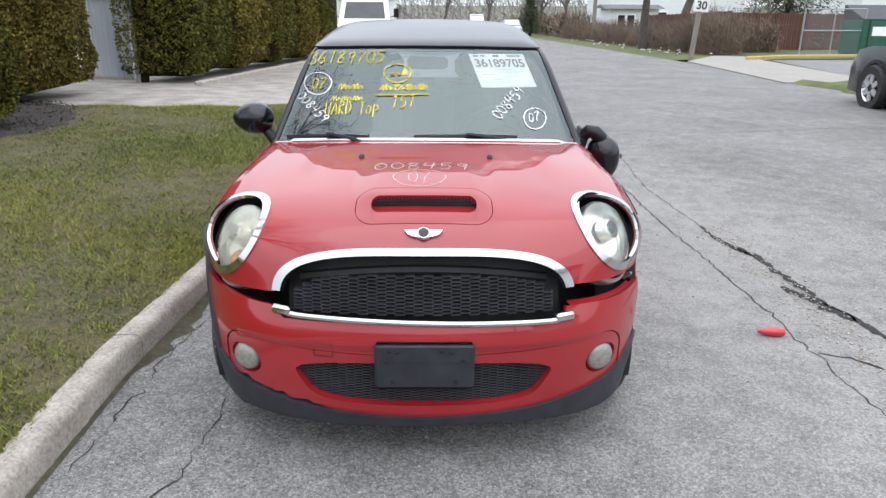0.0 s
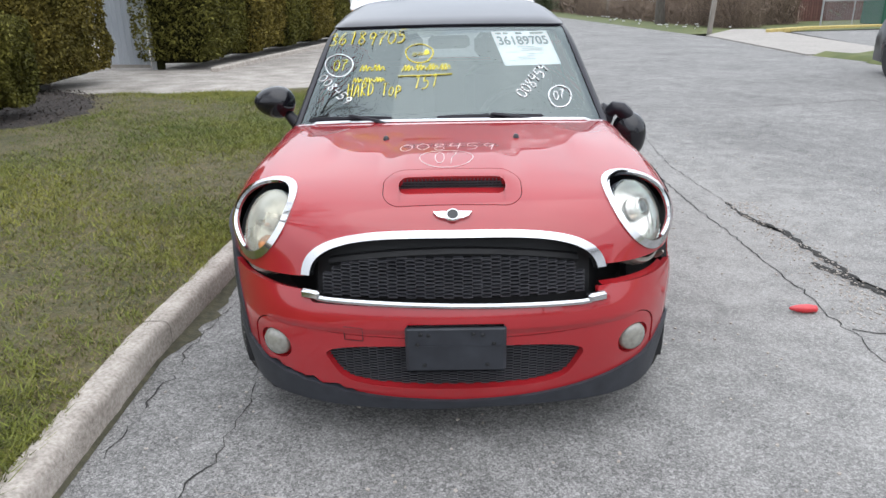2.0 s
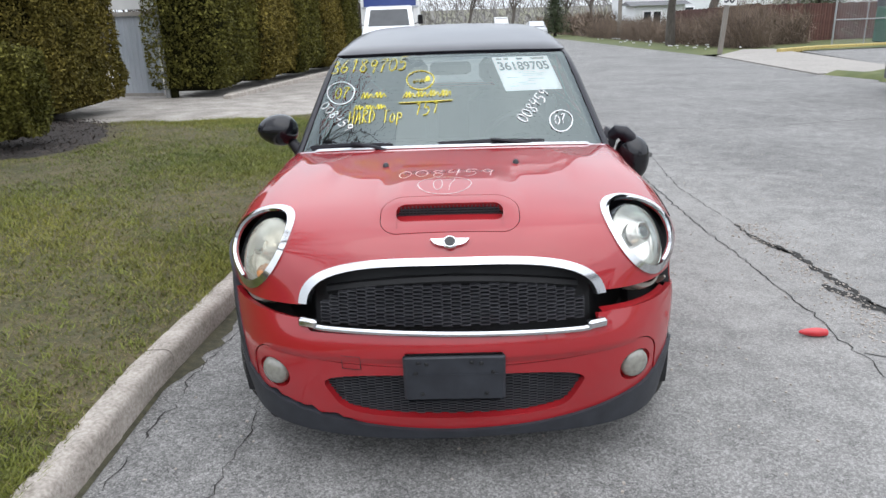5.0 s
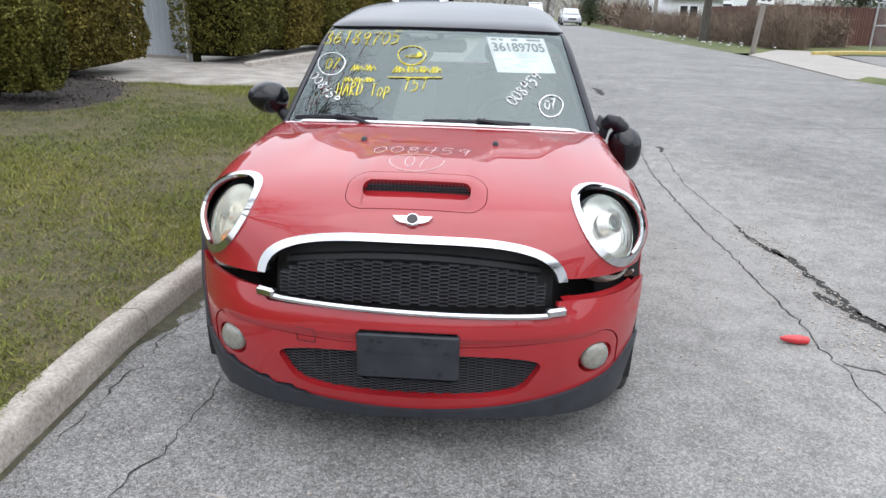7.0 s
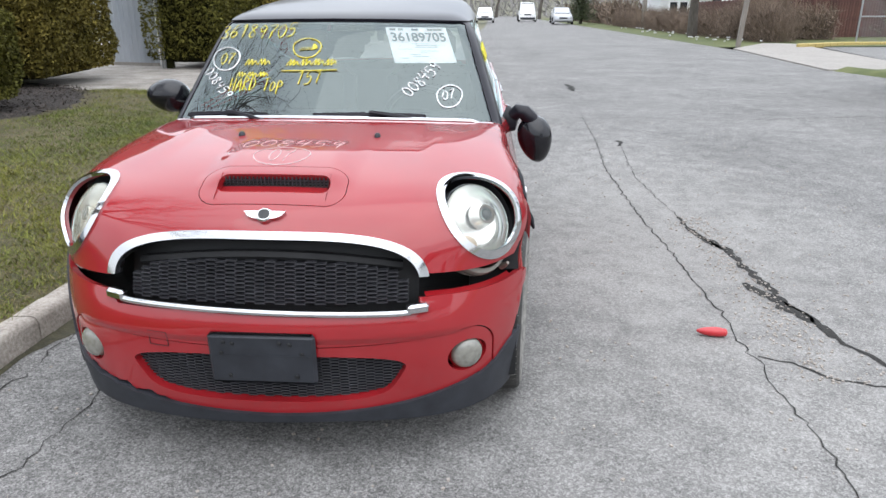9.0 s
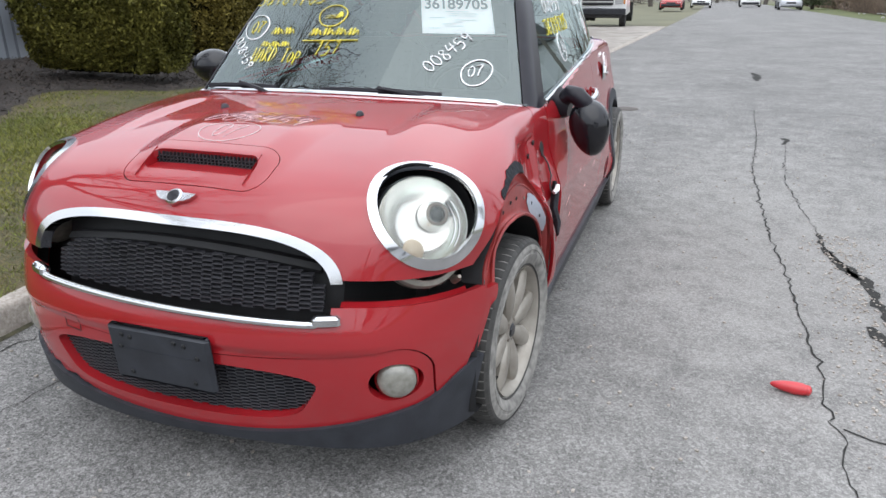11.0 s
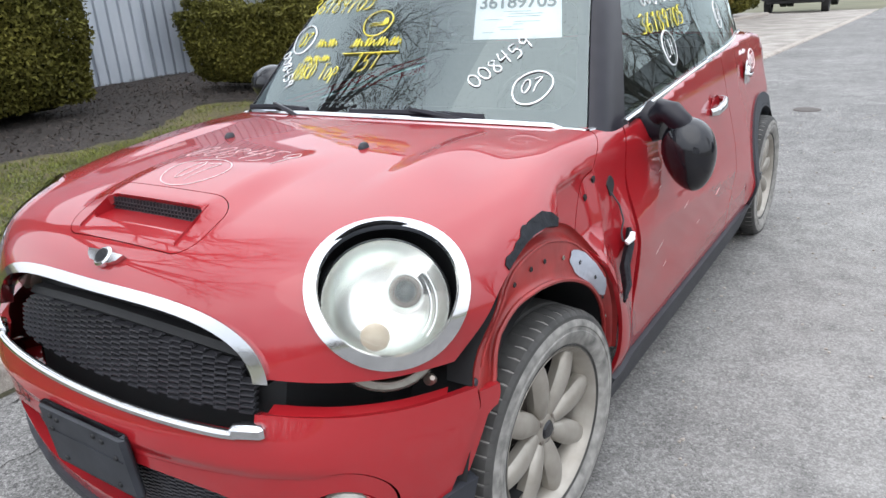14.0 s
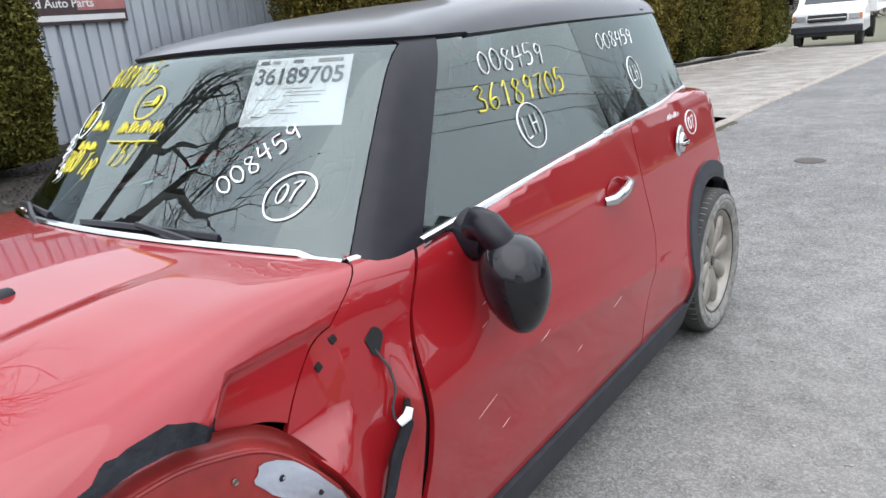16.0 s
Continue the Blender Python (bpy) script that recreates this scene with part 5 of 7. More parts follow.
# the printed sheet behind the windscreen
def sheet_at(u, v, out=-0.008):
    x = 0.247 + 0.262 * u + 0.030 * (0 - v) - 0.0 + 0.028 * (1 - v)
    return screen_at(x - 0.026, 1.146 + 0.140 * v - 0.004 * u, out)


sheet = part("paper_sheet", Geo().sheet(np.linspace(0, 1, 9), np.linspace(0, 1, 7), lambda u, v: sheet_at(u, v)), M_PAPER, car, "white printed stock sheet behind the windscreen")
me = lettering("36189705", 0.058, M_INK, 0.0012)
for v in me.vertices:
    v.co = sheet_at(0.5 + v.co.x / 0.255, 0.70 + v.co.y / 0.17, -0.006)
part("printed_number", me, M_INK, sheet)
rnd = random.Random(5)
for k in range(9):
    u0, w, v = rnd.uniform(0.1, 0.5), rnd.uniform(0.08, 0.4), 0.52 - k * 0.05
    part("print_line", Geo().sheet([u0, u0 + w], [v, v + 0.010], lambda u, q: sheet_at(u, q, -0.0062)), M_STEEL, sheet)
for u0, w in ((0.06, 0.1), (0.2, 0.08), (0.42, 0.11), (0.68, 0.24)):
    part("print_line", Geo().sheet([u0, u0 + w], [0.90, 0.955], lambda u, q: sheet_at(u, q, -0.0062)), M_INK if u0 in (0.42,) else M_STEEL, sheet)

# writing on the bonnet, side windows and rear wing
def on_hood(x, y):
    return lambda u, v: on_body(x=x + u, y=y + v * 0.95) + Vector((0, 0, 0.001))


scribble("white_number", "008459", on_hood(-0.19, -0.17), 0.36, 0.115, 0.0, M_FADED_MARK, hood, 0.0013, 14, "white hand-painted number")
scribble("white_year", "07", on_hood(-0.060, -0.315), 0.085, 0.105, 0.0, M_FADED_MARK, hood, 0.0013, 15)
loop("white_ring", on_hood(-0.018, -0.265), 0.092, 0.082, M_FADED_MARK, hood, 0.0013)


def on_side(y, z, out=0.0035):
    def at(u, v):
        yy, zz = y + u, z + v
        return Vector((0.706 - 0.345 * (zz - 0.90) - 0.030 * (zz - 0.9) ** 2 - 0.10 * max(0.0, (yy - 1.5) / 1.1) ** 2 + out, yy, zz))
    return at


side_pane = next(o for o in car.children if o.name.startswith("door_window"))
scribble("white_number", "008459", on_side(1.09, 1.194), 0.34, 0.055, 0.05, M_WHITE_MARK, side_pane, 0.0024, 16, "white hand-painted number")
scribble("yellow_number", "36189705", on_side(1.02, 1.108), 0.47, 0.062, 0.1, M_YELLOW, side_pane, 0.0026, 17, "yellow hand-painted stock number")
scribble("white_letters", "LH", on_side(1.19, 1.022), 0.085, 0.052, 0.0, M_WHITE_MARK, side_pane, 0.0024, 18)
loop("white_ring", on_side(1.236, 1.046), 0.066, 0.058, M_WHITE_MARK, side_pane)
scribble("white_number", "008459", on_side(1.80, 1.198), 0.36, 0.05, 0.05, M_WHITE_MARK, rear_glass, 0.0022, 19)
loop("white_ring", on_side(2.05, 1.10), 0.060, 0.055, M_WHITE_MARK, rear_glass, 0.0022)
scribble("white_letters", "LH", on_side(2.01, 1.075), 0.08, 0.05, 0.0, M_WHITE_MARK, rear_glass, 0.0022, 20)
rear_at = lambda u, v: side_at(2.40 + u, 0.872 + v, 0.0015)
loop("white_ring", rear_at, 0.062, 0.045, M_WHITE_MARK, quarter, 0.003)
scribble("white_scrawl", "07", lambda u, v: rear_at(u - 0.035, v - 0.022), 0.075, 0.045, 0.0, M_WHITE_MARK, quarter, 0.003, 21)
scribble("white_scrawl", "~~", lambda u, v: side_at(2.15 + u, 0.91 + v, 0.0015), 0.14, 0.03, 0.0, M_WHITE_MARK, quarter, 0.002, 22)
# scrapes on the door
rnd = random.Random(8)
M_SCUFF = surface("pale_scuff", (0.55, 0.30, 0.28), (0.75, 0.55, 0.52), 60, 0.7)
for k in range(8):
    y, z, l = rnd.uniform(0.58, 1.4), rnd.uniform(0.42, 0.74), rnd.uniform(0.02, 0.08)
    part("scratch", Geo().tube([side_at(y + l * t, z + 0.25 * l * t, 0.0001) for t in (0, 0.5, 1)], [0.0004, 0.0009, 0.0004], 4), M_SCUFF, left_door)

# ---- ground ----
def asphalt(name):
    """Old asphalt: pale stone chips in dark binder, worn lighter and stained in broad patches."""
    m = bpy.data.materials.new(name)
    m.use_nodes = True
    n, l = m.node_tree.nodes, m.node_tree.links
    b, co = n["Principled BSDF"], n.new("ShaderNodeTexCoord")
    chips, stones, grain, stain, wide = (n.new("ShaderNodeTex" + q) for q in ("Voronoi", "Voronoi", "Noise", "Noise", "Noise"))
    chips.inputs["Scale"].default_value, stones.inputs["Scale"].default_value = 240, 105
    for node, scale, detail in ((grain, 480, 2), (stain, 6.0, 9), (wide, 0.8, 4)):
        node.inputs["Scale"].default_value, node.inputs["Detail"].default_value = scale, detail
        node.inputs["Roughness"].default_value = 0.66
    for node in (chips, stones, grain, stain, wide):
        l.new(co.outputs["Object"], node.inputs["Vector"])
    def mix(a, c, f):
        q = n.new("ShaderNodeMix")
        q.inputs["Factor"].default_value = f
        l.new(a, q.inputs["A"])
        l.new(c, q.inputs["B"])
        return q.outputs["Result"]
    def tone(src):
        q = n.new("ShaderNodeSeparateColor")
        l.new(src.outputs["Color"], q.inputs["Color"])
        return q.outputs["Red"]
    fine = mix(mix(tone(chips), tone(stones), 0.42), grain.outputs["Fac"], 0.22)
    both = mix(fine, mix(stain.outputs["Fac"], wide.outputs["Fac"], 0.45), 0.50)
    ramp = n.new("ShaderNodeValToRGB")
    ramp.color_ramp.elements[0].position, ramp.color_ramp.elements[0].color = 0.30, (0.060, 0.058, 0.056, 1)
    ramp.color_ramp.elements[1].position, ramp.color_ramp.elements[1].color = 0.74, (0.41, 0.397, 0.380, 1)
    e = ramp.color_ramp.elements.new(0.52)
    e.color = (0.190, 0.184, 0.177, 1)
    l.new(both, ramp.inputs["Fac"])
    # a drift of pale dust beside the parked car
    spot, ball, fade, dust, cloud = (n.new("ShaderNode" + q) for q in ("Mapping", "TexGradient", "MapRange", "MixRGB", "Math"))
    spot.vector_type, ball.gradient_type, cloud.operation = "TEXTURE", "SPHERICAL", "MULTIPLY"
    spot.inputs["Location"].default_value, spot.inputs["Scale"].default_value = (1.7, 1.7, 0), (1.9, 4.2, 2)
    l.new(co.outputs["Object"], spot.inputs["Vector"])
    l.new(spot.outputs["Vector"], ball.inputs["Vector"])
    l.new(ball.outputs["Fac"], cloud.inputs[0])
    l.new(stain.outputs["Fac"], cloud.inputs[1])
    l.new(cloud.outputs["Value"], fade.inputs["Value"])
    fade.inputs["From Min"].default_value, fade.inputs["From Max"].default_value, fade.inputs["To Max"].default_value = 0.05, 0.45, 0.42
    l.new(fade.outputs["Result"], dust.inputs["Fac"])
    l.new(ramp.outputs["Color"], dust.inputs["Color1"])
    dust.inputs["Color2"].default_value = (0.34, 0.325, 0.305, 1)
    l.new(dust.outputs["Color"], b.inputs["Base Color"])
    b.inputs["Roughness"].default_value = 0.88
    b.inputs["Specular IOR Level"].default_value = 0.3
    bump = n.new("ShaderNodeBump")
    bump.inputs["Distance"].default_value, bump.inputs["Strength"].default_value = 0.003, 0.8
    l.new(fine, bump.inputs["Height"])
    l.new(bump.outputs["Normal"], b.inputs["Normal"])
    return m


M_ASPHALT = asphalt("worn_asphalt")
M_LAWN = surface("patchy_lawn_soil", (0.032, 0.038, 0.010), (0.125, 0.096, 0.050), 16, 0.95, bump=0.02, bump_scale=45, big=0.4)
M_EARTH = surface("far_ground", (0.10, 0.10, 0.06), (0.16, 0.15, 0.09), 0.6, 0.95)
M_CONCRETE = surface("weathered_concrete", (0.21, 0.18, 0.152), (0.50, 0.45, 0.40), 70, 0.9, bump=0.005, bump_scale=150, vary=0.06, big=0.4)
M_GRAVEL = surface("pale_gravel", (0.17, 0.148, 0.128), (0.43, 0.395, 0.355), 22, 0.95, bump=0.008, bump_scale=70, big=0.6)
M_MULCH = surface("dark_mulch", (0.016, 0.012, 0.010), (0.050, 0.040, 0.034), 50, 0.95, bump=0.02, bump_scale=60)
M_CRACK = surface("dark_crack", (0.007, 0.0065, 0.006), (0.034, 0.032, 0.028), 60, 0.95, bump=0.006)
M_GUTTER = surface("gutter_dirt", (0.030, 0.028, 0.018), (0.085, 0.078, 0.045), 25, 0.95, bump=0.006, bump_scale=80)
M_PALE = surface("pale_pavement", (0.23, 0.21, 0.19), (0.34, 0.315, 0.285), 12, 0.9, bump=0.002)
M_GRASS = surface("grass_blades", (0.058, 0.090, 0.008), (0.185, 0.180, 0.026), 3, 0.7, island=0.5, big=0.6)
M_STRAW = surface("dry_grass_blades", (0.12, 0.095, 0.040), (0.27, 0.22, 0.10), 3, 0.75, island=0.45, big=0.6)
M_GRASS_FAR = surface("green_verge", (0.040, 0.062, 0.012), (0.125, 0.130, 0.040), 1.5, 0.9, bump=0.02)


def fall(y):
    """The street drops away gently further on."""
    return -0.026 * min(max(0.0, y - 9.0), 190)


def kerb_x(y):
    return -1.262 if y < 0 else (-1.262 + 0.080 * y if y < 8 else -0.622 + 0.020 * (min(y, 60) - 8))


def rise(x, y):
    """The lawn climbs from the kerb towards the hedges."""
    return 0.115 + 0.017 * max(0.0, kerb_x(y) - 0.15 - x) * (1 - float(step(y, 5.5, 9.5)) * 0.6) - 0.085 * float(step(y, 6.0, 8.0)) + fall(y)


ys = list(np.arange(-14, 30, 1.0)) + [30, 40, 55, 75, 100, 140, 200, 400, 900, 1500]
g = Geo().sheet([-1500, -400, -120, -40, -12, 0, 12, 40, 120, 400, 1500], [-1500, -400, -100, -40] + ys, lambda x, y: (x, y, fall(y) - 0.10))
solid("ground", g, M_EARTH, "far grassy ground", kind="structure")
g = Geo().sheet(np.linspace(0, 1, 14), [-40] + ys[:-3], lambda t, y: ((kerb_x(y) - 0.02) * (1 - t) + t * (7.7 if y < 12 else 8.4), y, fall(y)))
solid("road", g, M_ASPHALT, "cracked grey asphalt street", kind="structure")


def drive_y(x):
    """Where the lawn meets the gravel drive."""
    return 7.75 + 0.45 * float(step(x, -3.8, -2.0)) + 0.12 * math.sin(x * 5.1)


xs = np.linspace(0, 1, 40)
g = Geo().sheet(xs, np.linspace(0, 1, 60), lambda u, v: (lambda y0: (lambda x: (x, y0(x), rise(x, y0(x))))(-14 + u * (14 + kerb_x(3) - 0.10)))(lambda x: -10 + v * (10 + drive_y(x))))
g.v = [(min(x, kerb_x(y) - 0.095), y, z) for x, y, z in g.v]
solid("lawn", g, M_LAWN, "patchy spring lawn behind the kerb", kind="structure")
g = Geo().sheet(np.linspace(0, 1, 30), np.linspace(0, 1, 30), lambda u, v: (lambda x: (x, drive_y(x) - 0.06 + v * (23 - drive_y(x)) + 4 * v * v, 0))(-13 + u * 12.9))
g.v = [(min(x, kerb_x(y) - 0.02), y, rise(x, y) - 0.012) for x, y, z in g.v]
solid("driveway", g, M_GRAVEL, "pale gravel driveway", kind="structure")
# mulch bed along the hedges
def bed_edge(y): return float(np.interp(y, [-9, 0, 1, 2, 2.6, 3.4, 4.0, 4.35, 4.6, 5.5, 6.6, 7.3, 7.8, 8.2], [-5.4, -5.3, -5.0, -4.55, -4.5, -5.05, -5.45, -5.2, -4.2, -4.0, -4.4, -4.9, -5.3, -6.0]))
g = Geo().sheet(np.linspace(0, 1, 24), np.linspace(-9, 8.2, 140), lambda u, y: (-9.2 * (1 - u) + (bed_edge(y) + 0.05 * math.sin(y * 13)) * u, y, 0))
g.v = [(x, y, rise(x, y) + (0.018 + 0.010 * math.sin(x * 9 + y * 7) if (i % 140) >= 0 and i < 23 * 140 else -0.02)) for i, (x, y, z) in enumerate(g.v)]
solid("mulch_bed", g, M_MULCH, "bed of dark wood mulch under the hedges", kind="structure")

# kerb in cast lengths, dropping to the drive
kerb = tagged(new("kerb"), "worn concrete kerb with a rounded edge", kind="structure")
y = -9.0
while y < 22.5:
    ln = 3.05
    prof = [(0.0, -0.10), (0.004, 0.09), (0.012, 0.112), (0.030, 0.124), (0.085, 0.126), (0.113, 0.120), (0.118, -0.10)]
    rows = []
    for t in np.linspace(0.006, ln - 0.006, 60):
        yy = y + t
        low = 0.095 * float(step(yy, 5.6, 7.4))
        for a, b in prof:
            wob = 0.004 * math.sin(yy * 11 + a * 40) + 0.003 * math.sin(yy * 29) + 0.004 * math.sin(yy * 53 + a * 90) * math.sin(yy * 3)
            rows.append((kerb_x(yy) - a + wob * (b > 0), yy, fall(yy) + max(b - low, 0.012) * (1 if b > 0 else 0) + min(b, 0) + wob * (b > 0.08)))
    k = len(prof)
    g = Geo().add(rows, [(i * k + j, i * k + j + 1, (i + 1) * k + j + 1, (i + 1) * k + j) for i in range(59) for j in range(k - 1)] + [tuple(range(k))[::-1], tuple(59 * k + j for j in range(k))])
    part("kerb_stone", g, M_CONCRETE, kerb, angle=60)
    y += ln
# dirt and moss in the gutter, coloured dark for the kerb's shade too
g = Geo()
rnd = random.Random(3)
rows = [(y, 0.015 + 0.085 * max(0.0, math.sin(y * 1.9 + math.sin(y * 4.7))) ** 2 * rnd.uniform(0.4, 1.1)) for y in np.arange(-6, 8, 0.05)]
g.add([p for y, w in rows for p in ((kerb_x(y) - 0.001, y, 0.012), (kerb_x(y) + w * 0.4, y + 0.01, 0.009), (kerb_x(y) + w, y, 0.002))],
      [(i * 3 + j, i * 3 + j + 1, i * 3 + j + 4, i * 3 + j + 3) for i in range(len(rows) - 1) for j in range(2)])
solid("gutter_dirt", g, M_GUTTER, "strip of dirt, moss and painted shade along the kerb", kind="stuff")


def crack(name, pts, width, seed, label="dark jagged crack in the asphalt", rough=0.5):
    """A jagged open crack that follows a few bends."""
    rnd = random.Random(seed)
    path = []
    for (x0, y0), (x1, y1) in zip(pts, pts[1:]):
        n = max(2, int(math.hypot(x1 - x0, y1 - y0) / 0.035))
        path += [(x0 + (x1 - x0) * i / n + rnd.gauss(0, 0.008), y0 + (y1 - y0) * i / n + rnd.gauss(0, 0.008)) for i in range(n)]
    g = Geo()
    vs = []
    for i, (x, y) in enumerate(path):
        a, b = path[max(i - 1, 0)], path[min(i + 1, len(path) - 1)]
        d = math.hypot(b[0] - a[0], b[1] - a[1]) or 1
        nx, ny = -(b[1] - a[1]) / d, (b[0] - a[0]) / d
        w = width * rnd.uniform(1 - rough, 1 + rough) * (0.35 + 0.65 * math.sin(math.pi * min(1, max(0.08, i / len(path)))))
        z = fall(y) + 0.0025
        vs += [(x + nx * w, y + ny * w, z), (x - nx * w, y - ny * w, z)]
    g.add(vs, [(i * 2, i * 2 + 1, i * 2 + 3, i * 2 + 2) for i in range(len(path) - 1)])
    return tagged(new(name, g.mesh(name, M_CRACK)), label, kind="structure")


crack("crack_long", [(1.78, -1.2), (1.79, -0.31), (1.77, -0.07), (1.78, 0.13), (1.76, 0.42), (1.77, 0.65), (1.74, 1.05), (1.73, 1.52), (1.69, 2.03), (1.67, 2.98), (1.66, 3.6), (1.74, 4.6), (1.80, 6.5)], 0.0042, 1)
crack("crack_wide", [(1.93, 2.20), (1.94, 2.12), (1.96, 1.87), (2.06, 1.58), (2.09, 1.18), (2.10, 0.95), (2.13, 0.75), (2.17, 0.62), (2.18, 0.42), (2.22, 0.30), (2.3, 0.1)], 0.023, 2, "wide crumbled break in the asphalt", 0.6)
crack("crack_edge", [(1.93, 1.95), (1.98, 1.72), (2.05, 1.50)], 0.020, 21, "broken edge of the asphalt", 0.7)
crack("crack_hole", [(2.00, 1.02), (2.03, 0.90), (2.08, 0.80), (2.13, 0.66), (2.16, 0.50)], 0.044, 7, "crumbled pothole in the asphalt", 0.6)
crack("crack_fork", [(1.79, 0.20), (1.90, 0.16), (2.01, 0.05), (2.3, -0.05)], 0.006, 3)
crack("crack_upper", [(1.94, 2.2), (1.90, 2.7), (1.86, 3.3), (1.93, 4.2), (1.97, 4.7)], 0.0026, 4, rough=0.9)
crack("crack_gap", [(1.94, 4.55), (1.98, 4.72), (1.96, 4.85)], 0.026, 5)
crack("crack_gap", [(1.93, 8.6), (1.96, 9.2), (1.92, 9.7)], 0.05, 9)
crack("crack_gutter", [(-0.83, 0.1), (-0.81, -0.12), (-0.79, -0.33), (-0.81, -0.53), (-0.81, -0.68), (-0.87, -0.80), (-0.90, -1.2), (-0.95, -1.6)], 0.0022, 6, rough=0.9)
crack("crack_kerbside", [(-1.10, 0.6), (-1.17, 0.07), (-1.14, -0.14), (-1.19, -0.23), (-1.17, -0.41), (-1.19, -0.55), (-1.20, -0.71)], 0.0032, 8, rough=0.95)
crack("crack_across", [(2.0, 6.3), (3.4, 6.1), (5.2, 6.5), (7.2, 6.2)], 0.007, 10)
# pale scrape on the asphalt
scrape = crack("pale_scrape", [(-0.78, -0.834), (-0.62, -0.872), (-0.465, -0.911), (-0.35, -0.934)], 0.004, 14, "pale scraped line on the asphalt", 0.8)
scrape.data.materials[0] = M_GRAVEL
# iron cover in the street
g = Geo().lathe([(0.0001, 0.006), (0.10, 0.006), (0.115, 0.004), (0.12, 0.0)], 36, Matrix.Translation((0.52, 5.95, 0.0)) @ Matrix.Rotation(radians(-90), 4, "Y"))
solid("valve_cover", g, surface("rusty_iron", (0.05, 0.04, 0.035), (0.10, 0.08, 0.07), 40, 0.6, 0.5, bump=0.002), "small round iron valve cover in the street", "valve cover")
# red plastic piece left on the road
red = thing("plastic_bottle", "small bright red plastic bottle lying on the asphalt", "bottle")
M_TOY = surface("red_plastic", (0.42, 0.012, 0.02), (0.55, 0.03, 0.035), 20, 0.35, coat=0.4)
m = Matrix.Translation((1.655, 0.39, 0.022)) @ Matrix.Rotation(radians(-6), 4, "Z") @ Matrix.Scale(0.8, 4)
part("bottle_body", Geo().lathe([(0.0001, -0.085), (0.006, -0.083), (0.013, -0.070), (0.020, -0.045), (0.025, -0.015), (0.027, 0.015), (0.026, 0.040), (0.021, 0.058)], 24, m), M_TOY, red)
part("bottle_cap", Geo().lathe([(0.022, 0.056), (0.023, 0.060), (0.020, 0.070), (0.010, 0.077), (0.0001, 0.078)], 24, m), M_TOY, red)

# grass: short blades thick by the kerb, thinner further off, green and straw in clumps
rs = np.random.RandomState(4)


def blades(name, n, mat, h0, h1, w0, w1, label, dry):
    gx, gy = -1.30 - 6.2 * rs.rand(n) ** 1.5, -2.6 + 10.9 * rs.rand(n) ** 1.5
    ok = (gx < np.array([kerb_x(v) for v in gy]) - 0.100 + rs.uniform(-0.02, 0.022, n)) & (gx > np.array([bed_edge(v) for v in gy]) + rs.uniform(-0.05, 0.12, n)) & (gy < np.array([drive_y(v) for v in gx]) + rs.uniform(-0.15, 0.05, n))
    tuft = np.sin(gx * 1.7 + 2 * np.sin(gy * 0.9)) + np.sin(gy * 2.3 + gx) + 0.9 * np.sin(gx * 11 + 2 * np.sin(gy * 7)) * np.sin(gy * 13 + gx * 3)
    ok &= (tuft if not dry else -tuft) > rs.uniform(-2.6, 1.2, n)
    gx, gy, tuft = gx[ok], gy[ok], tuft[ok]
    k = len(gx)
    gz = np.array([rise(a, b) for a, b in zip(gx, gy)])
    ang, hgt, wid = rs.uniform(0, 6.28, k), rs.uniform(h0, h1, k) * (1 + 0.18 * np.clip(tuft, -2, 2)), rs.uniform(w0, w1, k)
    lean = rs.normal(0, 0.9, (k, 2)) * hgt[:, None]
    base = np.stack([gx, gy, gz - 0.004], -1)
    dx = np.stack([np.cos(ang) * wid, np.sin(ang) * wid, 0 * ang], -1)
    tip = base + np.concatenate([lean, hgt[:, None]], 1)
    me = bpy.data.meshes.new(name)
    me.from_pydata(np.stack([base - dx, base + dx, tip], 1).reshape(-1, 3).tolist(), [], np.arange(3 * k).reshape(-1, 3).tolist())
    me.materials.append(mat)
    tagged(new(name, me), label, kind="stuff")


blades("grass", 420000, M_GRASS, 0.014, 0.042, 0.0022, 0.0050, "short patchy green grass", False)
blades("dry_grass", 150000, M_STRAW, 0.008, 0.030, 0.0016, 0.0036, "dead straw-coloured grass between the green", True)

# loose grit and litter near the kerb and in the cracks
g = Geo()
for _ in range(1700):
    x, y, r = rnd.uniform(-1.25, 3.2), rnd.uniform(-2.2, 6), rnd.uniform(0.002, 0.006)
    if rnd.random() < 0.4:
        x, y = 2.02 + rnd.gauss(0, 0.09), rnd.uniform(0, 2.2)
    g.box((x, y, r * 0.5), (r * 2, r * 1.6, r), Matrix.Rotation(rnd.uniform(0, 3), 4, "Z"))
solid("grit", g, M_CONCRETE, "loose grit on the asphalt", kind="stuff", smooth=False)

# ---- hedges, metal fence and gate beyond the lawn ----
M_DARK_OLIVE = surface("hedge_inside", (0.010, 0.011, 0.004), (0.028, 0.028, 0.010), 22, 0.98, spec=0.05, bump=0.05, bump_scale=25)
M_LEAF = surface("hedge_leaves", (0.036, 0.040, 0.008), (0.135, 0.122, 0.026), 1.6, 0.75, spec=0.15, island=0.55, big=0.5)
# warmer leaf colour that carries the tone of a hedge's lit side
M_LEAF_WARM = surface("warm_hedge_leaves", (0.060, 0.052, 0.010), (0.20, 0.155, 0.036), 1.6, 0.75, spec=0.15, island=0.55, big=0.5)
M_SHEET = surface("blue_grey_sheet_metal", (0.38, 0.42, 0.47), (0.52, 0.55, 0.59), 3, 0.45, 0.2, rough_var=0.12, stretch=(1, 1, 0.3))
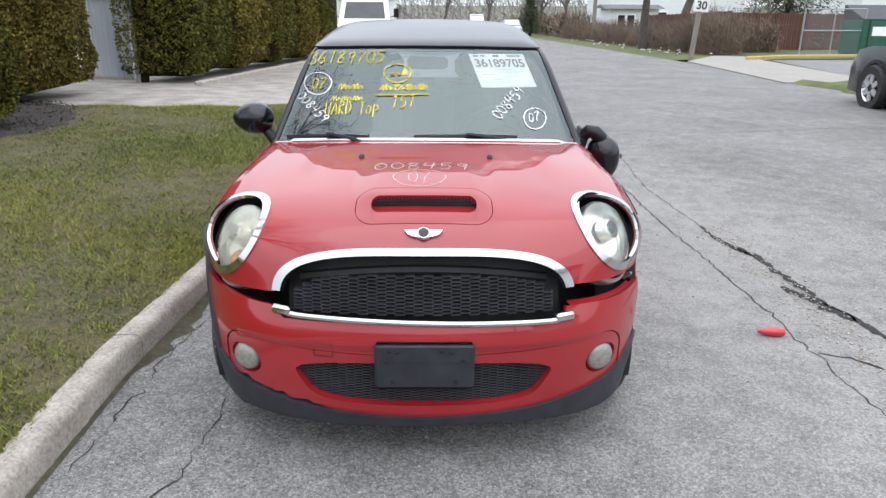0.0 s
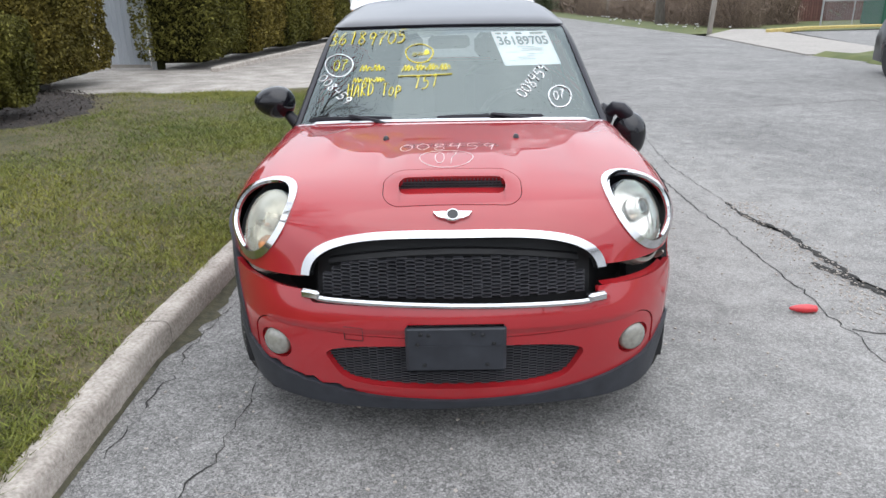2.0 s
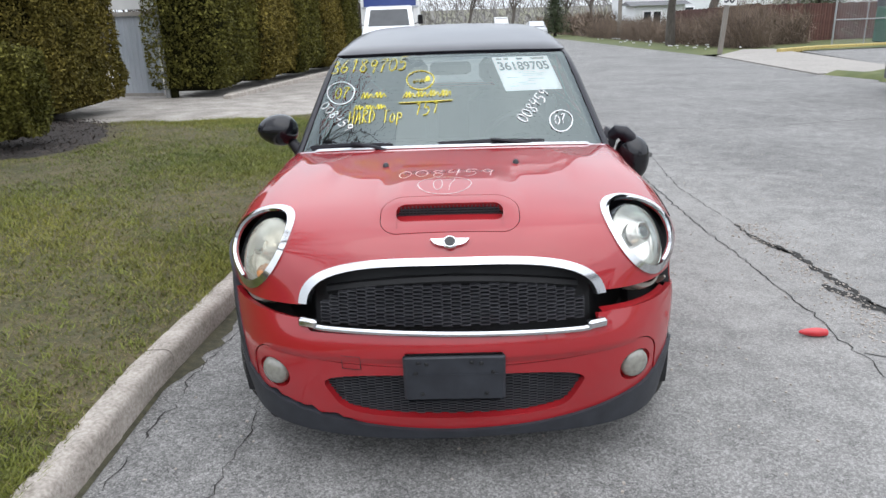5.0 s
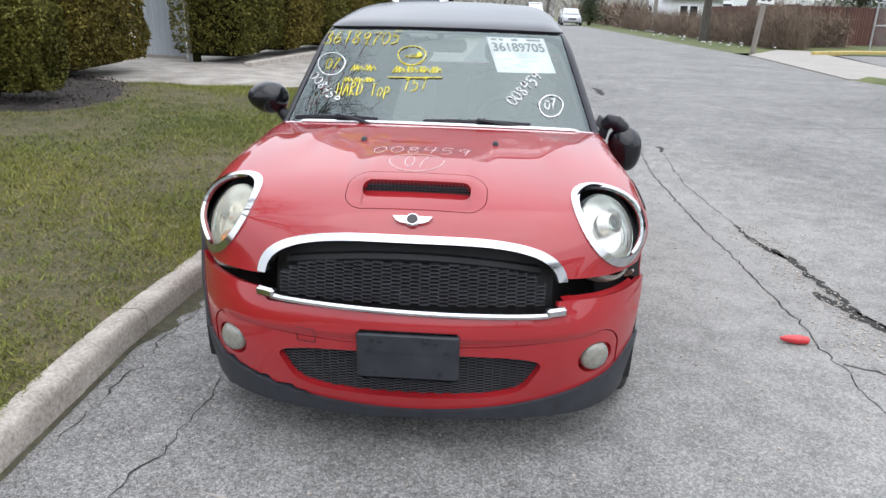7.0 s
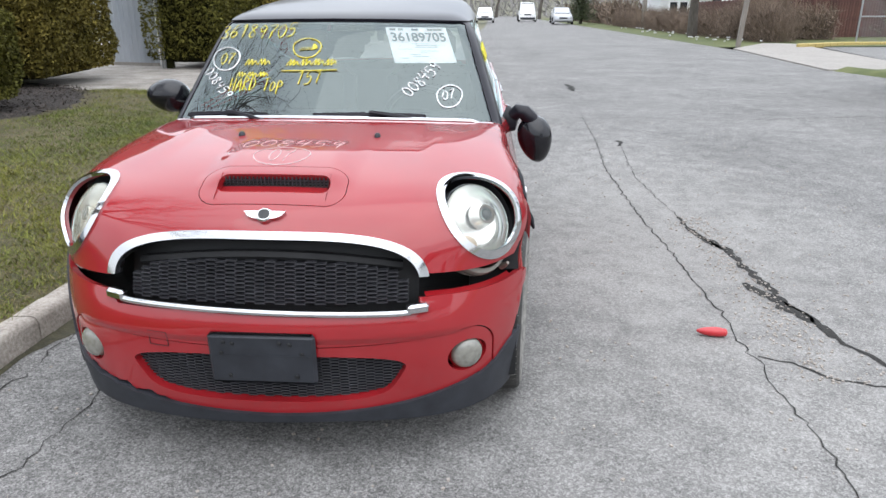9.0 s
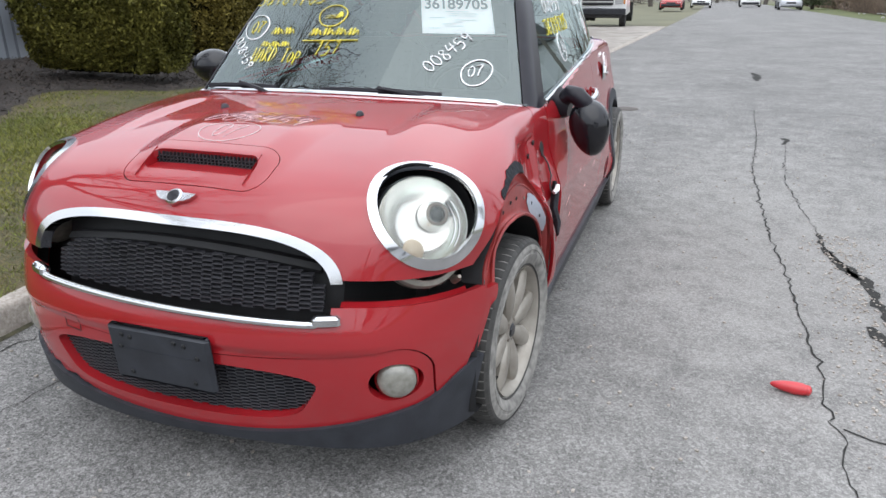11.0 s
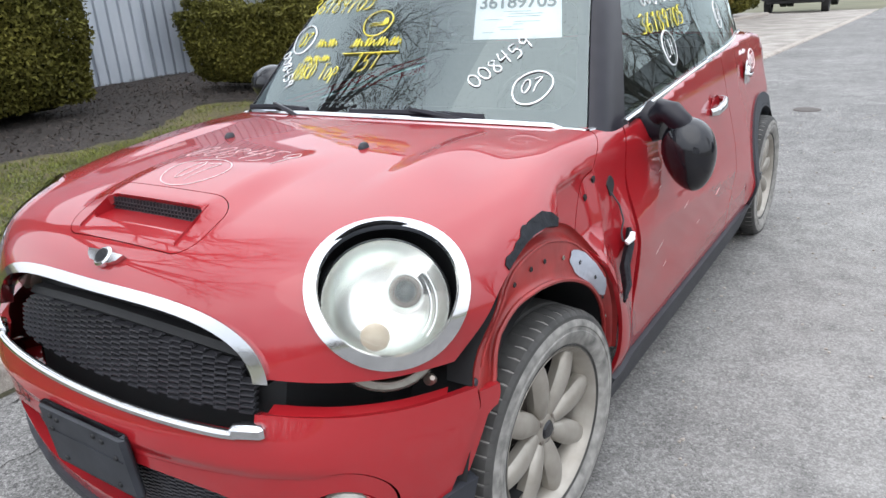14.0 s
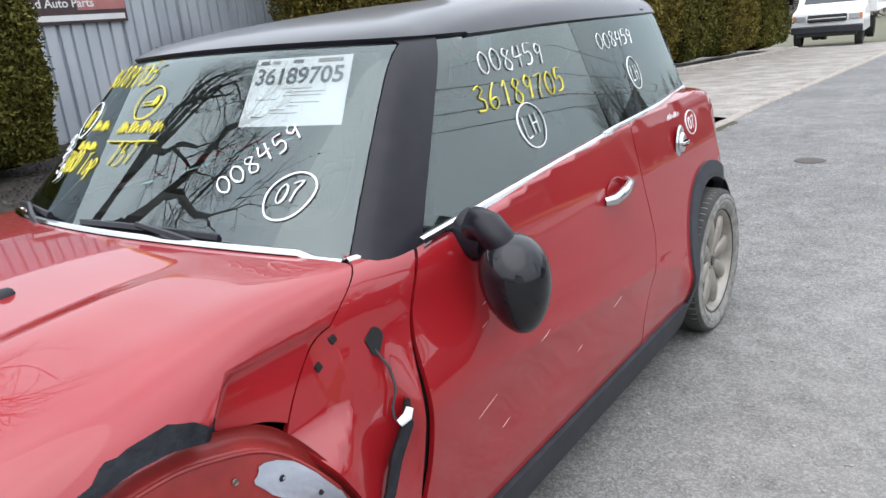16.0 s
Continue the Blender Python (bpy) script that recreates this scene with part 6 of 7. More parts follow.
M_GALV = surface("galvanised_steel", (0.30, 0.31, 0.32), (0.42, 0.43, 0.44), 14, 0.45, 0.6)


def hedge(name, x0, x1, y0, y1, z1, count, leaf, mat, label, seed, m=None, skew=0.0, ragged=0.08):
    """A clipped hedge: a core coloured shade-dark under a coat of thousands of small leaves."""
    rs = np.random.RandomState(seed)
    zb = rise((x0 + x1) / 2, y0) - 0.02
    h = thing(name, label, "hedge")
    g = Geo()
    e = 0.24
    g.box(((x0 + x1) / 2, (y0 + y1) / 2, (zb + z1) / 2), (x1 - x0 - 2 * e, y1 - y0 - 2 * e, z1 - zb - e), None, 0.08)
    # the box is coloured dark to stand in for shade between the leaves
    part("core", g, M_DARK_OLIVE, h, "solid core coloured dark as the inner shade")
    sx, sy, sz = x1 - x0, y1 - y0, z1 - zb
    areas = np.array([sy * sz, sx * sz, sx * sz, sx * sy])
    f = rs.choice(4, count, p=areas / areas.sum())
    u, v, w = rs.rand(count), rs.rand(count), rs.rand(count)
    x = np.where(f == 0, x1, x0 + u * sx)
    y = np.where(f == 2, y0, np.where(f == 1, y1, y0 + v * sy))
    z = np.where(f == 3, z1, zb + 0.16 + w * (sz - 0.16))
    nrm = np.stack([(f == 0) * 1.0, 1.0 * (f == 1) - (f == 2), 1.0 * (f == 3)], -1)
    lump = 0.06 * np.sin(x * 3.1 + z * 2) + 0.05 * np.sin(y * 3.7 - z * 2.6) + 0.03 * np.sin(z * 9 + x * 7 + y * 5)
    depth = -np.abs(rs.normal(0, 0.085, count)) + lump + rs.rand(count) ** 6 * ragged
    low = np.clip((zb + 0.60 - z) / 0.60, 0, 1)
    p = np.stack([x, y, z], -1) + nrm * (depth - 0.34 * low ** 2)[:, None]
    # round the corners
    c = np.array([(x0 + x1) / 2, (y0 + y1) / 2, (zb + z1) / 2])
    q = np.abs(p - c) / (np.array([sx, sy, sz]) / 2)
    over = np.sort(q, axis=1)[:, 1]
    p = c + (p - c) * (1 - 0.05 * np.clip((over - 0.8) / 0.2, 0, 1) ** 2)[:, None]
    p[:, 2] = np.maximum(p[:, 2], zb + 0.02)
    a = rs.normal(0, 1, (count, 3)) + nrm * 0.4
    a /= np.linalg.norm(a, axis=1, keepdims=True)
    b = np.cross(a, rs.normal(0, 1, (count, 3)))
    b /= np.linalg.norm(b, axis=1, keepdims=True)
    s = (leaf * 0.86 * rs.uniform(0.6, 1.35, count))[:, None]
    vs = np.stack([p - a * s, p + b * s * 0.45, p + a * s, p - b * s * 0.45], 1).reshape(-1, 3)
    me = bpy.data.meshes.new("foliage")
    me.from_pydata(vs.tolist(), [], np.arange(4 * count).reshape(-1, 4).tolist())
    me.materials.append(mat)
    leaves = new("foliage", me)
    leaves.parent = h
    tagged(leaves, "small dense evergreen leaves")
    return h


hedge("low_hedge", -6.45, -4.5, 4.7, 5.42, 1.22, 76000, 0.028, M_LEAF, "low square-clipped evergreen hedge on the mulch bed", 1)
hedge("clipped_hedge", -8.3, -6.15, 0.9, 3.3, 2.05, 100000, 0.032, M_LEAF, "square-clipped evergreen hedge beside the metal fence", 2)
# added hedge: its darker leaves stand in for the next hedge's shaded front
hedge("tall_hedge", -8.5, -6.95, 8.75, 10.6, 3.6, 42000, 0.038, M_LEAF, "added tall evergreen hedge beside the gate, dark as a shaded face", 3)
hedge("bronzed_hedge", -7.3, -5.45, 7.3, 9.45, 3.6, 70000, 0.037, M_LEAF_WARM, "tall evergreen hedge at the driveway, its lit side's warm tone in the leaf colour", 4)
for i in range(5):
    t0 = i / 5
    x, y = -4.55 + 1.2 * t0, 11.45 + 13.0 * t0
    hedge("boundary_hedge", x - 1.45, x + 0.1, y, y + 2.75, 3.7 + fall(y) * 0.5, 30000, 0.046, M_LEAF if i % 2 == 0 else M_LEAF_WARM, "tall clipped boundary hedge along the gravel drive", 10 + i)

# ribbed metal fence, darker in a soft spot low down beside the low hedge
def darken_spot(m, spot, size, dark):
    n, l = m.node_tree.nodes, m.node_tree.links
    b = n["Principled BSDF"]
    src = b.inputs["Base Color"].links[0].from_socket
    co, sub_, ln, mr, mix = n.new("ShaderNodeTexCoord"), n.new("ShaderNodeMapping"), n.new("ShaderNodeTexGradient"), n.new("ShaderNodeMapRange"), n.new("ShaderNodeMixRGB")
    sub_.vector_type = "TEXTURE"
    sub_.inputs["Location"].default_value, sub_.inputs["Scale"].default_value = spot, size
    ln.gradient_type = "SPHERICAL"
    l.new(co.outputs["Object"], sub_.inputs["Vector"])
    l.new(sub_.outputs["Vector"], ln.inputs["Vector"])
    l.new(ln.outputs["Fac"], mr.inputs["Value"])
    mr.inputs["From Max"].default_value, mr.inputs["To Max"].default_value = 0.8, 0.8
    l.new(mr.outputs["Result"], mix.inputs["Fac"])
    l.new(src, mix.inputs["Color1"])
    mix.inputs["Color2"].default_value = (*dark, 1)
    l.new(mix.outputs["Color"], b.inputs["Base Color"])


darken_spot(M_SHEET, (-8.45, 6.55, 0.75), (2.0, 1.1, 1.0), (0.06, 0.065, 0.075))
fence = tagged(new("metal_fence"), "blue-grey ribbed sheet-metal fence behind the hedges", kind="structure")
yy = -1.0
while yy < 9.4:
    prof = []
    for k in range(5):
        o = yy + k * 0.19
        prof += [(o, 0.0), (o + 0.125, 0.0), (o + 0.135, -0.045), (o + 0.165, -0.045), (o + 0.175, 0.0)]
    g = Geo()
    vs = [(-8.45 + b, a, z) for z in (0.10, 3.9) for a, b in prof] + [(-8.49 + b, a, z) for z in (0.10, 3.9) for a, b in prof]
    n = len(prof)
    g.add(vs, [(j, j + 1, n + j + 1, n + j) for j in range(n - 1)] + [(2 * n + j, 3 * n + j, 3 * n + j + 1, 2 * n + j + 1) for j in range(n - 1)])
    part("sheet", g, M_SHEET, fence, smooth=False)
    yy += 0.95
# banner on the fence
M_BAN_W = surface("banner_white", (0.62, 0.62, 0.62), (0.76, 0.75, 0.74), 4, 0.6)
M_BAN_D = surface("banner_dark", (0.045, 0.025, 0.028), (0.08, 0.05, 0.05), 5, 0.6)
M_BAN_R = surface("banner_faded_red", (0.36, 0.12, 0.12), (0.48, 0.22, 0.20), 5, 0.6)
ban = thing("banner", "faded printed advertising banner on the metal fence", "banner")
part("cloth", Geo().box((-8.405, 4.64, 2.35), (0.012, 2.10, 1.10)), M_BAN_D, ban)
part("stripe", Geo().box((-8.396, 5.33, 2.05), (0.006, 0.70, 0.16)), M_BAN_R, ban)
part("stripe", Geo().box((-8.396, 5.33, 2.24), (0.006, 0.70, 0.12)), M_BAN_W, ban)
part("stripe", Geo().box((-8.396, 5.33, 2.42), (0.006, 0.70, 0.14)), M_BAN_R, ban)
for y0, w, z, h in ((4.55, 1.9, 2.62, 0.17), (4.62, 1.45, 2.29, 0.17), (4.65, 2.0, 1.875, 0.075)):
    part("print_bar", Geo().box((-8.392, y0, z), (0.006, w, h)), M_BAN_W, ban)
me = lettering("Used Auto Parts", 0.155, M_BAN_W, 0.003)
me.transform(Matrix.Translation((-8.390, 4.70, 2.06)) @ Matrix(((0, 0, 1, 0), (1, 0, 0, 0), (0, 1, 0, 0), (0, 0, 0, 1))))
part("print_words", me, M_BAN_W, ban)

# gate between the hedges
gate = thing("sheet_metal_gate", "pale ribbed sheet-metal gate at the end of the drive", "gate")
gm = Matrix.Translation((-6.83, 11.95, 0.02)) @ Matrix.Rotation(radians(-12), 4, "Z")
prof = []
for k in range(9):
    o = k * 0.12
    prof += [(o, 0.0), (o + 0.07, 0.0), (o + 0.085, -0.02), (o + 0.105, -0.02)]
n = len(prof)
g = Geo().add([gm @ Vector((a, b, z)) for z in (0.03, 1.55) for a, b in prof], [(j, j + 1, n + j + 1, n + j) for j in range(n - 1)])
part("gate_sheet", g, M_SHEET, gate, smooth=False)
for a, z, sx, sz in ((0.5, 1.56, 1.1, 0.08), (0.5, 0.03, 1.1, 0.06)):
    part("gate_rail", Geo().box(gm @ Vector((a, -0.03, z)), (sx, 0.05, sz), gm.to_3x3().to_4x4()), M_PALE, gate)
part("gate_sign", Geo().box(gm @ Vector((0.55, -0.02, 1.95)), (1.0, 0.02, 0.62), gm.to_3x3().to_4x4()), M_BAN_W, gate, "weathered white board")
part("gate_post", Geo().tube([gm @ Vector((1.13, 0, -0.1)), gm @ Vector((1.13, 0, 3.3))], 0.05, 12), M_GALV, gate)
part("gate_post", Geo().box(gm @ Vector((1.24, 0.05, 1.6)), (0.12, 0.12, 3.4)), M_DARK_OLIVE, gate, "dark timber post")
part("gate_latch", Geo().box(gm @ Vector((1.16, -0.07, 0.42)), (0.10, 0.06, 0.12), None, 0.01), M_GALV, gate)
# stone edging along the boundary hedge
g = Geo()
for i in range(24):
    t = i / 24
    g.box((-4.36 + 1.2 * t, 11.4 + 13.0 * t, 0.05 + fall(11.4 + 13.0 * t)), (0.16, 0.56, 0.16), Matrix.Rotation(radians(-5), 4, "Z"), 0.02)
solid("edging", g, M_CONCRETE, "low weathered edging at the hedge's foot", kind="stuff")
# wood chips on the mulch bed
rs = np.random.RandomState(9)
n = 26000
cx, cy = rs.uniform(-8.9, -3.9, n), rs.uniform(-2, 8.1, n)
ok = cx < np.array([bed_edge(v) for v in cy]) + rs.normal(0, 0.08, n)
cx, cy = cx[ok], cy[ok]
n = len(cx)
p = np.stack([cx, cy, np.array([rise(a, b) for a, b in zip(cx, cy)]) + 0.03 + rs.uniform(0, 0.015, n)], -1)
a = rs.normal(0, 1, (n, 3)) * (1, 1, 0.35)
a /= np.linalg.norm(a, axis=1, keepdims=True)
b = np.cross(a, rs.normal(0, 0.4, (n, 3)) + (0, 0, 1))
b /= np.linalg.norm(b, axis=1, keepdims=True)
s = rs.uniform(0.008, 0.030, n)[:, None]
me = bpy.data.meshes.new("wood_chips")
me.from_pydata(np.stack([p - a * s, p + b * s * 0.35, p + a * s, p - b * s * 0.35], 1).reshape(-1, 3).tolist(), [], np.arange(4 * n).reshape(-1, 4).tolist())
me.materials.append(surface("wood_chips", (0.018, 0.013, 0.011), (0.075, 0.058, 0.048), 3, 0.9, island=0.5))
tagged(new("wood_chips", me), "scattered dark wood chips", kind="stuff")

# ---- bare trees ----
M_BARK = surface("grey_bark", (0.055, 0.047, 0.040), (0.12, 0.105, 0.09), 14, 0.9, bump=0.01, bump_scale=30, stretch=(1, 1, 0.25))
M_TWIGS = surface("bare_twigs", (0.05, 0.042, 0.036), (0.11, 0.092, 0.078), 5, 0.9)


def bare_tree(name, at, height, r, seed, label, spread=0.75, depth=5, droop=0.0, kids=3):
    """A leafless tree: a tapered trunk with limbs, branches and twigs."""
    rnd = random.Random(seed)
    t = thing(name, label, "tree", Matrix.Translation(at))
    trunk, crown = Geo(), Geo()

    def grow(p, d, length, rad, level):
        pts, q, dd = [p], p, d.copy()
        n = 4 if level < 3 else 3
        for i in range(n):
            dd = (dd + Vector((rnd.gauss(0, 0.13), rnd.gauss(0, 0.13), rnd.gauss(0.03, 0.08) - droop * level * 0.06))).normalized()
            q = q + dd * (length / n)
            pts.append(q)
        rs_ = [rad * (1 - 0.45 * i / n) for i in range(n + 1)]
        (trunk if level == 0 else crown).tube(pts, rs_, 10 if level == 0 else (6 if level < 3 else 3))
        if level >= depth:
            return
        count = kids + (1 if level in (1, 2, 3) else 0) + (1 if level == 0 else 0)
        for k in range(count):
            f = rnd.uniform(0.35, 1.0) if level else rnd.uniform(0.55, 1.0)
            if k == 0:
                f = 1.0
            idx = min(n - 1, int(f * n))
            o = pts[idx] + (pts[idx + 1] - pts[idx]) * (f * n - idx)
            side = Vector((rnd.gauss(0, 1), rnd.gauss(0, 1), rnd.gauss(0, 0.5)))
            side = (side - dd * side.dot(dd)).normalized()
            s = spread * rnd.uniform(0.5, 1.15) if k else 0.25
            grow(o, (dd + side * s + Vector((0, 0, 0.12 - droop * 0.1))).normalized(), length * rnd.uniform(0.58, 0.80), rs_[idx] * rnd.uniform(0.5, 0.72), level + 1)

    grow(Vector((0, 0, -0.1)), Vector((rnd.gauss(0, 0.05), rnd.gauss(0, 0.05), 1)), height * 0.30, r, 0)
    part("trunk", trunk, M_BARK, t)
    part("crown", crown, M_TWIGS, t, "bare branches and twigs")
    return t


# the big tree on the lawn that the windscreen and bonnet mirror
bare_tree("lawn_tree", (-4.7, 0.1, rise(-4.7, 0.1)), 14.0, 0.32, 5, "large leafless tree with spreading limbs on the lawn", 1.0, 6, 0.35, 3)
tree_a = bare_tree("street_tree", (19.5, 62, fall(62)), 13, 0.30, 12, "tall leafless street tree", 0.8, 5)

# ---- the far side of the street and the distance ----
M_WHITE = surface("white_vehicle_paint", (0.70, 0.70, 0.69), (0.80, 0.80, 0.79), 4, 0.35, coat=0.6)
M_SILVER = surface("silver_vehicle_paint", (0.42, 0.43, 0.45), (0.52, 0.53, 0.55), 4, 0.3, 0.4, coat=0.7)
M_DARK = surface("dark_vehicle_paint", (0.010, 0.011, 0.014), (0.018, 0.019, 0.023), 4, 0.3, coat=0.35, spec=0.3)
M_BLUE = surface("blue_box_panel", (0.025, 0.045, 0.16), (0.04, 0.065, 0.22), 3, 0.4, coat=0.4)
M_WINDOW = surface("dark_window", (0.015, 0.018, 0.022), (0.04, 0.045, 0.05), 2, 0.15, coat=0.35, spec=0.4)
M_TYRE = surface("tyre_black", (0.015, 0.015, 0.015), (0.03, 0.03, 0.03), 12, 0.8)
M_HOUSE = surface("white_siding", (0.66, 0.67, 0.68), (0.78, 0.79, 0.80), 2, 0.6, stretch=(1, 1, 6))
M_ROOF = surface("grey_shingle", (0.10, 0.10, 0.105), (0.17, 0.17, 0.175), 6, 0.9)
M_FENCE = surface("red_brown_boards", (0.065, 0.026, 0.021), (0.12, 0.055, 0.042), 8, 0.9, vary=0.2)
M_BRUSH = surface("brown_brush", (0.085, 0.060, 0.045), (0.21, 0.155, 0.115), 1.5, 0.9, island=0.5)
M_GREEN = surface("green_container", (0.012, 0.075, 0.045), (0.02, 0.11, 0.07), 5, 0.5)
M_YKERB = surface("yellow_painted_kerb", (0.36, 0.27, 0.09), (0.50, 0.39, 0.15), 20, 0.8)
M_WOODPOLE = surface("pole_timber", (0.17, 0.15, 0.13), (0.27, 0.245, 0.215), 10, 0.9, stretch=(1, 1, 0.2))
M_CONIFER = surface("dark_conifer", (0.020, 0.032, 0.012), (0.06, 0.075, 0.026), 2, 0.8, island=0.4)


def strip(name, outline, z, mat, label, kind="structure"):
    """A thin slab over an outline, following the fall of the street."""
    top = [(x, y, fall(y) + z) for x, y in outline]
    low = [(x, y, fall(y) - 0.12) for x, y in outline]
    n = len(outline)
    return solid(name, Geo().add(top + low, [tuple(range(n))] + [(i, (i + 1) % n, n + (i + 1) % n, n + i) for i in range(n)]), mat, label, kind=kind, smooth=False)


def verge_sheet(name, x0, x1, y0, y1, z, mat, label):
    g = Geo().sheet(np.linspace(0, 1, 8), np.linspace(y0, y1, 40), lambda u, y: (x0 + (x1 - x0) * u + (0.15 * math.sin(y * 1.3) if u == 0 else 0), y, fall(y) + (z + 0.03 * math.sin(u * 9 + y) if u > 0 else -0.03)))
    return solid(name, g, mat, label, kind="structure")


strip("sidewalk", [(7.55, 13.0), (8.5, 22.0), (11.0, 26.4), (12.0, 26.0), (10.1, 15.0), (9.2, 12.8)], 0.03, M_PALE, "pale concrete apron across the verge")
verge_sheet("far_verge", 8.45, 60, 24.0, 130, 0.05, M_GRASS_FAR, "green verge along the far side of the street")
verge_sheet("verge_island", 7.7, 9.4, 4.0, 13.0, 0.06, M_GRASS_FAR, "grass strip beside the parking lot")
strip("parking_lot", [(9.9, -20), (10.0, 14.5), (11.9, 23.4), (40, 27.5), (40, -20)], 0.02, M_ASPHALT, "asphalt parking lot")
verge_sheet("near_verge", 7.7, 10.0, -30, 4.0, 0.05, M_GRASS_FAR, "grass strip beside the street")
g = Geo()
for (x0, y0), (x1, y1) in (((11.0, 23.2), (13.2, 24.9)), ((13.2, 24.9), (17.5, 26.0))):
    n = 6
    for i in range(n):
        x, y = x0 + (x1 - x0) * (i + 0.5) / n, y0 + (y1 - y0) * (i + 0.5) / n
        g.box((x, y, fall(y) + 0.06), (math.hypot(x1 - x0, y1 - y0) / n - 0.01, 0.16, 0.16), Matrix.Rotation(math.atan2(y1 - y0, x1 - x0), 4, "Z"), 0.02)
solid("yellow_kerb", g, M_YKERB, "yellow painted kerb of the parking lot", kind="structure")


def vehicle(name, label, category, m, size, paint, cabin, hood=0.9, wheel_r=0.33, wheels=(0.8, 2.6), windows=True, group=""):
    """A car seen from some way off. size: length, width, height; y runs backwards from the front bumper."""
    ln, w, h = size
    c = thing(name, label, category, m, group)
    a, b, d, e = cabin
    belt = hood + 0.06
    def loft(rows, inset):
        g = Geo()
        vs = []
        for y, z0, z1, hw in rows:
            vs += [(-hw, y, z0), (-hw * 1.0, y, (z0 + z1) / 2 + 0.05), (-hw + inset, y, z1), (hw - inset, y, z1), (hw, y, (z0 + z1) / 2 + 0.05), (hw, y, z0)]
        k = 6
        g.add(vs, [(i * k + j, i * k + (j + 1) % k, (i + 1) * k + (j + 1) % k, (i + 1) * k + j) for i in range(len(rows) - 1) for j in range(k)] + [tuple(range(k))[::-1], tuple((len(rows) - 1) * k + j for j in range(k))])
        return g
    part("body", loft([(0.0, 0.32, hood - 0.28, w / 2 - 0.12), (0.10, 0.24, hood - 0.12, w / 2 - 0.04), (0.5, 0.22, hood - 0.04, w / 2), (a, 0.22, hood, w / 2), (e, 0.22, belt, w / 2), (ln - 0.25, 0.24, belt - 0.05, w / 2 - 0.03), (ln, 0.34, belt - 0.2, w / 2 - 0.12)], 0.09), paint, c)
    part("cabin", loft([(a, hood - 0.1, hood - 0.02, w / 2 - 0.08), (b, hood - 0.1, h - 0.03, w / 2 - 0.14), ((b + d) / 2, hood - 0.1, h, w / 2 - 0.14), (d, hood - 0.1, h - 0.04, w / 2 - 0.14), (e, hood - 0.1, belt, w / 2 - 0.08)], 0.10), paint, c)
    if windows:
        t = 0.10
        part("windscreen", Geo().add([(-w / 2 + 0.22, a + 0.06, hood + 0.03), (w / 2 - 0.22, a + 0.06, hood + 0.03), (w / 2 - 0.30, b - 0.03, h - 0.08), (-w / 2 + 0.30, b - 0.03, h - 0.08)], [(0, 1, 2, 3)]), M_WINDOW, c)
        for s in (-1, 1):
            x0, x1 = s * (w / 2 - 0.045), s * (w / 2 - 0.10)
            part("side_window", Geo().add([(x0, a + 0.35, hood + 0.05), (x0, e - 0.25, belt + 0.03), (x1, d - 0.1, h - 0.10), (x1, b + 0.12, h - 0.10)], [(0, 1, 2, 3)]), M_WINDOW, c)
    for s in (-1, 1):
        part("headlight", Geo().box((s * (w / 2 - 0.28), 0.06, hood - 0.30), (0.34, 0.10, 0.15), None, 0.03), M_SILVER, c)
        for y in wheels:
            wh = new("wheel")
            wh.parent = c
            q = Matrix.Translation((s * (w / 2 - 0.035), y, wheel_r)) @ (Matrix() if s > 0 else Matrix.Rotation(math.pi, 4, "Z"))
            part("tyre", Geo().lathe([(wheel_r * 0.62, -0.10), (wheel_r * 0.95, -0.11), (wheel_r, -0.07), (wheel_r, 0.07), (wheel_r * 0.95, 0.11), (wheel_r * 0.62, 0.10)], 32, q), M_TYRE, wh)
            arch = Geo().lathe([(wheel_r * 1.06, -0.02), (wheel_r * 1.08, 0.045), (wheel_r * 1.24, 0.045), (wheel_r * 1.26, 0.0)], 32, q)
            arch.f = [f for f in arch.f if min(arch.v[i][2] for i in f) > wheel_r * 0.55]
            part("arch_cladding", arch, M_TYRE, wh)
            rim = Geo().lathe([(wheel_r * 0.63, 0.09), (wheel_r * 0.56, 0.06), (wheel_r * 0.5, 0.02)], 32, q)
            part("rim", rim, M_CHROME, wh)
            for k in range(6):
                r = Matrix.Rotation(2 * math.pi * k / 6, 4, "X")
                part("spoke", Geo().box((0, 0, 0), (0.03, 0.075, wheel_r * 0.55), q @ r @ Matrix.Translation((0.07, 0, wheel_r * 0.3))), M_SILVER, wh)
            part("well", Geo().lathe([(wheel_r * 0.6, 0.0), (0.0001, -0.01)], 24, q), M_TYRE, wh)
    part("front_grille", Geo().box((0, 0.02, hood - 0.34), (w * 0.42, 0.06, 0.16), None, 0.02), M_GRILLE, c)
    part("bumper", Geo().box((0, 0.02, 0.42), (w - 0.22, 0.14, 0.20), None, 0.05), M_PLASTIC if paint is not M_SILVER else paint, c)
    return c


vehicle("parked_suv", "dark sport-utility car parked on the far side of the street", "car", Matrix.Translation((7.72, 9.38, -0.04)) @ Matrix.Rotation(math.pi, 4, "Z"), (4.7, 1.86, 1.80), M_DARK, (1.35, 2.0, 4.0, 4.6), 0.98, 0.34, (0.88, 3.55))
vehicle("parked_car", "silver car parked far down the street", "car", Matrix.Translation((7.4, 67, fall(67))), (4.5, 1.78, 1.45), M_SILVER, (1.2, 1.9, 3.3, 4.1), 0.92, 0.32, (0.85, 3.5), group="cars down the street")
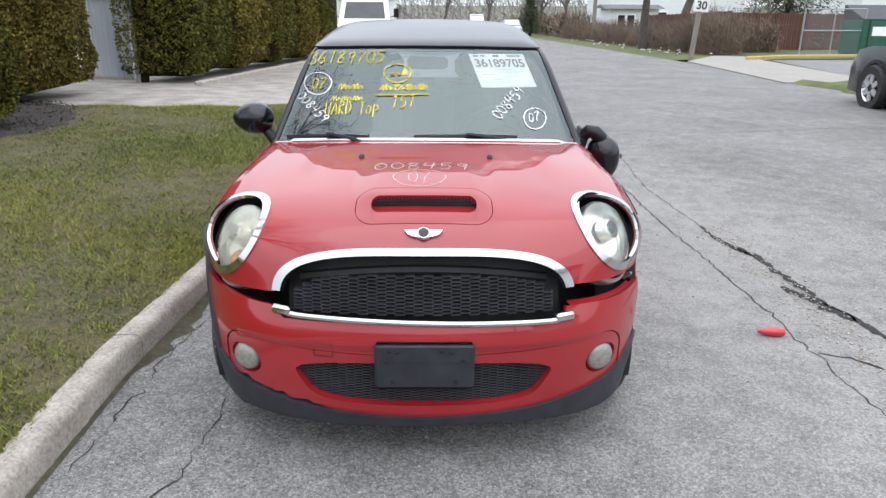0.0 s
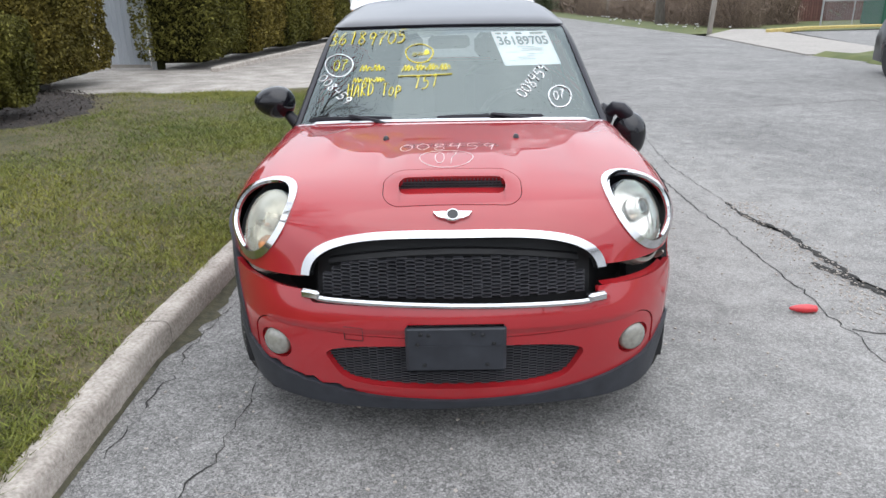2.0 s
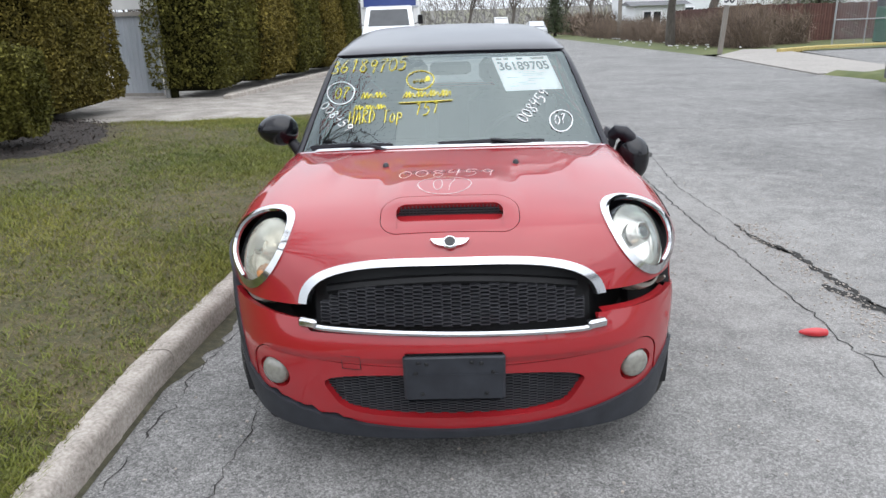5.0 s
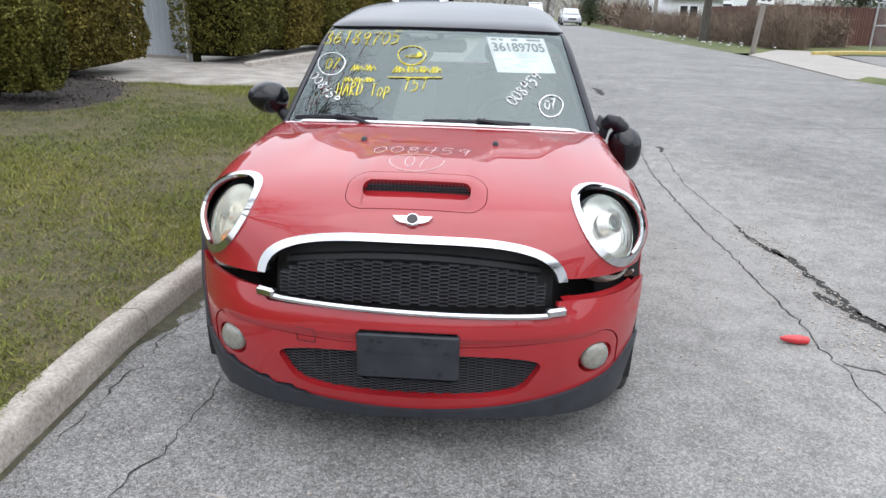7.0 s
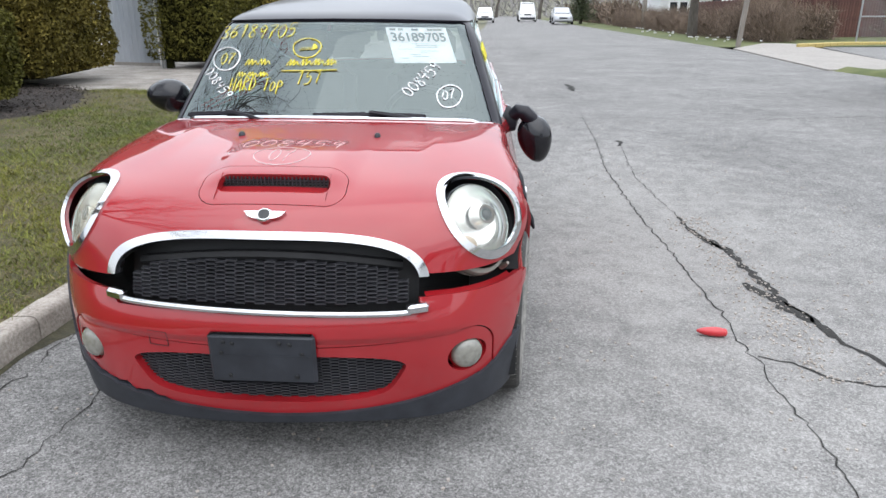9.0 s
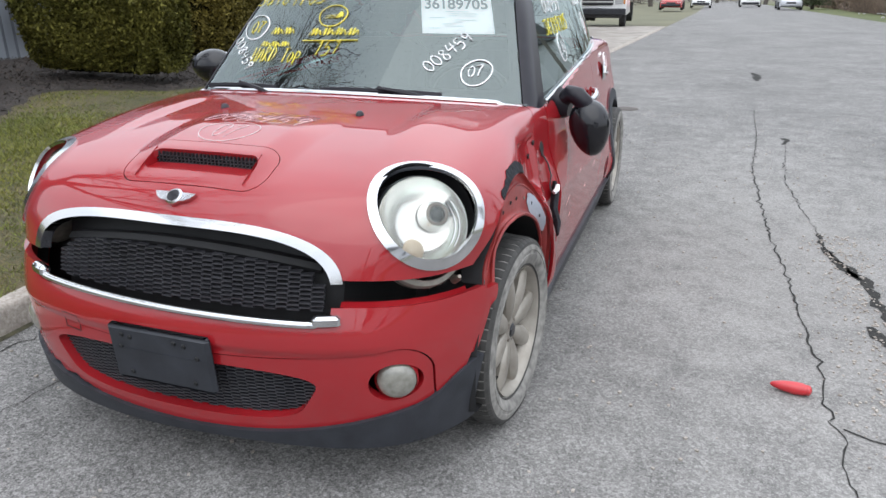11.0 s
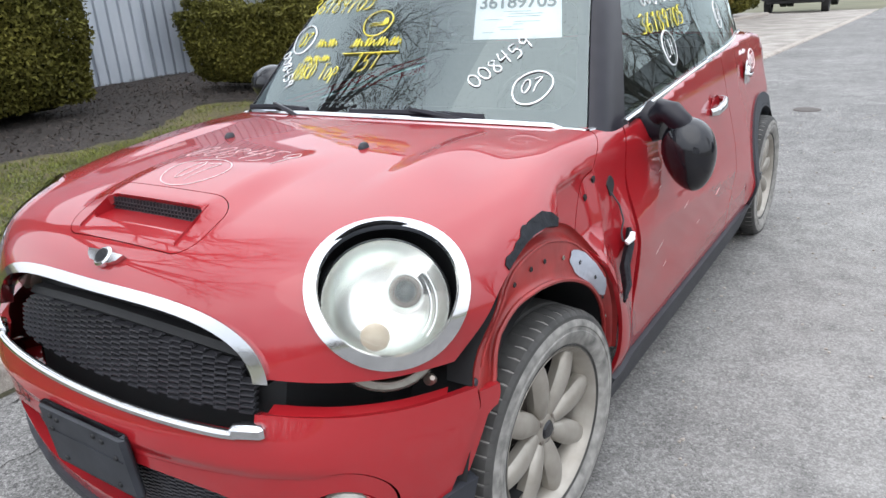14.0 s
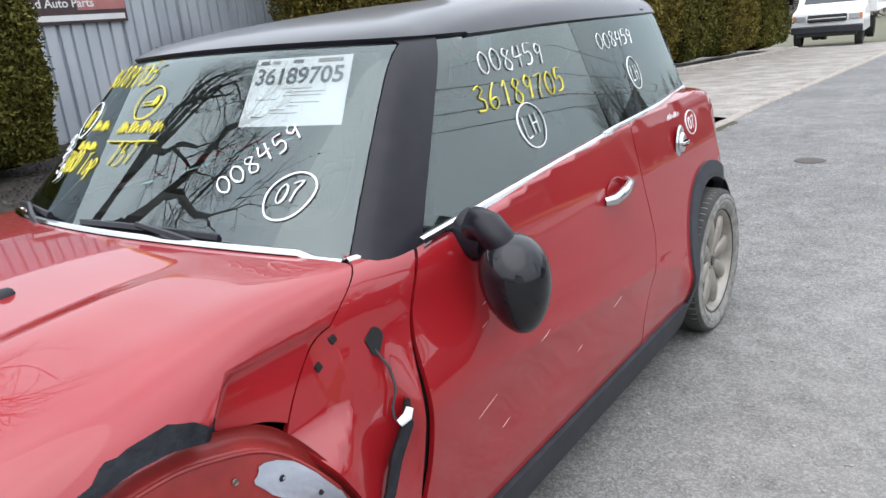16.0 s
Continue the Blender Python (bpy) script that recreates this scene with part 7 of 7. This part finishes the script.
vehicle("parked_van", "white van parked far down the street", "van", Matrix.Translation((5.0, 84, fall(84))), (5.2, 1.95, 2.1), M_WHITE, (0.9, 1.4, 4.9, 5.15), 1.15, 0.35, (0.95, 4.1), group="cars down the street")
vehicle("parked_car", "red car parked beyond the truck", "car", Matrix.Translation((-1.9, 62, fall(62))), (4.4, 1.75, 1.42), surface("faded_red_paint", (0.35, 0.03, 0.03), (0.45, 0.05, 0.05), 4, 0.35, coat=0.6), (1.2, 1.9, 3.3, 4.1), 0.9, 0.32, (0.85, 3.5), group="cars down the street")
vehicle("parked_car", "white car parked beyond the truck", "car", Matrix.Translation((0.2, 76, fall(76))), (4.6, 1.8, 1.5), M_WHITE, (1.2, 1.9, 3.4, 4.2), 0.95, 0.33, (0.85, 3.6), group="cars down the street")

# the box truck on the gravel
truck = thing("box_truck", "white box truck with a blue-fronted body parked on the gravel", "truck", Matrix.Translation((-2.62, 25.6, fall(25.6))) @ Matrix.Rotation(radians(2), 4, "Z"))
def slab(name, c, s, mat, bevel=0.03, label="", to=None):
    return part(name, Geo().box(c, s, None, bevel), mat, to or truck, label)
prof = [(0.02, 0.50), (0.0, 0.62), (0.03, 1.02), (0.10, 1.10), (0.80, 1.24), (1.40, 1.96), (1.60, 2.04), (2.2, 2.06), (2.2, 0.45), (0.3, 0.42)]
rows = []
for x, s in ((-1.0, 0.97), (-0.9, 1.0), (0.9, 1.0), (1.0, 0.97)):
    rows += [(x * (1 if z < 1.3 else 0.9), y if s == 1.0 else y + 0.03, z if s == 1.0 or z < 0.6 else z - 0.04) for y, z in prof]
k = len(prof)
part("cab", Geo().add(rows, [(i * k + j, (i + 1) * k + j, (i + 1) * k + (j + 1) % k, i * k + (j + 1) % k) for i in range(3) for j in range(k)] + [tuple(range(k)), tuple(3 * k + j for j in range(k))[::-1]]), M_WHITE, truck, "white cab")
part("cab_windscreen", Geo().add([(-0.80, 0.86, 1.315), (0.80, 0.86, 1.315), (0.72, 1.37, 1.925), (-0.72, 1.37, 1.925)], [(0, 1, 2, 3)]), M_WINDOW, truck)
slab("cab_grille", (0, -0.015, 0.88), (1.10, 0.06, 0.22), M_GRILLE)
slab("grille_bar", (0, -0.05, 0.88), (1.06, 0.02, 0.03), M_WHITE, 0.005)
for s in (-1, 1):
    slab("headlight", (s * 0.74, -0.01, 0.90), (0.28, 0.06, 0.18), M_SILVER, 0.02)
    slab("indicator", (s * 0.93, 0.0, 0.90), (0.07, 0.07, 0.18), M_AMBER, 0.01)
    slab("mirror", (s * 1.22, 0.95, 1.52), (0.20, 0.08, 0.34), M_GLOSS_BLACK, 0.03)
    part("mirror_arm", Geo().tube([(s * 0.98, 1.0, 1.35), (s * 1.2, 0.98, 1.45)], 0.02, 6), M_GLOSS_BLACK, truck)
    part("side_window", Geo().add([(s * 0.985, 0.98, 1.30), (s * 0.985, 1.95, 1.30), (s * 0.915, 1.95, 1.92), (s * 0.915, 1.46, 1.92)], [(0, 1, 2, 3)]), M_WINDOW, truck)
    for y, x in ((0.62, 0.86), (4.2, 0.86), (4.2, 0.62)):
        q = Matrix.Translation((s * x, y, 0.37)) @ (Matrix() if s > 0 else Matrix.Rotation(math.pi, 4, "Z"))
        part("wheel", Geo().lathe([(0.0001, 0.02), (0.2, 0.03), (0.23, 0.08), (0.35, 0.11), (0.37, 0.07), (0.37, -0.1), (0.2, -0.1)], 28, q), M_TYRE, truck)
slab("front_bumper", (0, -0.08, 0.55), (2.0, 0.16, 0.22), M_PLASTIC, 0.03, "black front bumper")
slab("air_dam", (0, 0.06, 0.40), (1.7, 0.1, 0.14), M_GRILLE)
slab("box_body", (0, 4.3, 2.15), (2.35, 4.1, 2.5), M_WHITE, 0.03, "white box body")
slab("box_front", (0, 2.235, 2.62), (2.1, 0.03, 1.2), M_BLUE, 0.01, "blue panel over the cab")
slab("box_rail", (0, 2.215, 2.0), (2.3, 0.03, 0.08), M_SILVER, 0.01)
slab("box_rail", (0, 2.215, 3.3), (2.3, 0.03, 0.10), M_SILVER, 0.01)
slab("chassis", (0, 3.4, 0.62), (0.9, 5.6, 0.2), M_VOID)

# speed sign on its weathered post
sg = thing("speed_sign", "white speed sign reading 30 on a weathered timber post", "road sign", Matrix.Translation((9.35, 24.2, fall(24.2))) @ Matrix.Rotation(radians(4), 4, "Y"))
part("post", Geo().box((0, 0, 1.2), (0.15, 0.15, 2.5), None, 0.02), M_WOODPOLE, sg)
part("plate", Geo().box((0.02, -0.10, 2.02), (0.54, 0.02, 0.76), None, 0.005), M_WHITE, sg, "white sign plate")
me = lettering("30", 0.38, M_INK, 0.012)
me.transform(Matrix.Translation((0.02, -0.115, 1.84)) @ Matrix.Rotation(radians(90), 4, "X"))
part("numerals", me, M_INK, sg)
for z, w in ((2.30, 0.36), (2.16, 0.32)):
    part("print_bar", Geo().box((0.02, -0.114, z), (w, 0.006, 0.07)), M_INK, sg)
# timber utility poles with wires
for x, y in ((11.2, 50), (11.6, 92), (11.0, 12), (11.0, -26)):
    p = thing("utility_pole", "tall timber utility pole beside the street", "utility pole", Matrix.Translation((x, y, fall(y))), group="utility poles")
    part("pole", Geo().tube([(0, 0, -0.2), (0, 0, 9.5)], [0.15, 0.10], 12), M_WOODPOLE, p)
    part("cross_arm", Geo().box((0, 0, 8.8), (2.2, 0.10, 0.12), None, 0.01), M_WOODPOLE, p)
for dx, z in ((-1.0, 8.9), (1.0, 8.9), (0.0, 7.2), (0.05, 6.6)):
    pts = []
    for (x0, y0), (x1, y1) in (((11.0, -26), (11.0, 12)), ((11.0, 12), (11.2, 50)), ((11.2, 50), (11.6, 92))):
        pts += [(x0 + (x1 - x0) * t + dx, y0 + (y1 - y0) * t, fall(y0 + (y1 - y0) * t) + z - 2.4 * t * (1 - t)) for t in np.linspace(0, 1, 10)]
    solid("overhead_wire", Geo().tube(pts, 0.018, 4), M_GRILLE, "black overhead wire slung between the poles", "wire", group="overhead wires")


def house(name, label, m, w, d, h, roof_h, windows):
    b = thing(name, label, "house", m)
    part("wall", Geo().box((0, 0, h / 2 - 1), (w, d, h + 2)), M_HOUSE, b)
    g = Geo().add([(-w / 2 - 0.4, -d / 2 - 0.4, h), (w / 2 + 0.4, -d / 2 - 0.4, h), (w / 2 + 0.4, d / 2 + 0.4, h), (-w / 2 - 0.4, d / 2 + 0.4, h), (-w / 2 - 0.4, 0, h + roof_h), (w / 2 + 0.4, 0, h + roof_h)],
                  [(0, 1, 5, 4), (2, 3, 4, 5), (0, 4, 3), (1, 2, 5), (3, 2, 1, 0)])
    part("roof", g, M_ROOF, b)
    for x, z, ww, hh in windows:
        wd = part("window", Geo().box((x, -d / 2 - 0.02, z), (ww + 0.2, 0.06, hh + 0.2)), M_PAPER, b)
        part("pane", Geo().box((x, -d / 2 - 0.06, z), (ww, 0.03, hh)), M_WINDOW, wd)
    return b


house("white_house", "white two-storey house behind the brush", Matrix.Translation((19.0, 61, fall(61))), 10.5, 9, 6.4, 2.6, ((-3.5, 4.6, 1.0, 1.4), (0.5, 4.6, 1.0, 1.4), (4, 4.6, 1.0, 1.4), (-2, 1.6, 2.4, 1.2), (3.8, 1.6, 1.2, 1.4)))
house("low_wing", "low white annexe with a grey roof", Matrix.Translation((14.6, 54, fall(54))), 3.6, 3, 2.3, 0.28, ((-0.9, 1.2, 0.5, 1.3), (-0.2, 1.2, 0.5, 1.3)))
house("grey_house", "pale house behind the parking lot", Matrix.Translation((31, 46, fall(46))), 12, 9, 6.0, 3.0, ((-3.5, 4.2, 1.0, 1.4), (0, 4.2, 1.0, 1.4), (3.5, 4.2, 1.0, 1.4)))
# this last house is out of view, added for the paintwork to mirror
house("street_house", "unseen pale house behind the camera, added for reflections", Matrix.Translation((22, -24, 0)) @ Matrix.Rotation(radians(180), 4, "Z"), 12, 9, 5.4, 2.8, ((-3, 1.8, 1.4, 1.5), (3, 1.8, 1.4, 1.5)))

# board fence, chain-link gate and green container
fb = tagged(new("board_fence"), "weathered red-brown board fence", kind="structure")
me_board = Geo().box((0, 0, 0.85), (0.145, 0.03, 1.75), None, 0.008).mesh("board", M_FENCE)
for i in range(150):
    x = 12.9 + (i - 90) * 0.15 if i >= 90 else 12.9 + 0.004 * i
    y = 31.0 + (x - 13) * 0.42 if i >= 90 else 31.1 + i * 0.16
    bo = new("board", me_board)
    bo.parent, bo.location, bo.rotation_euler = fb, (x, y, fall(y) + 0.02 * math.sin(i * 5)), (0, 0, 0.38 if i >= 90 else 1.55)
cl = thing("chain_link_gate", "galvanised chain-link fence panel by the container", "fence", Matrix.Translation((14.6, 26.9, fall(27))) @ Matrix.Rotation(radians(6), 4, "Z"))
for x in (0, 1.3, 2.6):
    part("fence_post", Geo().tube([(x, 0, 0), (x, 0, 1.85)], 0.035 if x != 1.3 else 0.02, 10), M_GALV, cl)
for z in (0.05, 1.0, 1.82):
    part("fence_rail", Geo().tube([(0, 0, z), (2.6, 0, z)], 0.022, 8), M_GALV, cl)
g = Geo()
for i in range(-18, 27):
    for s in (1, -1):
        x0 = i * 0.1 if s > 0 else i * 0.1 + 1.8
        pts = [(x0 + s * t, 0, t) for t in np.linspace(0.03, 1.8, 12) if 0 <= x0 + s * t <= 2.6]
        if len(pts) > 1:
            g.tube([pts[0], pts[-1]], 0.003, 3)
tagged(part("wire_mesh", g, M_GALV, cl, "galvanised wire mesh"), kind="stuff")
dm = thing("waste_container", "green steel waste container with a sloped lid", "waste container", Matrix.Translation((18.6, 27.9, fall(27.9))))
part("bin", Geo().box((0, 0, 0.75), (3.0, 1.6, 1.4), None, 0.04), M_GREEN, dm)
part("lid", Geo().add([(-1.5, -0.8, 1.46), (1.5, -0.8, 1.46), (1.5, 0.8, 2.0), (-1.5, 0.8, 2.0), (-1.5, 0.8, 1.44), (1.5, 0.8, 1.44)], [(0, 1, 2, 3), (0, 3, 4), (1, 5, 2), (3, 2, 5, 4)]), M_PLASTIC, dm)
part("label_plate", Geo().box((-0.7, -0.81, 1.0), (0.8, 0.02, 0.35)), M_PAPER, dm)
for x in (-1.2, -0.4, 0.4, 1.2):
    part("rib", Geo().box((x, -0.83, 0.75), (0.08, 0.06, 1.3), None, 0.01), M_GREEN, dm)


def brush(name, x0, x1, y0, y1, h, count, seed, label, mat=None, wide=1.0, long=0.32):
    """Leafless undergrowth: a thicket of thin twigs at all angles, its top uneven."""
    rs = np.random.RandomState(seed)
    x, y = rs.uniform(x0, x1, count), rs.uniform(y0, y1, count)
    z = np.array([fall(v) for v in y])
    swell = 0.72 + 0.16 * np.sin(y * 1.1 + x) + 0.12 * np.sin(y * 2.7 - 2 * x)
    up = h * swell * rs.rand(count) ** 1.25
    d = rs.normal(0, 1, (count, 3)) + (0, 0, 0.8)
    d *= (h * long * rs.uniform(0.4, 1.3, count) / np.linalg.norm(d, axis=1))[:, None]
    w = rs.uniform(0.006, 0.018, count) * wide
    b = np.stack([x, y, z + up * 0.95], -1)
    tip = b + d
    b[:, 2], tip[:, 2] = np.maximum(b[:, 2], z - 0.05), np.maximum(tip[:, 2], z)
    s = np.stack([w, 0 * w, 0.3 * w], -1)
    vs = np.stack([b - s, b + s, tip + s * 0.4, tip - s * 0.4], 1).reshape(-1, 3)
    me = bpy.data.meshes.new(name)
    me.from_pydata(vs.tolist(), [], np.arange(4 * count).reshape(-1, 4).tolist())
    me.materials.append(mat or M_BRUSH)
    return tagged(new(name, me), label, kind="stuff")


brush("brush", 10.9, 12.7, 30, 62, 1.45, 48000, 1, "brown leafless brush along the far verge", wide=0.4)
brush("brush", 11.2, 12.7, 27.5, 31, 1.9, 11000, 12, "tall tangled brush beside the sign", wide=0.35)
brush("brush", 11.5, 14.5, 62, 110, 2.2, 9000, 2, "brown leafless brush along the far verge", wide=3)
brush("brush", 13.0, 15.2, 30.0, 31.4, 1.9, 3000, 3, "brown climbing stems along the board fence")
rnd = random.Random(11)
g = Geo()
for _ in range(34):
    y = rnd.uniform(25.5, 50)
    x = 8.8 + rnd.uniform(0, 2.2)
    g.box((x, y, fall(y) + 0.11), (rnd.uniform(0.05, 0.20), rnd.uniform(0.05, 0.14), rnd.uniform(0.03, 0.08)), Matrix.Rotation(rnd.uniform(0, 3), 4, "Z"), 0.02)
solid("litter", g, surface("grubby_litter", (0.35, 0.35, 0.34), (0.62, 0.61, 0.60), 9, 0.8), "pale scraps of litter on the verge", kind="stuff")

for i, (x, y, s, r) in enumerate(((10.6, 35, 0.85, 0.4), (13.7, 39, 1.0, 2.0), (26, 70, 1.1, 4.4), (8.5, 118, 1.1, 3.0), (-6, 96, 1.0, 5.2), (-9, 48, 0.9, 1.0), (14, 96, 0.9, 0.6), (2.0, 150, 1.2, 2.3), (20, 112, 1.1, 3.7), (-12, 120, 1.2, 1.8), (33, 84, 1.2, 0.9), (16, 6, 0.9, 5.5), (24, 20, 1.1, 2.9))):
    copy_thing(tree_a, Matrix.Translation((x, y, fall(y))) @ Matrix.Rotation(r, 4, "Z") @ Matrix.Scale(s, 4))


def conifer(name, at, h, r, seed, label):
    """A shaggy evergreen: a trunk under drooping tufts of needles."""
    rs = np.random.RandomState(seed)
    t = thing(name, label, "tree", Matrix.Translation(at))
    part("trunk", Geo().tube([(0, 0, -0.1), (0, 0, h * 0.95)], [r * 0.10, 0.02], 8), M_BARK, t)
    n = 8000
    z = h * (0.08 + 0.92 * rs.rand(n) ** 1.2)
    rad = r * (1 - z / h) ** 0.7 * np.sqrt(rs.rand(n)) * (0.75 + 0.35 * np.sin(z * 3.1 + 7 * rs.rand(n)))
    a = rs.uniform(0, 6.283, n)
    p = np.stack([rad * np.cos(a), rad * np.sin(a), z], -1)
    d = np.stack([np.cos(a), np.sin(a), rs.normal(-0.35, 0.3, n)], -1) * rs.uniform(0.12, 0.34, n)[:, None] * (h / 7)
    w = np.stack([-np.sin(a), np.cos(a), rs.normal(0, 0.4, n)], -1) * 0.07 * (h / 7)
    vs = np.stack([p - w, p + w, p + d], 1).reshape(-1, 3)
    me = bpy.data.meshes.new("needles")
    me.from_pydata(vs.tolist(), [], np.arange(3 * n).reshape(-1, 3).tolist())
    me.materials.append(M_CONIFER)
    o = new("needles", me)
    o.parent = t
    return t


conifer("evergreen_tree", (18.2, 36, fall(36)), 5.2, 3.6, 1, "dark shaggy evergreen behind the board fence")
conifer("evergreen_tree", (9.8, 74, fall(74)), 5.0, 1.8, 2, "dark evergreen shrub beside the street")
# twig colour lightened to hold the haze of distance
brush("far_woods", -60, 90, 150, 190, 10, 6500, 5, "leafless woods at the end of the street, haze put into their colour", surface("hazy_twigs", (0.16, 0.15, 0.145), (0.27, 0.255, 0.25), 5, 0.9), 7)
brush("far_woods", -40, -8, 60, 120, 8, 4000, 6, "leafless woods beyond the hedge", M_TWIGS, 6)
# woods out of view at the back, added for the car to mirror
brush("far_woods", -60, 60, -90, -60, 9, 5000, 7, "unseen leafless woods behind the camera, added for reflections", M_TWIGS, 9)
